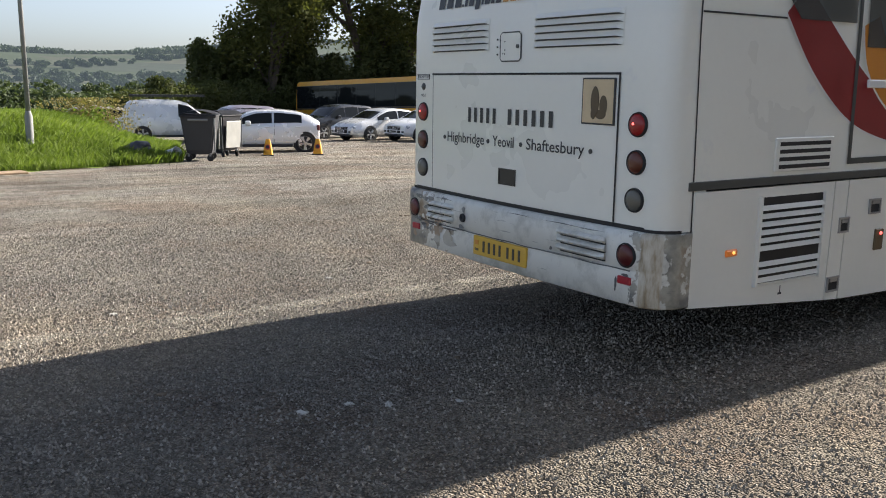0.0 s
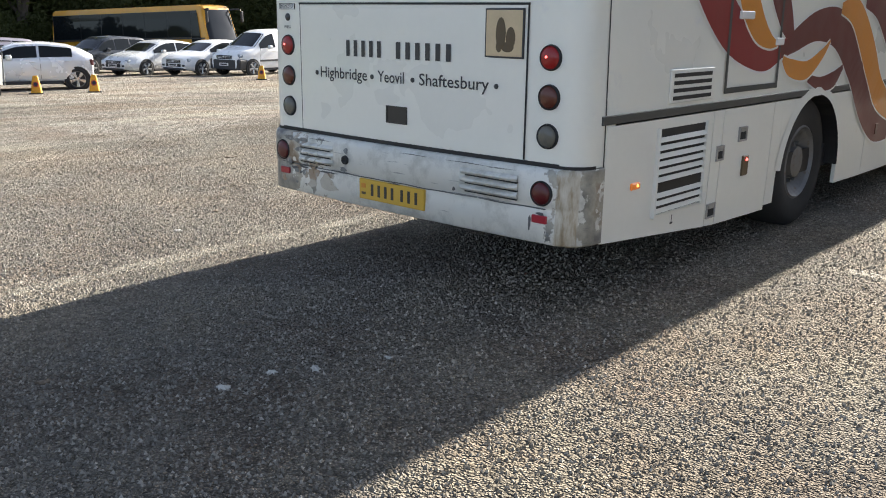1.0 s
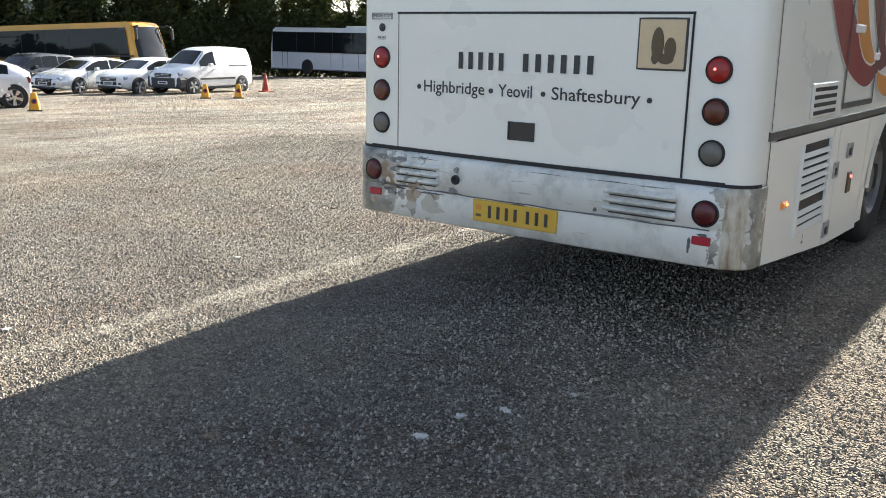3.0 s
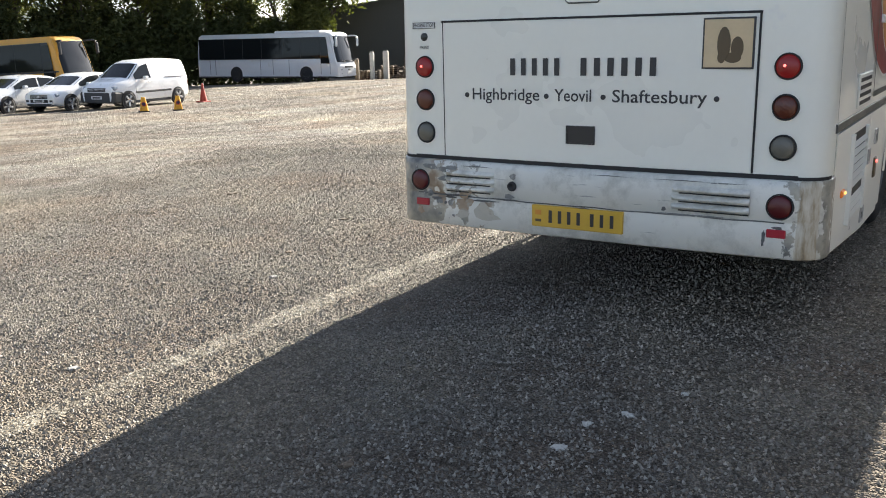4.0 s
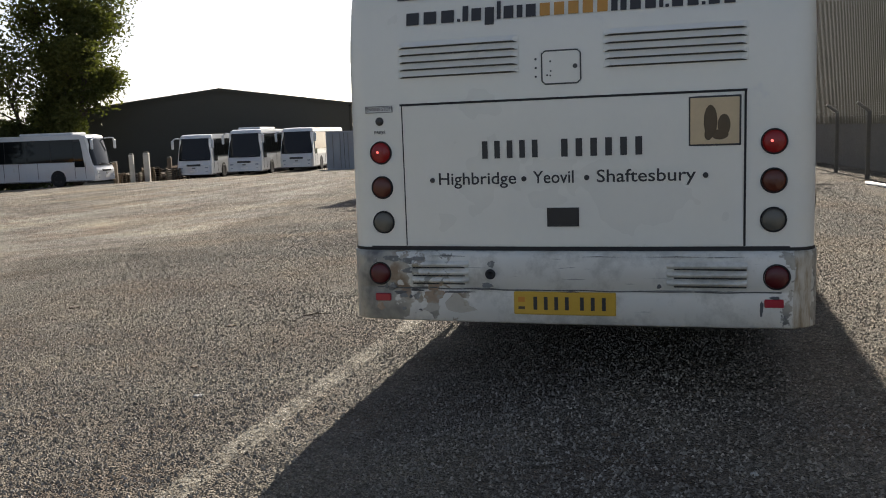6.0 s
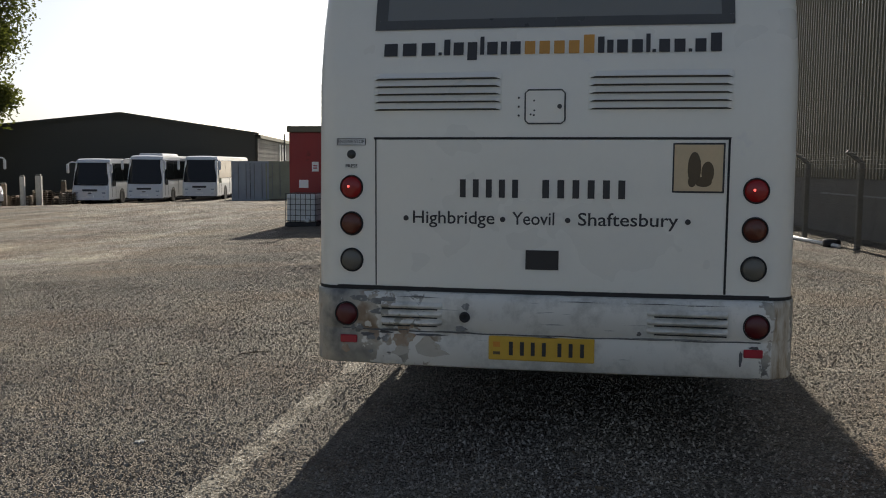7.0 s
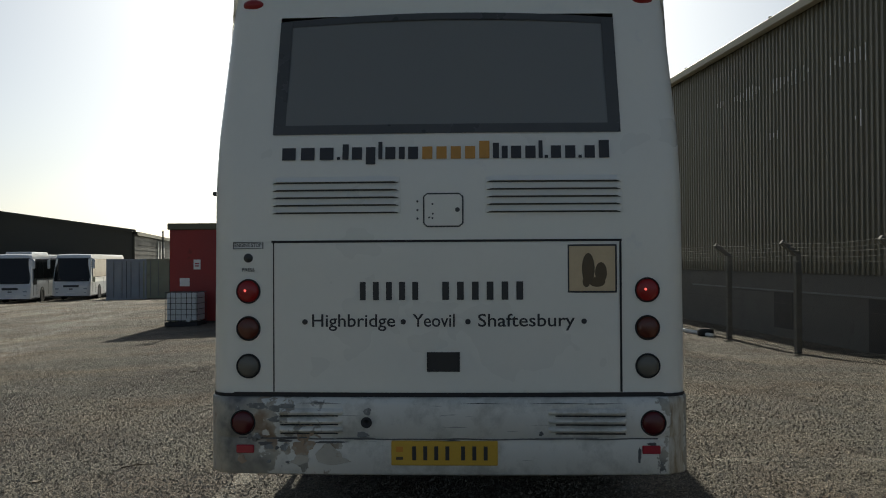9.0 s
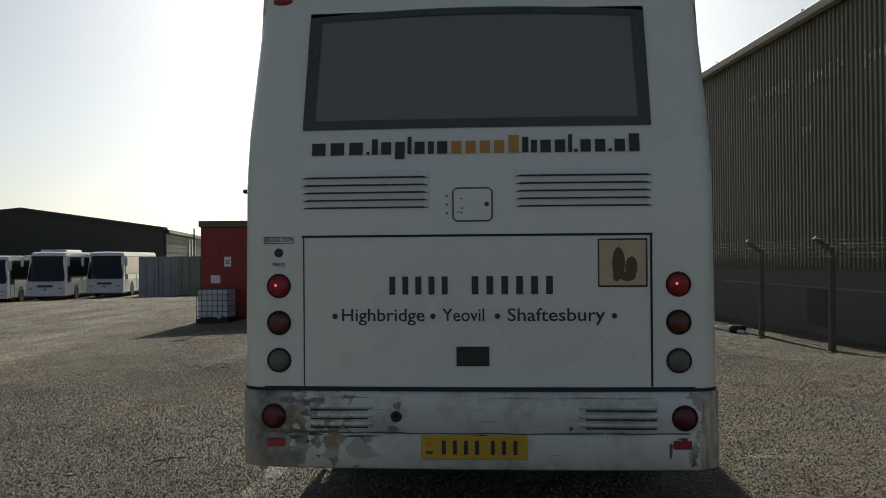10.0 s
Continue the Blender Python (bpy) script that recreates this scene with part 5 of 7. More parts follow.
def build_red_cabin():
    c = thing("site_cabin", "red steel store cabin with two small white notices", "cabin", pose(25.3, 4.29, ground_z(26, 8) - 0.02))
    part("body", box(fresh(), 0, 2.5, 0, 6.10, 0.05, 3.19, 0.02), M["red_paint"], c)
    part("roof_cap", box(fresh(), -0.06, 2.56, -0.06, 6.16, 3.19, 3.41, 0.02), M["cladding"], c)
    part("notice", box(fresh(), -0.012, 0.0, 5.02, 5.26, 1.82, 2.16), M["plate_white"], c)
    part("notice", box(fresh(), -0.012, 0.0, 5.40, 5.74, 1.24, 1.52), M["plate_white"], c)
    for z in (2.05, 2.13):
        part("notice_bar", box(fresh(), -0.015, -0.012, 5.07, 5.21, z - 0.13, z - 0.09), M["reflector_red"], c)
    part("plinth", box(fresh(), 0.1, 2.4, 0.1, 6.0, -0.1, 0.05), M["blockwork"], c)
    cam_pole = thing("yard_camera", "small dark camera on a thin pole above the cabin", "camera", pose(26.0, 8.75, ground_z(26, 8) + 3.39))
    part("pole", rod(fresh(), (0, 0, 0), (0, 0, 1.15), 0.05, seg=8), M["rail_grey"], cam_pole)
    part("housing", box(fresh(), -0.25, 0.15, -0.1, 0.28, 0.98, 1.12, 0.03), M["rail_grey"], cam_pole)
    ibc = thing("tank_container", "white plastic tank in a metal cage on a pallet", "tank", pose(23.9, 8.97, ground_z(24.4, 9.5)))
    part("tank", box(fresh(), 0.05, 0.95, 0.04, 1.06, 0.16, 1.10, 0.06, 2), M["tank_white"], ibc)
    part("pallet", box(fresh(), 0, 1.0, 0, 1.1, 0.0, 0.14, 0.01), M["rubber"], ibc)
    for k in range(7):
        y = 0.02 + k * 1.06 / 6
        for x in (0.015, 0.985):
            part("cage_bar", rod(fresh(), (x, y, 0.14), (x, y, 1.12), 0.010, seg=6), M["rail_grey"], ibc)
    for k in range(6):
        z = 0.2 + k * 0.184
        for a, b in (((0.015, 0.02, z), (0.015, 1.08, z)), ((0.985, 0.02, z), (0.985, 1.08, z)), ((0.015, 0.02, z), (0.985, 0.02, z)), ((0.015, 1.08, z), (0.985, 1.08, z))):
            part("cage_bar", rod(fresh(), a, b, 0.010, seg=6), M["rail_grey"], ibc)
    part("valve", rod(fresh(), (-0.06, 0.3, 0.22), (0.06, 0.3, 0.22), 0.07, seg=12), M["tank_white"], ibc)


def wheelie_bin(name, label, m, mat, front):
    b = thing(name, label, "bin", m, "bins by the verge")
    bm = fresh()
    lv = [(0.20, 0.53, 0.36), (0.30, 0.56, 0.40), (1.14, 0.66, 0.53), (1.20, 0.685, 0.55)]
    rings = [[bm.verts.new((sx * hx, sy * hy, z)) for sx, sy in ((-1, -1), (1, -1), (1, 1), (-1, 1))] for z, hx, hy in lv]
    for a, c in zip(rings, rings[1:]):
        for i in range(4):
            f = bm.faces.new((a[i], a[(i + 1) % 4], c[(i + 1) % 4], c[i]))
    bm.faces.new(rings[0][::-1])
    bmesh.ops.bevel(bm, geom=[e for e in bm.edges if abs(e.verts[0].co.z - e.verts[1].co.z) > 0.05], offset=0.05, segments=2, affect="EDGES")
    part("body", bm, mat, b)
    bm = fresh()
    sheet(bm, lambda u, v: (-0.71 + 1.42 * u, -0.58 + 1.16 * v, 1.21 + 0.13 * math.sin(math.pi * min(1, max(0, v)) * 0.9 + 0.1)), steps(0, 1, 4), steps(0, 1, 8))
    bmesh.ops.solidify(bm, geom=bm.faces[:], thickness=0.03)
    part("lid", bm, M["bin_black"], b)
    part("rim", box(fresh(), -0.70, 0.70, -0.57, 0.57, 1.17, 1.22, 0.02), mat, b)
    for sx in (-1, 1):
        part("lift_bar", rod(fresh(), (sx * 0.73, -0.3, 1.10), (sx * 0.73, 0.3, 1.10), 0.03, seg=8), M["galvanised"], b)
        part("side_rail", rod(fresh(), (sx * 0.68, -0.50, 0.25), (sx * 0.72, -0.50, 1.15), 0.025, seg=8), M["galvanised"], b)
        for sy in (-1, 1):
            c = new("castor")
            c.parent = b
            part("tyre", rod(fresh(), (sx * 0.48 - 0.025, sy * 0.33, 0.10), (sx * 0.48 + 0.025, sy * 0.33, 0.10), 0.10, seg=16), M["tyre"], c)
            part("fork", box(fresh(), sx * 0.48 - 0.04, sx * 0.48 + 0.04, sy * 0.33 - 0.03, sy * 0.33 + 0.03, 0.14, 0.22), M["galvanised"], c)
    if front:
        part("front_panel", box(fresh(), -0.50, 0.50, -0.52, -0.475, 0.35, 1.12, 0.01, 1, Matrix.Rotation(radians(8), 4, "X")), front, b)
    return b


def traffic_cone(m, tall):
    if tall:
        c = thing("traffic_cone", "faded red plastic traffic cone on the yard", "cone", m, "cones along the parked cars")
        part("base", box(fresh(), -0.21, 0.21, -0.21, 0.21, 0, 0.045, 0.015), M["cone_red"], c)
        part("body", lathe(fresh(), [(0.15, 0.04), (0.12, 0.2), (0.035, 0.72), (0.02, 0.75), (0, 0.75)], Matrix.Identity(4), 20), M["cone_red"], c, smooth=True)
        return c
    c = thing("no_waiting_cone", "yellow plastic cone with a red and blue disc", "cone", m, "cones along the parked cars")
    part("base", box(fresh(), -0.19, 0.19, -0.17, 0.17, 0, 0.035, 0.012), M["rubber"], c)
    bm = fresh()
    rings = []
    for z, hx, hy in ((0.03, 0.15, 0.14), (0.30, 0.11, 0.09), (0.46, 0.075, 0.05), (0.50, 0.06, 0.035)):
        rings.append([bm.verts.new((hx * math.copysign(abs(math.cos(a)) ** 0.5, math.cos(a)), hy * math.copysign(abs(math.sin(a)) ** 0.5, math.sin(a)), z)) for a in [2 * math.pi * k / 16 for k in range(16)]])
    for a, b in zip(rings, rings[1:]):
        for i in range(16):
            bm.faces.new((a[i], a[(i + 1) % 16], b[(i + 1) % 16], b[i]))
    bm.faces.new(rings[-1])
    part("body", bm, M["cone_yellow"], c, smooth=True)
    for s in (-1, 1):
        q = Matrix.Translation((0, s * 0.108, 0.27)) @ pose(0, 0, 0, 90 if s < 0 else -90, 0, 0) @ Matrix.Rotation(s * 0 + radians(-10), 4, "X")
        part("disc", lathe(fresh(), [(0, 0.02), (0.075, 0.02), (0.08, -0.03)], q, 20), M["cone_red"], c)
        part("disc_centre", lathe(fresh(), [(0, 0.025), (0.05, 0.025), (0.052, 0.0)], q, 18), M["seat_cloth"], c)
    return c


def build_yard_things():
    # faded painted lines
    bm = fresh()
    sheet(bm, lambda u, v: (-9 + 14 * u, 1.44 + 0.15 * v + 0.05 * (u - 0.5), ground_z(0, 1.5) + 0.007), steps(0, 1, 20), [0, 1])
    tagged(link_mesh("road_marking", bm, M["worn_line"]), "faded white painted line on the yard", "marking", kind="structure")
    bm = fresh()
    sheet(bm, lambda u, v: (2.02 + 0.10 * v, -1.95 - 1.8 * u, 0.006), steps(0, 1, 8), [0, 1])
    tagged(link_mesh("road_marking", bm, M["worn_line"]), "faded white painted line on the yard", "marking", kind="structure")
    container("shipping_container", "pale grey steel container with double doors", pose(51.5, 21.15, ground_z(53, 22) - 0.02, 0, 0, 20), 6.06, 2.44, 2.65, M["grey_box"], True)
    container("shipping_container", "olive grey steel container beside the coaches", pose(52.55, 18.3, ground_z(54, 19) - 0.02, 0, 0, 20), 6.06, 3.25, 2.55, M["olive_box"], True)
    build_red_cabin()
    wheelie_bin("wheeled_bin", "large dark grey wheeled waste bin with flat lid", on_ground(4.42, 19.65, 66) @ Matrix.Diagonal((0.9, 0.86, 1.03, 1)), M["bin_black"], None)
    wheelie_bin("wheeled_bin", "dark wheeled waste bin with a pale front panel", on_ground(5.68, 21.3, 23) @ Matrix.Diagonal((0.56, 0.62, 1.03, 1)), M["bin_black"], M["bin_pale"])
    for x, y, tall, yaw in ((7.0, 21.2, 0, -28), (8.55, 20.95, 0, -28), (16.0, 23.1, 0, -38), (16.9, 22.4, 0, -38), (20.7, 25.2, 1, 0)):
        traffic_cone(on_ground(x, y, yaw), tall)
    # lamp post
    lp = thing("lamp_post", "tall grey galvanised steel lamp post in the verge", "lamp post", on_ground(0.17, 20.0, 0, 0.3))
    part("base_sleeve", lathe(fresh(), [(0.095, -0.4), (0.095, 0.95), (0.06, 1.08)], Matrix.Identity(4), 16), M["galvanised"], lp, smooth=True)
    part("shaft", rod(fresh(), (0, 0, 1.05), (0, 0, 7.8), 0.06, 0.045, 14), M["galvanised"], lp, smooth=True)
    part("arm", rod(fresh(), (0, 0, 7.75), (0.5, -0.6, 7.95), 0.035, seg=8), M["galvanised"], lp)
    part("lantern", box(fresh(), 0.35, 0.75, -0.95, -0.5, 7.9, 8.05, 0.04), M["galvanised"], lp)
    # posts and stored timber in front of the barn
    for x, y, h, r, lab in ((49.4, 37.9, 2.7, 0.2, 1), (50.9, 37.7, 2.8, 0.26, 1), (51.8, 36.4, 2.2, 0.2, 0), (48.3, 38.5, 2.0, 0.2, 0)):
        p = thing("gate_post" if lab else "timber_post", "weathered pale concrete post beside stored timber" if lab else "brown timber post beside stored timber", "post", on_ground(x, y, 20))
        part("shaft", box(fresh(), -r * 0.75, r * 0.75, -r * 0.75, r * 0.75, -0.2, h * 0.75, 0.03), M["white_post"] if lab else M["pallet_wood"], p)
        part("cap", box(fresh(), -r * 0.6, r * 0.6, -r * 0.6, r * 0.6, h * 0.75, h * 0.75 + 0.1, 0.03), M["concrete_post"], p)
    rnd = random.Random(9)
    for k in range(16):
        x, y = 50 + rnd.uniform(0, 6), 35.6 + rnd.uniform(-0.5, 3.5)
        s = thing("pallet_stack", "stack of weathered wooden pallets and boards", "pallets", on_ground(x, y, rnd.uniform(0, 90)), "stored timber by the barn")
        n = rnd.randint(2, 7)
        for i in range(n):
            part("pallet", box(fresh(), -0.55 + rnd.uniform(-.05, .05), 0.55, -0.5, 0.5 + rnd.uniform(-.05, .05), i * 0.15, i * 0.15 + 0.05, 0.01), M["pallet_wood"], s)
            for yy in (-0.45, 0, 0.4):
                part("block", box(fresh(), -0.5, 0.5, yy, yy + 0.1, i * 0.15 + 0.05, i * 0.15 + 0.15), M["pallet_wood"], s)
    # litter on the chippings: leaves and flat stones
    for k, (x, y, r) in enumerate(((-1.32, -0.76, 0.026), (-1.72, -0.64, 0.03), (-1.48, -0.65, 0.022), (-1.0, -0.9, 0.015), (-2.2, 0.0, 0.03), (-0.6, -0.3, 0.02), (-2.0, 1.9, 0.025), (0.4, 2.6, 0.03), (1.6, 3.0, 0.04), (-0.2, 2.2, 0.03), (2.2, 5.0, 0.05))):
        rnd = random.Random(k)
        bm = fresh()
        c = bm.verts.new((0, 0, 0.014))
        n = 12
        ring = [bm.verts.new((r * (1 + 0.4 * rnd.random() * (-1) ** i) * math.cos(6.283 * i / n), 0.8 * r * (1 + 0.4 * rnd.random() * (-1) ** i) * math.sin(6.283 * i / n), 0.004 + 0.008 * rnd.random())) for i in range(n)]
        low = [bm.verts.new((v.co.x, v.co.y, -0.004)) for v in ring]
        for i in range(n):
            j = (i + 1) % n
            bm.faces.new((c, ring[i], ring[j]))
            bm.faces.new((ring[i], low[i], low[j], ring[j]))
        lf = link_mesh("leaf", bm, M["pallet_wood"] if k > 3 and k % 3 else M["white_post"])
        lf.matrix_basis = on_ground(x, y, rnd.uniform(0, 360))
        tagged(lf, "dry curled leaf lying on the chippings", "leaf", "litter on the yard")


    for a, b in (((2.0, 2.54), (2.14, 2.35)), ((8.99, 4.32), (9.0, 4.16))):
        tw = thing("twig", "thin dark twig lying on the chippings", "twig", on_ground(*a), "litter on the yard")
        mid = ((b[0] - a[0]) * 0.5 + 0.01, (b[1] - a[1]) * 0.5, 0.016)
        bm = rod(fresh(), (0, 0, 0.009), mid, 0.005, 0.004, 6)
        rod(bm, mid, (b[0] - a[0], b[1] - a[1], 0.008), 0.004, 0.002, 6)
        part("stem", bm, M["bark"], tw)


build_warehouse()
build_fence()
build_far_shed()
build_yard_things()


# ---- parked vehicles ----
M["car_silver"] = surface("car_silver", (0.80, 0.81, 0.83), 0.26, 0.30, 0.04, scale=2, bump=0.0, coat=0.6)
M["car_white"] = surface("car_white", (0.84, 0.85, 0.85), 0.3, vary=0.03, scale=2, bump=0.0, coat=0.6)
M["car_pale"] = surface("car_pale", (0.76, 0.77, 0.77), 0.28, 0.25, 0.04, scale=2, bump=0.0, coat=0.6)
M["car_black"] = surface("car_black", (0.03, 0.034, 0.042), 0.28, 0.2, 0.1, scale=2, bump=0.0, coat=0.6)
M["car_grey"] = surface("car_grey", (0.30, 0.28, 0.33), 0.3, 0.4, 0.06, scale=2, bump=0.0, coat=0.6)
M["car_tan"] = surface("car_tan", (0.42, 0.38, 0.33), 0.3, 0.3, 0.06, scale=2, bump=0.0, coat=0.5)
M["glass_screen"] = glassy("glass_screen", (0.016, 0.018, 0.020), 0.0, 0.06, 0.30)
M["plastic"] = surface("plastic", (0.035, 0.036, 0.038), 0.6, vary=0.15, bump=0.05)
M["alloy"] = surface("alloy", (0.55, 0.56, 0.57), 0.3, 0.7, 0.08, scale=6)
M["head_lens"] = lens("head_lens", (0.30, 0.34, 0.38), 0.12)
M["coach_yellow"] = surface("coach_yellow", (0.62, 0.30, 0.02), 0.35, vary=0.06, scale=1.0, bump=0.01, coat=0.4, dirt=(0.48, 0.25, 0.04), dirt_at=0.62)
M["coach_pale"] = surface("coach_pale", (0.64, 0.66, 0.67), 0.35, vary=0.04, scale=1.0, bump=0.01, coat=0.4, dirt=(0.56, 0.56, 0.53), dirt_at=0.62)


def along(pts, x):
    if x <= pts[0][0]:
        return pts[0][1]
    for (a, u), (b, v) in zip(pts, pts[1:]):
        if x <= b:
            t = (x - a) / (b - a)
            return u + (v - u) * t
    return pts[-1][1]


def car(name, label, m, L, W, top, belt, paint, windows, screen, back, wheels, r=0.32, group="parked cars", dark_bumper=False, rack=False):
    """A road car or small van; x runs forward, the middle of the ground under it is the origin.
    top, belt: outlines of (x, z); windows: side panes as (x0, x1); screen, back: stretches of x."""
    c = thing(name, label, "van" if "van" in name else "car", m, group)
    hl, hw = L / 2, W / 2

    def half(x):
        e = max(0, (abs(x) - (hl - 0.75)) / 0.75)
        return hw * (1 - 0.20 * e * e)

    def section(x):
        w, zt, zb = half(x), along(top, x), along(belt, x)
        zb = min(zb, zt - 0.02)
        e = max(0, (abs(x) - (hl - 0.35)) / 0.35)
        lo = 0.22 + 0.10 * e
        wr = w * 0.965 - 0.30 * (zt - zb) if zt - zb > 0.1 else w * 0.90
        wr = max(wr, w * 0.55)
        return [(w * 0.93, lo), (w * 0.99, lo + 0.14), (w, lo + 0.30), (w * 0.985, max(lo + 0.32, zb - 0.10)), (w * 0.965, zb), (wr, zt - 0.055), (wr * 0.86, zt - 0.018), (wr * 0.45, zt), (0, zt + 0.004)]

    bm = fresh()
    xs = sorted(set([-hl + 0.004, -hl + 0.06, hl - 0.06, hl - 0.004] + steps(-hl + 0.15, hl - 0.15, 26)))
    rows = []
    for x in xs:
        s = section(x)
        full = [(-y, z) for y, z in s] + [(y, z) for y, z in reversed(s[:-1])]
        rows.append([bm.verts.new((x, y, z)) for y, z in full])
    for a, b in zip(rows, rows[1:]):
        for i in range(len(a) - 1):
            bm.faces.new((a[i], a[i + 1], b[i + 1], b[i])).smooth = True
        bm.faces.new((a[-1], a[0], b[0], b[-1]))
    bm.faces.new(rows[0])
    bm.faces.new(rows[-1][::-1])
    bmesh.ops.recalc_face_normals(bm, faces=bm.faces)
    part("body", bm, paint, c)

    def side_at(s, x, v, out):
        q = section(x)
        (y0, z0), (y1, z1) = q[4], q[5]
        return (x, s * (y0 + (y1 - y0) * v + out), z0 + (z1 - z0) * v)

    for s in (-1, 1):
        for x0, x1 in windows:
            bm = fresh()
            sheet(bm, lambda u, v: side_at(s, x0 + (x1 - x0) * u, 0.06 + 0.82 * v, 0.010), steps(0, 1, 8), [0, 0.5, 1])
            part("side_window", bm, M["glass_car"], c)
        for x in wheels:
            q = section(x)
            bm = lathe(fresh(), [(0, 0.0), (r * 1.13, 0.0), (r * 1.16, -0.03)], Matrix.Translation((x, s * (half(x) + 0.004), r)) @ pose(0, 0, 0, 90 if s < 0 else -90, 0, 0), 26)
            part("wheel_arch", bm, M["black_gap"], c)
            car_wheel(c, x, s * (half(x) + 0.012), r, s)
        bm = box(fresh(), screen[0] - 0.12, screen[0] + 0.06, s * half(screen[0]) - 0.02 if s > 0 else s * half(screen[0]) - 0.16, s * half(screen[0]) + 0.16 if s > 0 else s * half(screen[0]) + 0.02, along(belt, screen[0]) - 0.02, along(belt, screen[0]) + 0.13, 0.03)
        part("door_mirror", bm, paint, c)
        for x0, x1 in windows:
            bm = fresh()
            sheet(bm, lambda u, v: (x1 - 0.01 + 0.014 * u, s * (half(x1) * (0.99 if v < 0.9 else 0.97) + 0.006), 0.36 + (along(belt, x1) - 0.36) * v), [0, 1], [0, 0.5, 1])
            part("door_seam", bm, M["black_gap"], c)
            part("door_handle", box(fresh(), x0 + 0.05, x0 + 0.22, s * (half(x0) * 0.985) - 0.012, s * (half(x0) * 0.985) + 0.03 * s + 0.012, along(belt, x0) - 0.12, along(belt, x0) - 0.085, 0.008), paint, c)
        # lamps
        xf = hl - 0.20
        part("headlamp", box(fresh(), xf - 0.28, xf + 0.10, s * hw * 0.70 - 0.17, s * hw * 0.70 + 0.17, along(top, xf) - 0.22, along(top, xf) - 0.07, 0.05, 2), M["head_lens"], c)
        part("tail_lamp", box(fresh(), -hl - 0.004, -hl + 0.25, s * hw * 0.72 - 0.10, s * hw * 0.72 + 0.10, 0.72, 0.92, 0.03), M["red_lens"], c)
        part("sill", box(fresh(), wheels[0] + r * 1.2, wheels[1] - r * 1.2, s * hw * 0.95 - 0.03, s * hw * 0.95 + 0.03, 0.20, 0.30, 0.02), M["plastic"], c)
    for nm, (x0, x1) in (("windscreen", screen), ("rear_window", back)):
        bm = fresh()

        def on_top(u, v):
            x = x0 + (x1 - x0) * u
            q = section(x)
            t = 2 * v - 1
            return (x + (0.008 if nm == "windscreen" else -0.008), t * q[5][0] * 0.95, along(top, x) + 0.012 - 0.055 * t ** 4)
        sheet(bm, on_top, steps(0.03, 0.97, 5), steps(0, 1, 8))
        part(nm, bm, M["glass_screen"] if nm == "windscreen" else M["glass_car"], c, smooth=True)
    zf = along(top, hl - 0.2)
    gr = part("grille", box(fresh(), hl - 0.08, hl + 0.012, -hw * 0.50, hw * 0.50, zf - 0.27, zf - 0.12, 0.02), M["black_gap"], c)
    for k in range(2):
        part("grille_bar", box(fresh(), hl - 0.02, hl + 0.018, -hw * 0.48, hw * 0.48, zf - 0.225 + 0.055 * k, zf - 0.21 + 0.055 * k), M["alloy"], gr)
    part("front_bumper", box(fresh(), hl - 0.14, hl + 0.02, -hw * 0.72, hw * 0.72, 0.24, 0.36 if not dark_bumper else 0.66, 0.04), M["plastic"], c)
    if not dark_bumper:
        part("lower_intake", box(fresh(), hl - 0.10, hl + 0.024, -hw * 0.50, hw * 0.50, 0.38, 0.50, 0.02), M["black_gap"], c)
        for s in (-1, 1):
            part("fog_recess", box(fresh(), hl - 0.16, hl + 0.006, s * hw * 0.68 - 0.10, s * hw * 0.68 + 0.10, 0.38, 0.50, 0.03), M["plastic"], c)
    part("number_plate", box(fresh(), hl + 0.010, hl + 0.026, -0.26, 0.26, 0.40, 0.51), M["plate_white"], c)
    part("plate_bar", box(fresh(), hl + 0.026, hl + 0.029, -0.2, 0.2, 0.425, 0.485), M["ink"], c)
    part("rear_plate", box(fresh(), -hl - 0.014, -hl + 0.01, -0.26, 0.26, 0.55, 0.66), M["plate_yellow"], c)
    part("badge", box(fresh(), hl + 0.005, hl + 0.02, -0.05, 0.05, zf - 0.22, zf - 0.14, 0.02), M["alloy"], c)
    if dark_bumper:
        for s in (-1, 1):
            part("rub_strip", box(fresh(), wheels[0] + r * 1.2, wheels[1] - r * 1.2, s * (hw + 0.004) - 0.014, s * (hw + 0.004) + 0.014, 0.56, 0.64, 0.008), M["plastic"], c)
            part("bumper_corner", box(fresh(), hl - 0.50, hl - 0.01, s * hw * 0.80 - 0.16, s * hw * 0.80 + 0.16, 0.25, 0.67, 0.07, 2), M["plastic"], c)
            part("slide_rail", box(fresh(), -1.75, -0.6, s * (hw * 0.93) - 0.01, s * (hw * 0.93) + 0.03 * s + 0.01, 1.08, 1.11), M["plastic"], c)
    if rack:
        for x in (-1.2, -0.2, 0.6):
            part("roof_bar", box(fresh(), x, x + 0.06, -0.7, 0.7, along(top, x) + 0.10, along(top, x) + 0.15), M["plastic"], c)
        for y in (-0.45, 0.0, 0.45):
            part("ladder_rail", box(fresh(), -1.9, 1.3, y - 0.05, y + 0.05, along(top, 0) + 0.15, along(top, 0) + 0.24), M["plastic"], c)
    return c


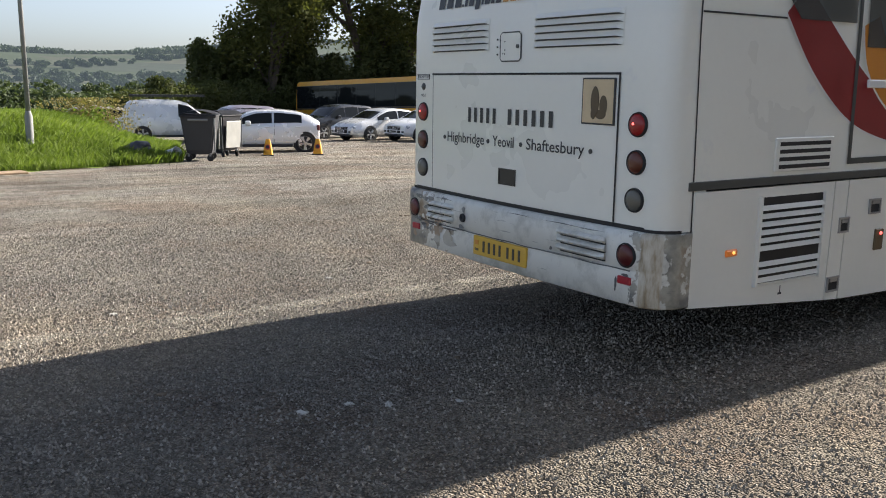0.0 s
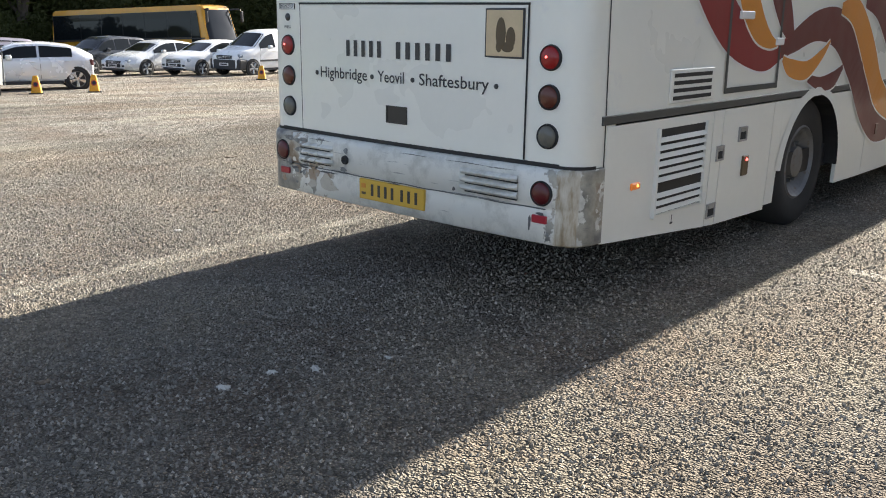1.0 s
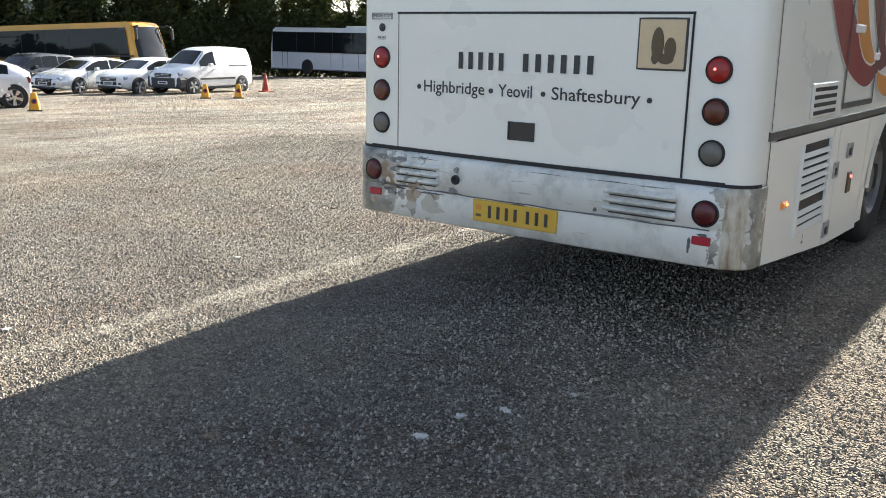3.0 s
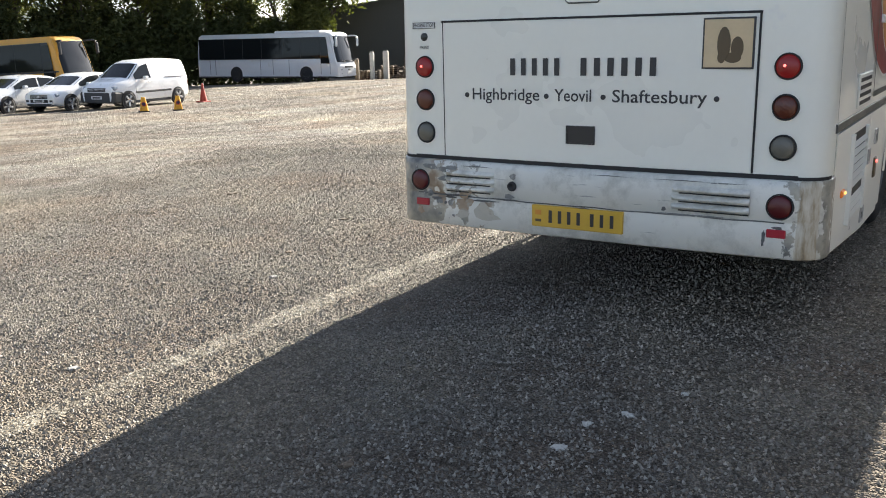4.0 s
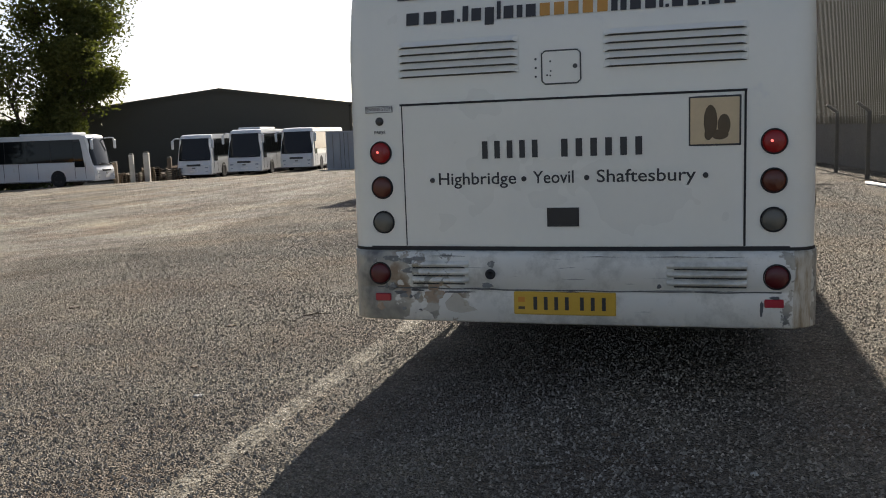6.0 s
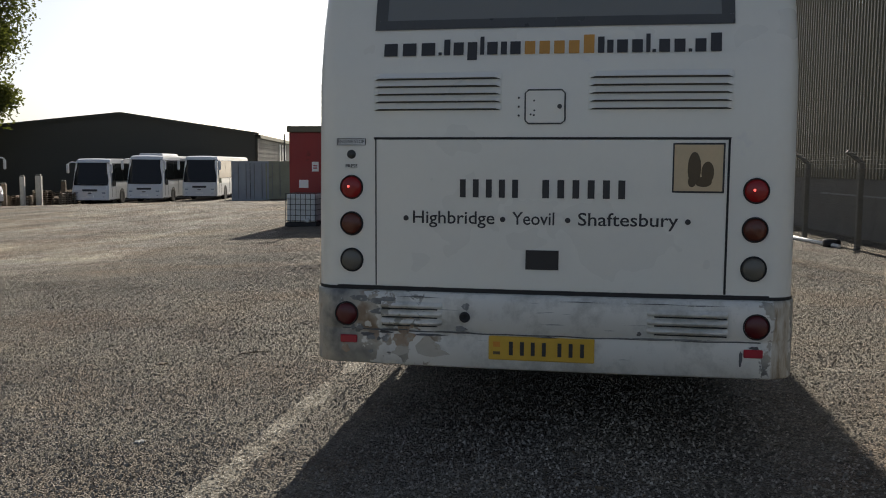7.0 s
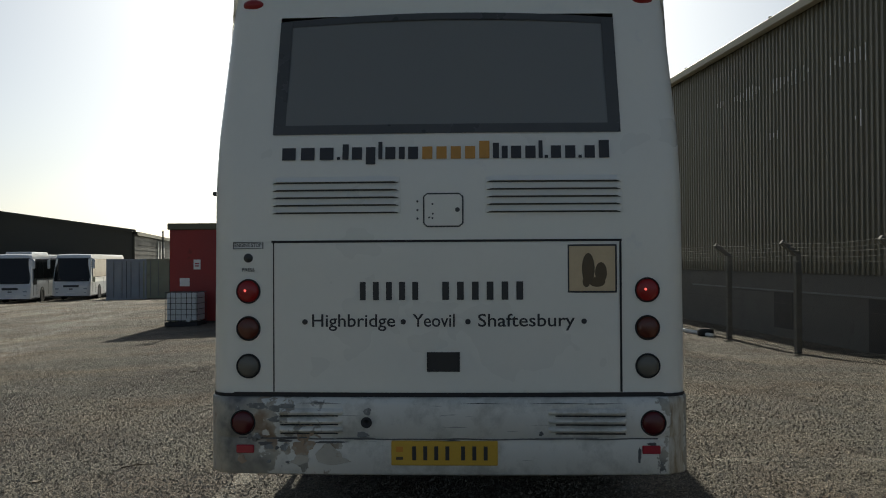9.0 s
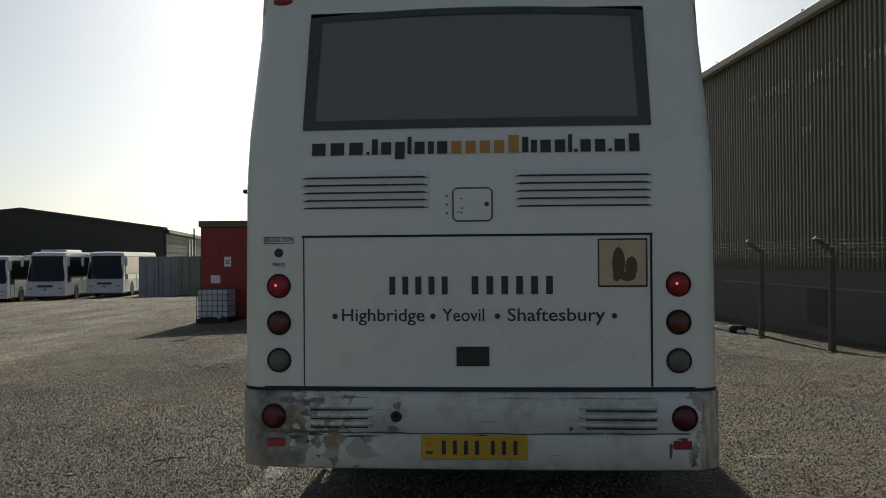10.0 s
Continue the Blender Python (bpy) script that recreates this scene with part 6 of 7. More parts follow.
def car_wheel(parent, x, y, r, s):
    m = Matrix.Translation((x, y, r)) @ pose(0, 0, 0, 90 if s < 0 else -90, 0, 0)
    wh = new("wheel")
    wh.parent = parent
    part("tyre", lathe(fresh(), [(r * 0.7, -0.16), (r * 0.97, -0.16), (r, -0.10), (r, -0.03), (r * 0.94, 0.0), (r * 0.74, 0.004), (r * 0.70, -0.02)], m, 28), M["tyre"], wh, smooth=True)
    bm = lathe(fresh(), [(r * 0.72, 0.0), (r * 0.66, 0.004), (r * 0.64, -0.05), (r * 0.1, -0.06), (0, -0.06)], m, 24)
    part("rim", bm, M["wheel_grey"], wh)
    for k in range(5):
        a = 2 * math.pi * k / 5 + 0.3
        for d in (-0.10, 0.10):
            p0 = m @ Vector((r * 0.12 * math.cos(a), r * 0.12 * math.sin(a), -0.005))
            p1 = m @ Vector((r * 0.68 * math.cos(a + d), r * 0.68 * math.sin(a + d), 0.0))
            part("spoke", rod(fresh(), p0, p1, 0.034, 0.030, 6), M["alloy"], wh)
    part("hub_cap", lathe(fresh(), [(r * 0.17, -0.03), (r * 0.16, 0.004), (0, 0.006)], m, 12), M["alloy"], wh)


def far_coach(name, label, m, paint, L=12.0, H=3.3, pod=True, yellow=False):
    """A parked coach seen from afar; x runs forward, the origin is under its front end's middle."""
    c = thing(name, label, "coach", m, "coaches parked across the yard")
    W, hw = 2.5, 1.25
    rake = 0.62
    prof = [(-L, 0.32), (-L, 1.2), (-L + 0.04, 2.2), (-L + 0.16, H - 0.16), (-L + 0.34, H), (-rake - 0.45, H), (-rake - 0.12, H - 0.07), (-rake, H - 0.22), (-0.12, 1.25), (-0.02, 1.0), (0.0, 0.32)]

    def wide(z):
        return hw - 0.085 * smoothstep(1.2, H, z) - 0.07 * smoothstep(H - 0.2, H, z)
    bm = fresh()
    n = len(prof)
    rings = []
    for y_in in (-1, -0.86, 0, 0.86, 1):
        ring = []
        for i, (x, z) in enumerate(prof):
            w = wide(z)
            sh = 0.09 if abs(y_in) == 1 else 0.0
            bow = 0.10 * (1 - y_in * y_in) if x > -1.2 and z < H - 0.1 else 0
            xx = x - sh if x > -1.5 else x + sh if x < -L + 1 else x
            zz = z + (0.03 * (1 - y_in ** 2) if z > H - 0.25 else 0)
            ring.append(bm.verts.new((xx + bow, y_in * w, zz)))
        rings.append(ring)
    for a, b in zip(rings, rings[1:]):
        for i in range(n):
            j = (i + 1) % n
            bm.faces.new((a[i], a[j], b[j], b[i]))
    bm.faces.new(rings[0][::-1])
    bm.faces.new(rings[-1])
    bmesh.ops.recalc_face_normals(bm, faces=bm.faces)
    part("body", bm, paint, c)

    def front_at(v):
        (x0, z0), (x1, z1) = prof[8], prof[7]
        return x0 + (x1 - x0) * v, z0 + (z1 - z0) * v
    bm = fresh()

    def screen_at(u, v):
        x, z = front_at(0.04 + 0.93 * v)
        t = 2 * u - 1
        return (x + 0.10 * (1 - (0.93 * t) ** 2) - 0.10 * max(0, abs(t) - 0.86) / 0.14 + 0.03, t * wide(z) * 0.955, z)
    sheet(bm, screen_at, steps(0, 1, 14), steps(0, 1, 5))
    ws = part("windscreen", bm, M["glass_screen"], c, smooth=True)
    for s in (-1, 1):
        part("wiper", rod(fresh(), (0.06, s * 0.15, 1.32), (-0.04, s * 0.85, 1.45), 0.015, seg=6), M["plastic"], ws)
    belt = 1.62
    edges = [-L + 0.25] + [(-L + 0.9) + (L - 2.4) * k / 6 for k in range(1, 7)]
    for s in (-1, 1):
        bm = fresh()
        sheet(bm, lambda u, v: (-L + 0.22 + (L - 1.05 - 0.22 * v) * u, s * (wide(belt - 0.03 + (H - 0.28 - belt) * v) + 0.008), belt - 0.03 + (H - 0.28 - belt) * v), [0, 0.5, 1], steps(0, 1, 4))
        part("window_band", bm, M["frit"], c)
        for a, b in zip(edges, edges[1:]):
            bm = fresh()
            sheet(bm, lambda u, v: (a + 0.02 + (b - a - 0.04) * u, s * (wide(belt + (H - 0.34 - belt) * v) + 0.014), belt + (H - 0.34 - belt) * v), [0, 1], steps(0, 1, 4))
            part("side_window", bm, M["glass_car"], c)
        bm = fresh()
        sheet(bm, lambda u, v: (-1.48 + (0.72 - 0.25 * v) * u, s * (wide(1.25 + (H - 1.7) * v) + 0.014), 1.25 + (H - 1.7) * v), [0, 1], steps(0, 1, 4))
        part("cab_window", bm, M["glass_car"], c)
        for x in (-2.75, -8.9):
            bm = lathe(fresh(), [(0, 0.0), (0.55, 0.0), (0.57, -0.05)], Matrix.Translation((x, s * (hw + 0.006), 0.52)) @ pose(0, 0, 0, 90 if s < 0 else -90, 0, 0), 24)
            part("wheel_arch", bm, M["black_gap"], c)
            wheel_at(c, x, s * (hw + 0.012), 0.49, 0.49, 0.28, s, (M["tyre"], M["wheel_grey"]))
        for x in (-1.5, -0.75, -5.6, -6.7, -10.8, -11.3, -4.2):
            part("panel_seam", box(fresh(), x, x + 0.025, s * (hw + 0.001) - 0.006, s * (hw + 0.001) + 0.006, 0.5, belt - 0.05), M["black_gap"], c)
        part("skirt_strip", box(fresh(), -L + 0.2, -0.3, s * hw - 0.01, s * hw + 0.006, 0.34, 0.37), M["plastic"], c)
        if yellow:
            part("waist_line", box(fresh(), -L + 0.2, -0.5, s * hw - 0.01, s * hw + 0.012, 1.50, 1.58), M["plastic"], c)
        # mirrors on curved arms
        bm = fresh()
        prev = None
        for k in range(6):
            t = k / 5
            p = Vector((-0.55 + 0.55 * math.sin(t * 2.2), s * (1.05 + 0.42 * t), H - 0.28 + 0.10 * math.sin(t * 3.0) - 0.15 * t))
            if prev:
                rod(bm, prev, p, 0.045, seg=8)
            prev = p
        mir = part("mirror_arm", bm, M["plastic"] if yellow else paint, c)
        part("mirror", box(fresh(), -0.10, 0.06, s * 1.47 - 0.09, s * 1.47 + 0.09, H - 1.0, H - 0.36, 0.05), M["plastic"] if yellow else paint, mir)
        part("headlamp", box(fresh(), -0.16, 0.03, s * 0.86 - 0.22, s * 0.86 + 0.22, 0.72, 0.90, 0.05), M["head_lens"], c)
        part("fog_lamp", box(fresh(), -0.16, 0.035, s * 0.9 - 0.1, s * 0.9 + 0.1, 0.50, 0.58, 0.02), M["head_lens"], c)
    part("grille", box(fresh(), -0.10, 0.115, -0.5, 0.5, 0.92, 1.06, 0.02), M["plastic"], c)
    part("badge", box(fresh(), 0.0, 0.125, -0.13, 0.13, 0.74, 0.84, 0.03), M["galvanised"], c)
    part("number_plate", box(fresh(), 0.05, 0.112, -0.26, 0.26, 0.50, 0.61), M["plate_white"], c)
    part("underside", box(fresh(), -L + 0.3, -0.3, -1.1, 1.1, 0.25, 0.5), M["black_gap"], c)
    if pod:
        part("roof_unit", box(fresh(), -5.6, -1.7, -0.85, 0.85, H - 0.02, H + 0.17, 0.08, 2), paint, c)
    return c


HATCH_TOP = ((-2.12, 0.76), (-2.08, 0.90), (-1.97, 1.03), (-1.66, 1.22), (-1.25, 1.35), (-0.6, 1.42), (0.1, 1.40), (0.42, 1.30), (1.08, 0.98), (1.7, 0.84), (2.05, 0.70), (2.12, 0.55))
HATCH_BELT = ((-2.12, 0.90), (-1.2, 0.98), (0.9, 0.92), (2.12, 0.62))
SALOON_TOP = ((-2.35, 0.96), (-1.95, 1.05), (-1.1, 1.36), (-0.4, 1.45), (0.25, 1.42), (0.55, 1.32), (1.25, 0.99), (1.9, 0.86), (2.25, 0.72), (2.35, 0.55))
SUV_TOP = ((-2.2, 1.05), (-2.1, 1.30), (-1.7, 1.58), (-0.5, 1.66), (0.2, 1.62), (0.5, 1.50), (1.05, 1.10), (1.8, 0.96), (2.1, 0.80), (2.2, 0.60))
SUV_BELT = ((-2.2, 1.02), (0.9, 1.02), (2.2, 0.72))
VAN_TOP = ((-2.19, 1.05), (-2.15, 1.50), (-2.02, 1.76), (-1.0, 1.83), (0.1, 1.80), (0.55, 1.68), (1.25, 1.14), (1.85, 0.98), (2.1, 0.82), (2.19, 0.60))
VAN_BELT = ((-2.19, 1.08), (1.0, 1.06), (2.19, 0.70))


def build_vehicles():
    car("hatchback_car", "silver three-door hatchback car with alloy wheels", on_ground(7.84, 23.98, 160), 3.9, 1.76, HATCH_TOP, HATCH_BELT, M["car_silver"], ((-1.35, -0.45), (-0.38, 0.78)), (0.42, 1.08), (-1.85, -1.42), (-1.45, 1.25), 0.33)
    car("saloon_car", "pale silver saloon car with dark front grille", on_ground(16.8, 31.55, 190), 4.7, 1.83, SALOON_TOP, HATCH_BELT, M["car_pale"], ((-1.15, -0.3), (-0.24, 0.95)), (0.55, 1.25), (-1.95, -1.1), (-1.40, 1.38), 0.33)
    car("hatchback_car", "white five-door hatchback car with dark grille", on_ground(17.83, 29.08, 189), 4.05, 1.75, HATCH_TOP, HATCH_BELT, M["car_white"], ((-1.25, -0.4), (-0.34, 0.78)), (0.42, 1.08), (-1.98, -1.45), (-1.25, 1.28), 0.32)
    car("panel_van", "small white panel van with dark plastic front bumper", on_ground(19.1, 27.15, 187), 4.26, 1.81, VAN_TOP, VAN_BELT, M["car_white"], ((0.12, 1.0),), (0.55, 1.25), (-2.17, -2.06), (-1.30, 1.42), 0.32, dark_bumper=True)
    car("estate_car", "dark blue-black estate car with silver roof rails", on_ground(16.4, 35.6, 190), 4.4, 1.84, SUV_TOP, SUV_BELT, M["car_black"], ((-1.8, -0.9), (-0.84, -0.05), (0.0, 0.85)), (0.5, 1.05), (-2.1, -1.75), (-1.3, 1.33), 0.35)
    car("hatchback_car", "black hatchback car behind the silver cars", on_ground(13.8, 38.0, 192), 4.24, 1.76, HATCH_TOP, HATCH_BELT, M["car_black"], ((-1.35, -0.45), (-0.38, 0.78)), (0.42, 1.08), (-1.85, -1.42), (-1.30, 1.33), 0.33)
    car("saloon_car", "grey violet saloon car behind the bins", on_ground(10.9, 33.6, 176), 4.7, 1.83, SALOON_TOP, HATCH_BELT, M["car_grey"], ((-1.15, -0.3), (-0.24, 0.95)), (0.55, 1.25), (-1.95, -1.1), (-1.40, 1.38), 0.33)
    car("estate_car", "dark grey car parked in front of the hedge", on_ground(11.9, 37.4, 180), 4.4, 1.84, SUV_TOP, SUV_BELT, M["car_grey"], ((-1.8, -0.9), (-0.84, -0.05), (0.0, 0.85)), (0.5, 1.05), (-2.1, -1.75), (-1.3, 1.33), 0.35)
    car("panel_van", "pale grey panel van with ladders on its roof rack", on_ground(8.5, 35.8, -14, 0.06), 5.2, 1.95, VAN_TOP, VAN_BELT, M["car_pale"], ((0.12, 1.0),), (0.55, 1.25), (-2.17, -2.06), (-1.40, 1.5), 0.33, rack=True)
    car("estate_car", "tan grey car half hidden by tall weeds", on_ground(5.2, 39.0, 172), 4.4, 1.84, SUV_TOP, SUV_BELT, M["car_tan"], ((-1.8, -0.9), (-0.84, -0.05), (0.0, 0.85)), (0.5, 1.05), (-2.1, -1.75), (-1.3, 1.33), 0.35)
    far_coach("coach", "yellow coach with a dark window band, parked before the trees", on_ground(26.6, 40.65, -76) @ Matrix.Rotation(radians(-2.2), 4, "Y"), M["coach_yellow"], 13.4, 3.4, False, True)
    far_coach("coach", "white touring coach with dark windows and roof unit", on_ground(46.36, 37.8, -82.6), M["coach_pale"], 12.5, 3.4)
    for k, (x, y, yw, h) in enumerate(((50.75, 33.75, 191, 3.15), (52.5, 30.7, 191, 3.3), (55.1, 27.8, 191, 3.2))):
        far_coach("coach", "white coach with dark windscreen parked in a row" if k != 1 else "taller white coach with roof unit parked in a row", on_ground(x, y, yw), M["coach_pale"], 12.0, h, k == 1)


build_vehicles()


# ---- trees, hedge, verge and distance ----
M["leaf_tree"] = foliage("leaf_tree", (0.055, 0.065, 0.022), (0.165, 0.17, 0.055), 0.4)
M["leaf_hedge"] = foliage("leaf_hedge", (0.045, 0.055, 0.022), (0.11, 0.125, 0.05), 0.35)
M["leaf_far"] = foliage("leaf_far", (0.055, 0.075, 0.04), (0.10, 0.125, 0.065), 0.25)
# farthest trees: darker leaf colour, shifted to blue to imitate haze
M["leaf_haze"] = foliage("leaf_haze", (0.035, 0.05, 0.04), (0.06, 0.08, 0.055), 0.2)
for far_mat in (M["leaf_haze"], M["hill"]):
    # haze on the distant hills, put into their materials as a weak bluish glow
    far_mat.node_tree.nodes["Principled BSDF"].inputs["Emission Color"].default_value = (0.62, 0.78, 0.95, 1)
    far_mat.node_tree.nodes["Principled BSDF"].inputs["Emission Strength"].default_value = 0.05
M["grass"] = foliage("grass", (0.07, 0.115, 0.02), (0.22, 0.28, 0.065), 0.4)
M["weeds"] = foliage("weeds", (0.16, 0.13, 0.06), (0.30, 0.26, 0.12), 0.3)
M["turf"] = surface("turf", (0.12, 0.17, 0.035), 0.95, vary=0.35, scale=1.2, fine=20, bump=0.3, spec=0.1)


def leaf_mesh(name, spots, size, mat, rnd, parent=None, kind=""):
    """Many small folded leaves at given spots."""
    vs, fs = [], []
    for c in spots:
        s = size * rnd.uniform(0.6, 1.4)
        a = Vector((rnd.gauss(0, 1), rnd.gauss(0, 1), rnd.gauss(0, 0.7))).normalized()
        b = a.cross(Vector((rnd.gauss(0, 1), rnd.gauss(0, 1), rnd.gauss(0, 1)))).normalized()
        k = len(vs)
        n = a.cross(b) * s * 0.18
        vs += [c - a * s * 0.5, c + b * s * 0.28 + n, c + a * s * 0.5, c - b * s * 0.28 + n]
        fs += [(k, k + 1, k + 2), (k, k + 2, k + 3)]
    me = bpy.data.meshes.new(name)
    me.from_pydata([tuple(v) for v in vs], [], fs)
    me.materials.append(mat)
    ob = new(name, me)
    if parent:
        ob.parent = parent
    return tagged(ob, kind=kind) if kind else ob


def tree(x, y, h, spread, seed, leaves=19000, size=0.33):
    rnd = random.Random(seed)
    t = thing("tree", "tall broad-leaved tree with dense dark green crown", "tree", on_ground(x, y, 0, -0.15), "trees behind the coaches")
    bm = fresh()
    tips = []

    def limb(p, d, length, r, depth):
        n = 4
        q = p.copy()
        for i in range(n):
            d = (d + Vector((rnd.uniform(-1, 1), rnd.uniform(-1, 1), rnd.uniform(-0.3, 0.6))) * 0.16).normalized()
            e = q + d * length / n
            rod(bm, q, e, r * (1 - 0.16 * i), r * (1 - 0.16 * (i + 1)), 7 if depth < 2 else 5, False)
            if depth < 3 and i >= (0 if depth == 0 else 1):
                for k in range(2 if depth < 2 else 1):
                    a = rnd.uniform(0, 6.283)
                    out = Vector((math.cos(a), math.sin(a), rnd.uniform(0.25, 0.9))).normalized()
                    nd = (d * 0.45 + out * 0.8).normalized()
                    limb(e, nd, length * rnd.uniform(0.42, 0.62) if depth else spread * rnd.uniform(0.55, 0.95), r * 0.45, depth + 1)
            q = e
        if depth >= 1:
            tips.append((q, depth))
    limb(Vector((0, 0, 0)), Vector((rnd.uniform(-.05, .05), rnd.uniform(-.05, .05), 1)).normalized(), h * 0.78, 0.02 * h + 0.05, 0)
    part("trunk", bm, M["bark"], t)
    spots = []
    for k in range(leaves):
        c, dep = tips[rnd.randrange(len(tips))]
        rr = spread * (0.15 if dep > 2 else 0.25)
        v = Vector((rnd.gauss(0, 1), rnd.gauss(0, 1), rnd.gauss(0, 0.8)))
        spots.append(c + v * rr * min(1, 1.7 / max(0.01, v.length)))
    spots = [p for p in spots if p.z > h * 0.10]
    part_ob = leaf_mesh("crown", spots, size, M["leaf_tree"], rnd, t)
    return t


def thicket(name, label, x0, y0, x1, y1, h, depth, n, size, mat, seed):
    rnd = random.Random(seed)
    spots = []
    for k in range(n):
        u = rnd.random()
        x, y = x0 + (x1 - x0) * u, y0 + (y1 - y0) * u
        top = h * (0.75 + 0.25 * math.sin(u * 17 + seed) * math.sin(u * 41))
        z = top * rnd.random() ** 0.7
        w = depth * math.sqrt(max(0.05, 1 - (z / h) ** 3))
        a = rnd.uniform(-1, 1)
        nx, ny = -(y1 - y0), x1 - x0
        l = math.hypot(nx, ny)
        p = Vector((x + nx / l * a * w + rnd.gauss(0, 0.2), y + ny / l * a * w + rnd.gauss(0, 0.2), 0))
        p.z = ground_z(p.x, p.y) + z
        spots.append(p)
    ob = leaf_mesh(name, spots, size, mat, rnd, None, "stuff")
    tagged(ob, label, "hedge")


def build_green():
    for k, (x, y, h, s) in enumerate(((21.5, 56.5, 17, 5.0), (24, 60, 19, 5.6), (30.5, 57, 20, 5.8), (35, 62, 19, 5.5), (38.5, 55, 20, 5.6), (44.5, 58.0, 18, 5.4), (49.0, 54.2, 18, 5.4), (52.6, 49.3, 17, 5.6), (55.2, 47.4, 13.5, 3.2))):
        tree(x, y, h, s, 20 + k)
    thicket("hedge", "dark tangled undergrowth below the trees", 17, 60, 40, 55.0, 7.4, 2.2, 42000, 0.36, M["leaf_hedge"], 2)
    thicket("hedge", "dark tangled undergrowth below the trees", 38, 57, 56.5, 48.0, 7.2, 2.0, 40000, 0.36, M["leaf_hedge"], 3)
    thicket("hedge", "clipped dark hedge behind the parked cars", 9.5, 49.0, 23, 57.5, 3.6, 1.5, 24000, 0.28, M["leaf_hedge"], 5)
    thicket("hedge", "low dark hedge at the yard's edge", -14, 47, 9, 50, 1.7, 1.2, 14000, 0.25, M["leaf_hedge"], 6)
    thicket("hedge", "far hedge line beyond the yard", -120, 150, 120, 170, 5, 4, 9000, 1.3, M["leaf_far"], 7)
    # verge: a low mound of rough grass
    rnd = random.Random(12)

    def inside(x, y):
        edge = 17.4 + 0.35 * (x + 0.7) if x > -0.7 else 17.4 + 0.12 * (x + 0.7)
        right = 3.7 + 0.29 * (y - 19)
        return y > edge and y < 33 and x < right and x > -16

    def mound(x, y):
        edge = 17.4 + 0.35 * (x + 0.7) if x > -0.7 else 17.4 + 0.12 * (x + 0.7)
        d = min(y - edge, 3.7 + 0.29 * (y - 19) - x)
        return ground_z(x, y) + 1.2 * smoothstep(0, 5, d) + 0.03 + 0.12 * noise.noise((x * 0.4, y * 0.4, 0)) * smoothstep(0, 3, d)
    bm = fresh()
    g = {}
    step = 0.5
    for i in range(-34, 16):
        for j in range(32, 74):
            x, y = i * step, j * step
            if inside(x, y) or inside(x + 0.3, y + 0.4):
                g[i, j] = bm.verts.new((x, y, mound(x, y) if inside(x, y) else ground_z(x, y) - 0.02))
    for (i, j) in list(g):
        if all(q in g for q in ((i + 1, j), (i + 1, j + 1), (i, j + 1))):
            bm.faces.new((g[i, j], g[i + 1, j], g[i + 1, j + 1], g[i, j + 1])).smooth = True
    tagged(link_mesh("grass_verge", bm, M["turf"]), "rough green grass mound at the yard's edge", "verge", kind="structure")
    vs, fs = [], []
    count = 0
    while count < 120000:
        x, y = rnd.uniform(-9, 7.6), 16 + 16 * rnd.random() ** 1.5
        if not inside(x, y):
            continue
        count += 1
        z = mound(x, y) - 0.02
        a = rnd.uniform(0, 6.283)
        hgt = rnd.uniform(0.06, 0.25) * (1 + 0.8 * max(0, noise.noise((x * 0.7, y * 0.7, 3))))
        w = 0.008
        lean = Vector((rnd.gauss(0, 0.35), rnd.gauss(0, 0.35), 1)) * hgt
        k = len(vs)
        vs += [(x - w * math.cos(a), y - w * math.sin(a), z), (x + w * math.cos(a), y + w * math.sin(a), z), (x + lean.x * 0.5 + w * 0.6 * math.cos(a), y + lean.y * 0.5 + w * 0.6 * math.sin(a), z + lean.z * 0.6), (x + lean.x * 1.2, y + lean.y * 1.2, z + lean.z)]
        fs += [(k, k + 1, k + 2), (k, k + 2, k + 3)]
    me = bpy.data.meshes.new("grass")
    me.from_pydata(vs, [], fs)
    me.materials.append(M["grass"])
    tagged(new("grass", me), "long bright green grass blades", "grass", kind="stuff")
    spots = []
    for k in range(3000):
        x, y = rnd.gauss(3.9, 0.8), rnd.gauss(31.5, 0.7)
        spots.append(Vector((x, y, ground_z(x, y) + 0.6 + rnd.random() ** 1.3 * 1.3)))
    tagged(leaf_mesh("weeds", spots, 0.11, M["weeds"], rnd, None, "stuff"), "dry brown seeding weeds", "weeds")
    spots = []
    for k in range(26000):
        x, y = rnd.uniform(-9, 4.2), rnd.gauss(31.0, 1.4)
        spots.append(Vector((x, y, ground_z(x, y) + 0.5 + rnd.random() ** 1.5 * 1.1 * (0.6 + 0.6 * noise.noise((x * 0.6, y * 0.6, 1))))))
    tagged(leaf_mesh("weeds", spots, 0.13, M["grass"], rnd, None, "stuff"), "tall green weeds on the mound", "weeds")
    bucket = thing("bucket", "pale plastic bucket lying in the grass", "bucket", pose(3.6, 19.6, mound(3.6, 19.6) + 0.16, 80, 0, 30))
    part("tub", lathe(fresh(), [(0, -0.15), (0.13, -0.15), (0.17, 0.17), (0.185, 0.17), (0.18, 0.19), (0.155, 0.17), (0.12, -0.13), (0, -0.13)], Matrix.Identity(4), 20), M["tank_white"], bucket, smooth=True)
    crate = thing("rubbish_sack", "dark rubbish sack lying in the grass", "sack", pose(2.85, 20.0, mound(2.85, 20.0)))
    bm = fresh()
    bmesh.ops.create_icosphere(bm, subdivisions=3, radius=0.38)
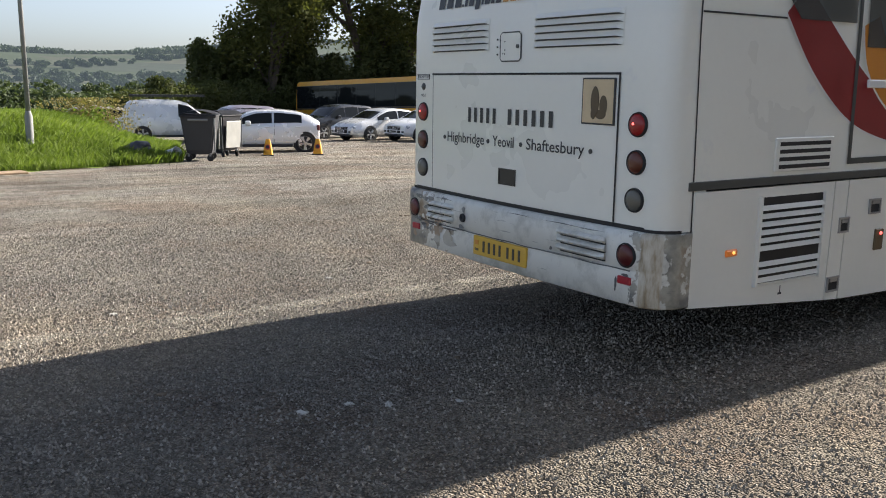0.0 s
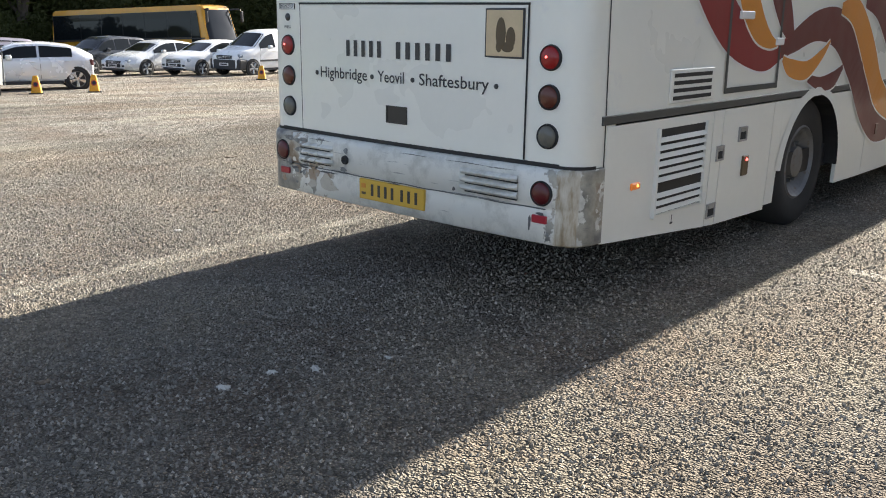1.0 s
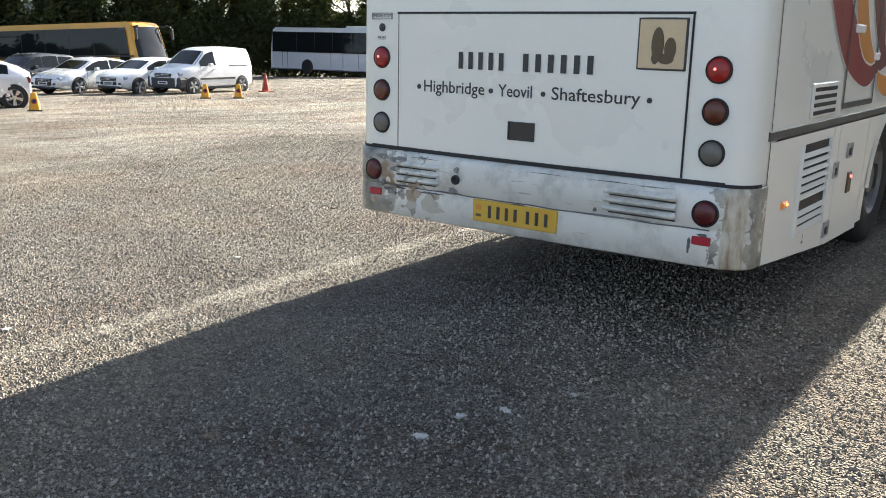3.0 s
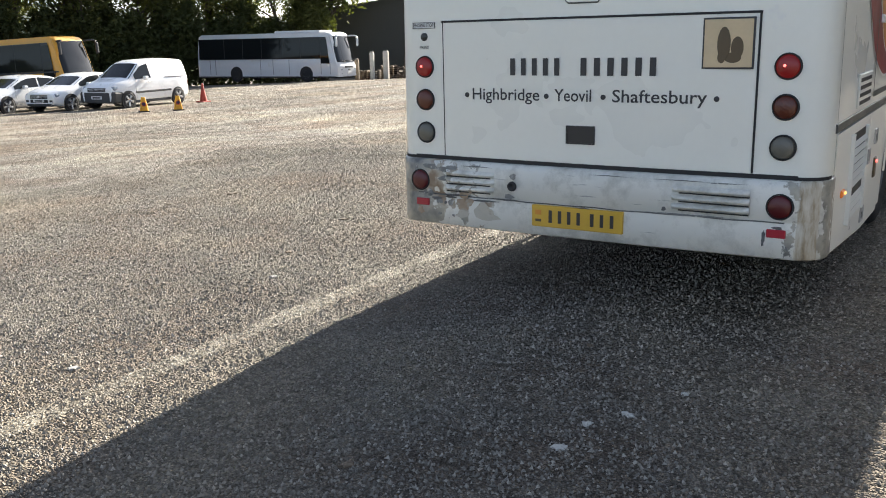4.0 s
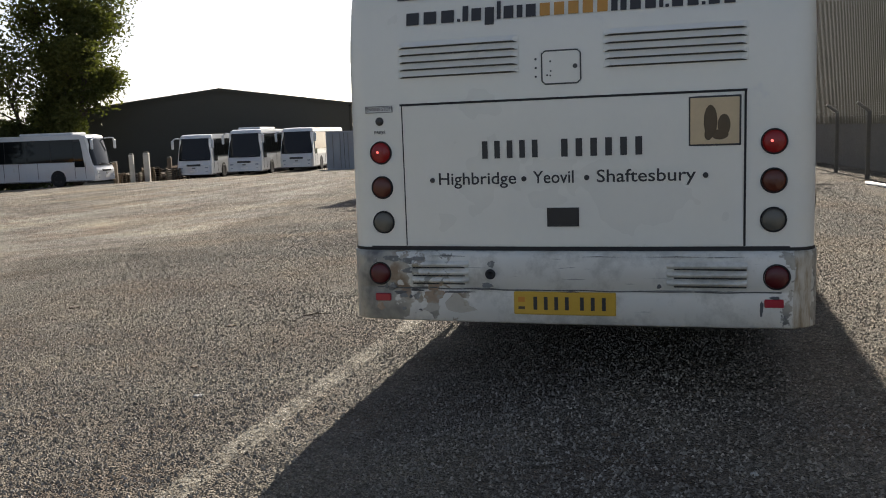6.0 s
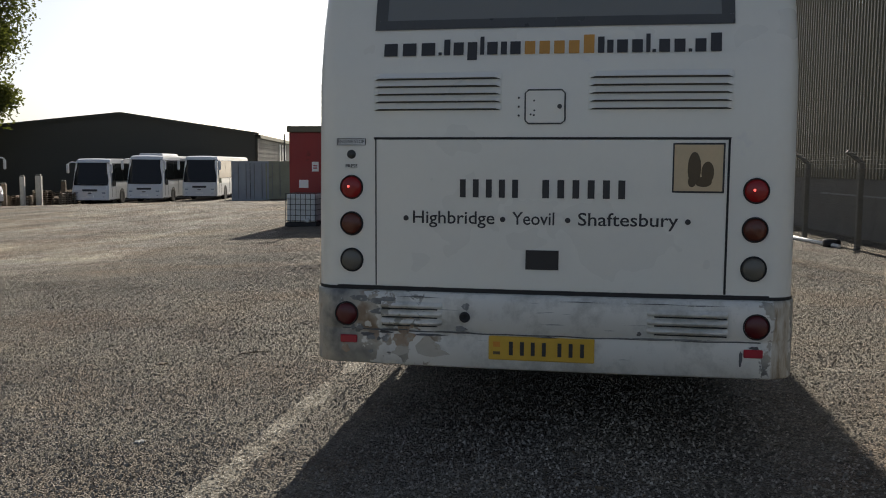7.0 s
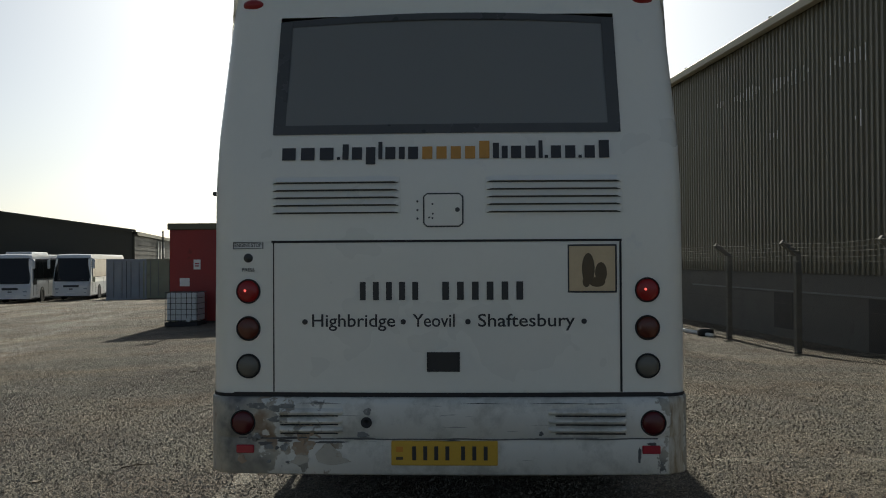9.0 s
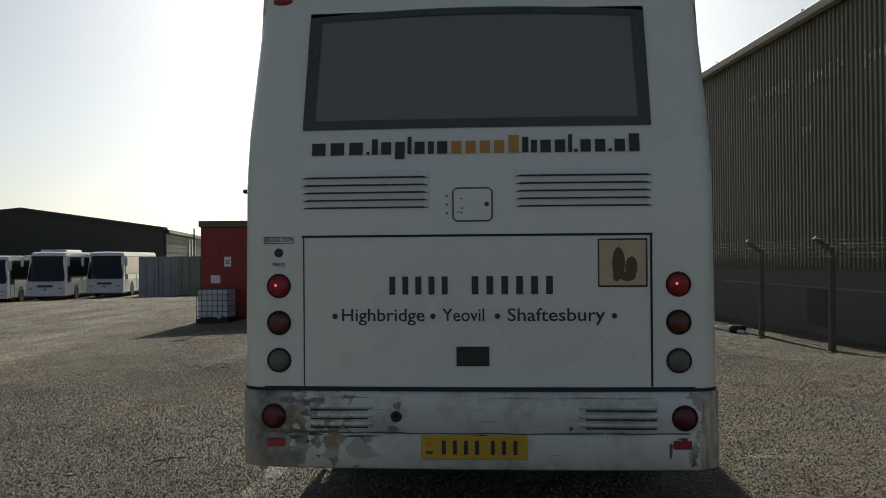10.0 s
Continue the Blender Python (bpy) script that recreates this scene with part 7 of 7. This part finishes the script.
    for v in bm.verts:
        v.co *= 1 + 0.22 * noise.noise(v.co * 4)
        v.co.z = max(-0.1, v.co.z * 0.75) + 0.1
    part("sack", bm, M["bin_black"], crate)
    board = thing("board", "flat pale board lying at the verge's edge", "board", on_ground(-1.3, 16.9, 10))
    part("plank", box(fresh(), -0.9, 0.9, -0.25, 0.25, 0.0, 0.05, 0.01), M["timber"], board)
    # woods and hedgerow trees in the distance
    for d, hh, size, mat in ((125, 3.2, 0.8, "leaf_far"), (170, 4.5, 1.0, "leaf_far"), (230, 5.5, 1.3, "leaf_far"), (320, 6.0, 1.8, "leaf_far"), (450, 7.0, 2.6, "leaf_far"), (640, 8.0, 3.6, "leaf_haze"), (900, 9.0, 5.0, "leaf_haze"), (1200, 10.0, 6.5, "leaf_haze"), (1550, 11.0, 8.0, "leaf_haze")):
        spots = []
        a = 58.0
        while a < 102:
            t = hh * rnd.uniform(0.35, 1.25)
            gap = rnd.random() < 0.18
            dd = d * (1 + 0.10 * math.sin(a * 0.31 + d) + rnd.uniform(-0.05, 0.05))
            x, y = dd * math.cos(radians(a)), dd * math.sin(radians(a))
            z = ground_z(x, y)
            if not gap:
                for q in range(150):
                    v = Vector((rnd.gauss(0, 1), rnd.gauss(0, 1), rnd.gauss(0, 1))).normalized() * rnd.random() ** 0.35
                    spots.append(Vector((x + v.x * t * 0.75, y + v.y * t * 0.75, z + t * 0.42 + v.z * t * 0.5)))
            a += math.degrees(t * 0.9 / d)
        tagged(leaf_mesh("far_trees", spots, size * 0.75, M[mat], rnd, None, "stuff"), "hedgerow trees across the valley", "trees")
    spots = []
    for k in range(26000):
        a = radians(rnd.uniform(55, 105))
        band = rnd.random()
        d = 2050 + 700 * band
        if math.sin(a * 31) + math.sin(a * 13 + 2) < 0.2 and band < 0.75:
            continue
        x, y = d * math.cos(a), d * math.sin(a)
        spots.append(Vector((x, y, ground_z(x, y) + rnd.uniform(-2, 8))))
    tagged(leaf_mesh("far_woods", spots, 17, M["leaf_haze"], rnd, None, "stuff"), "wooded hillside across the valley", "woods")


build_green()
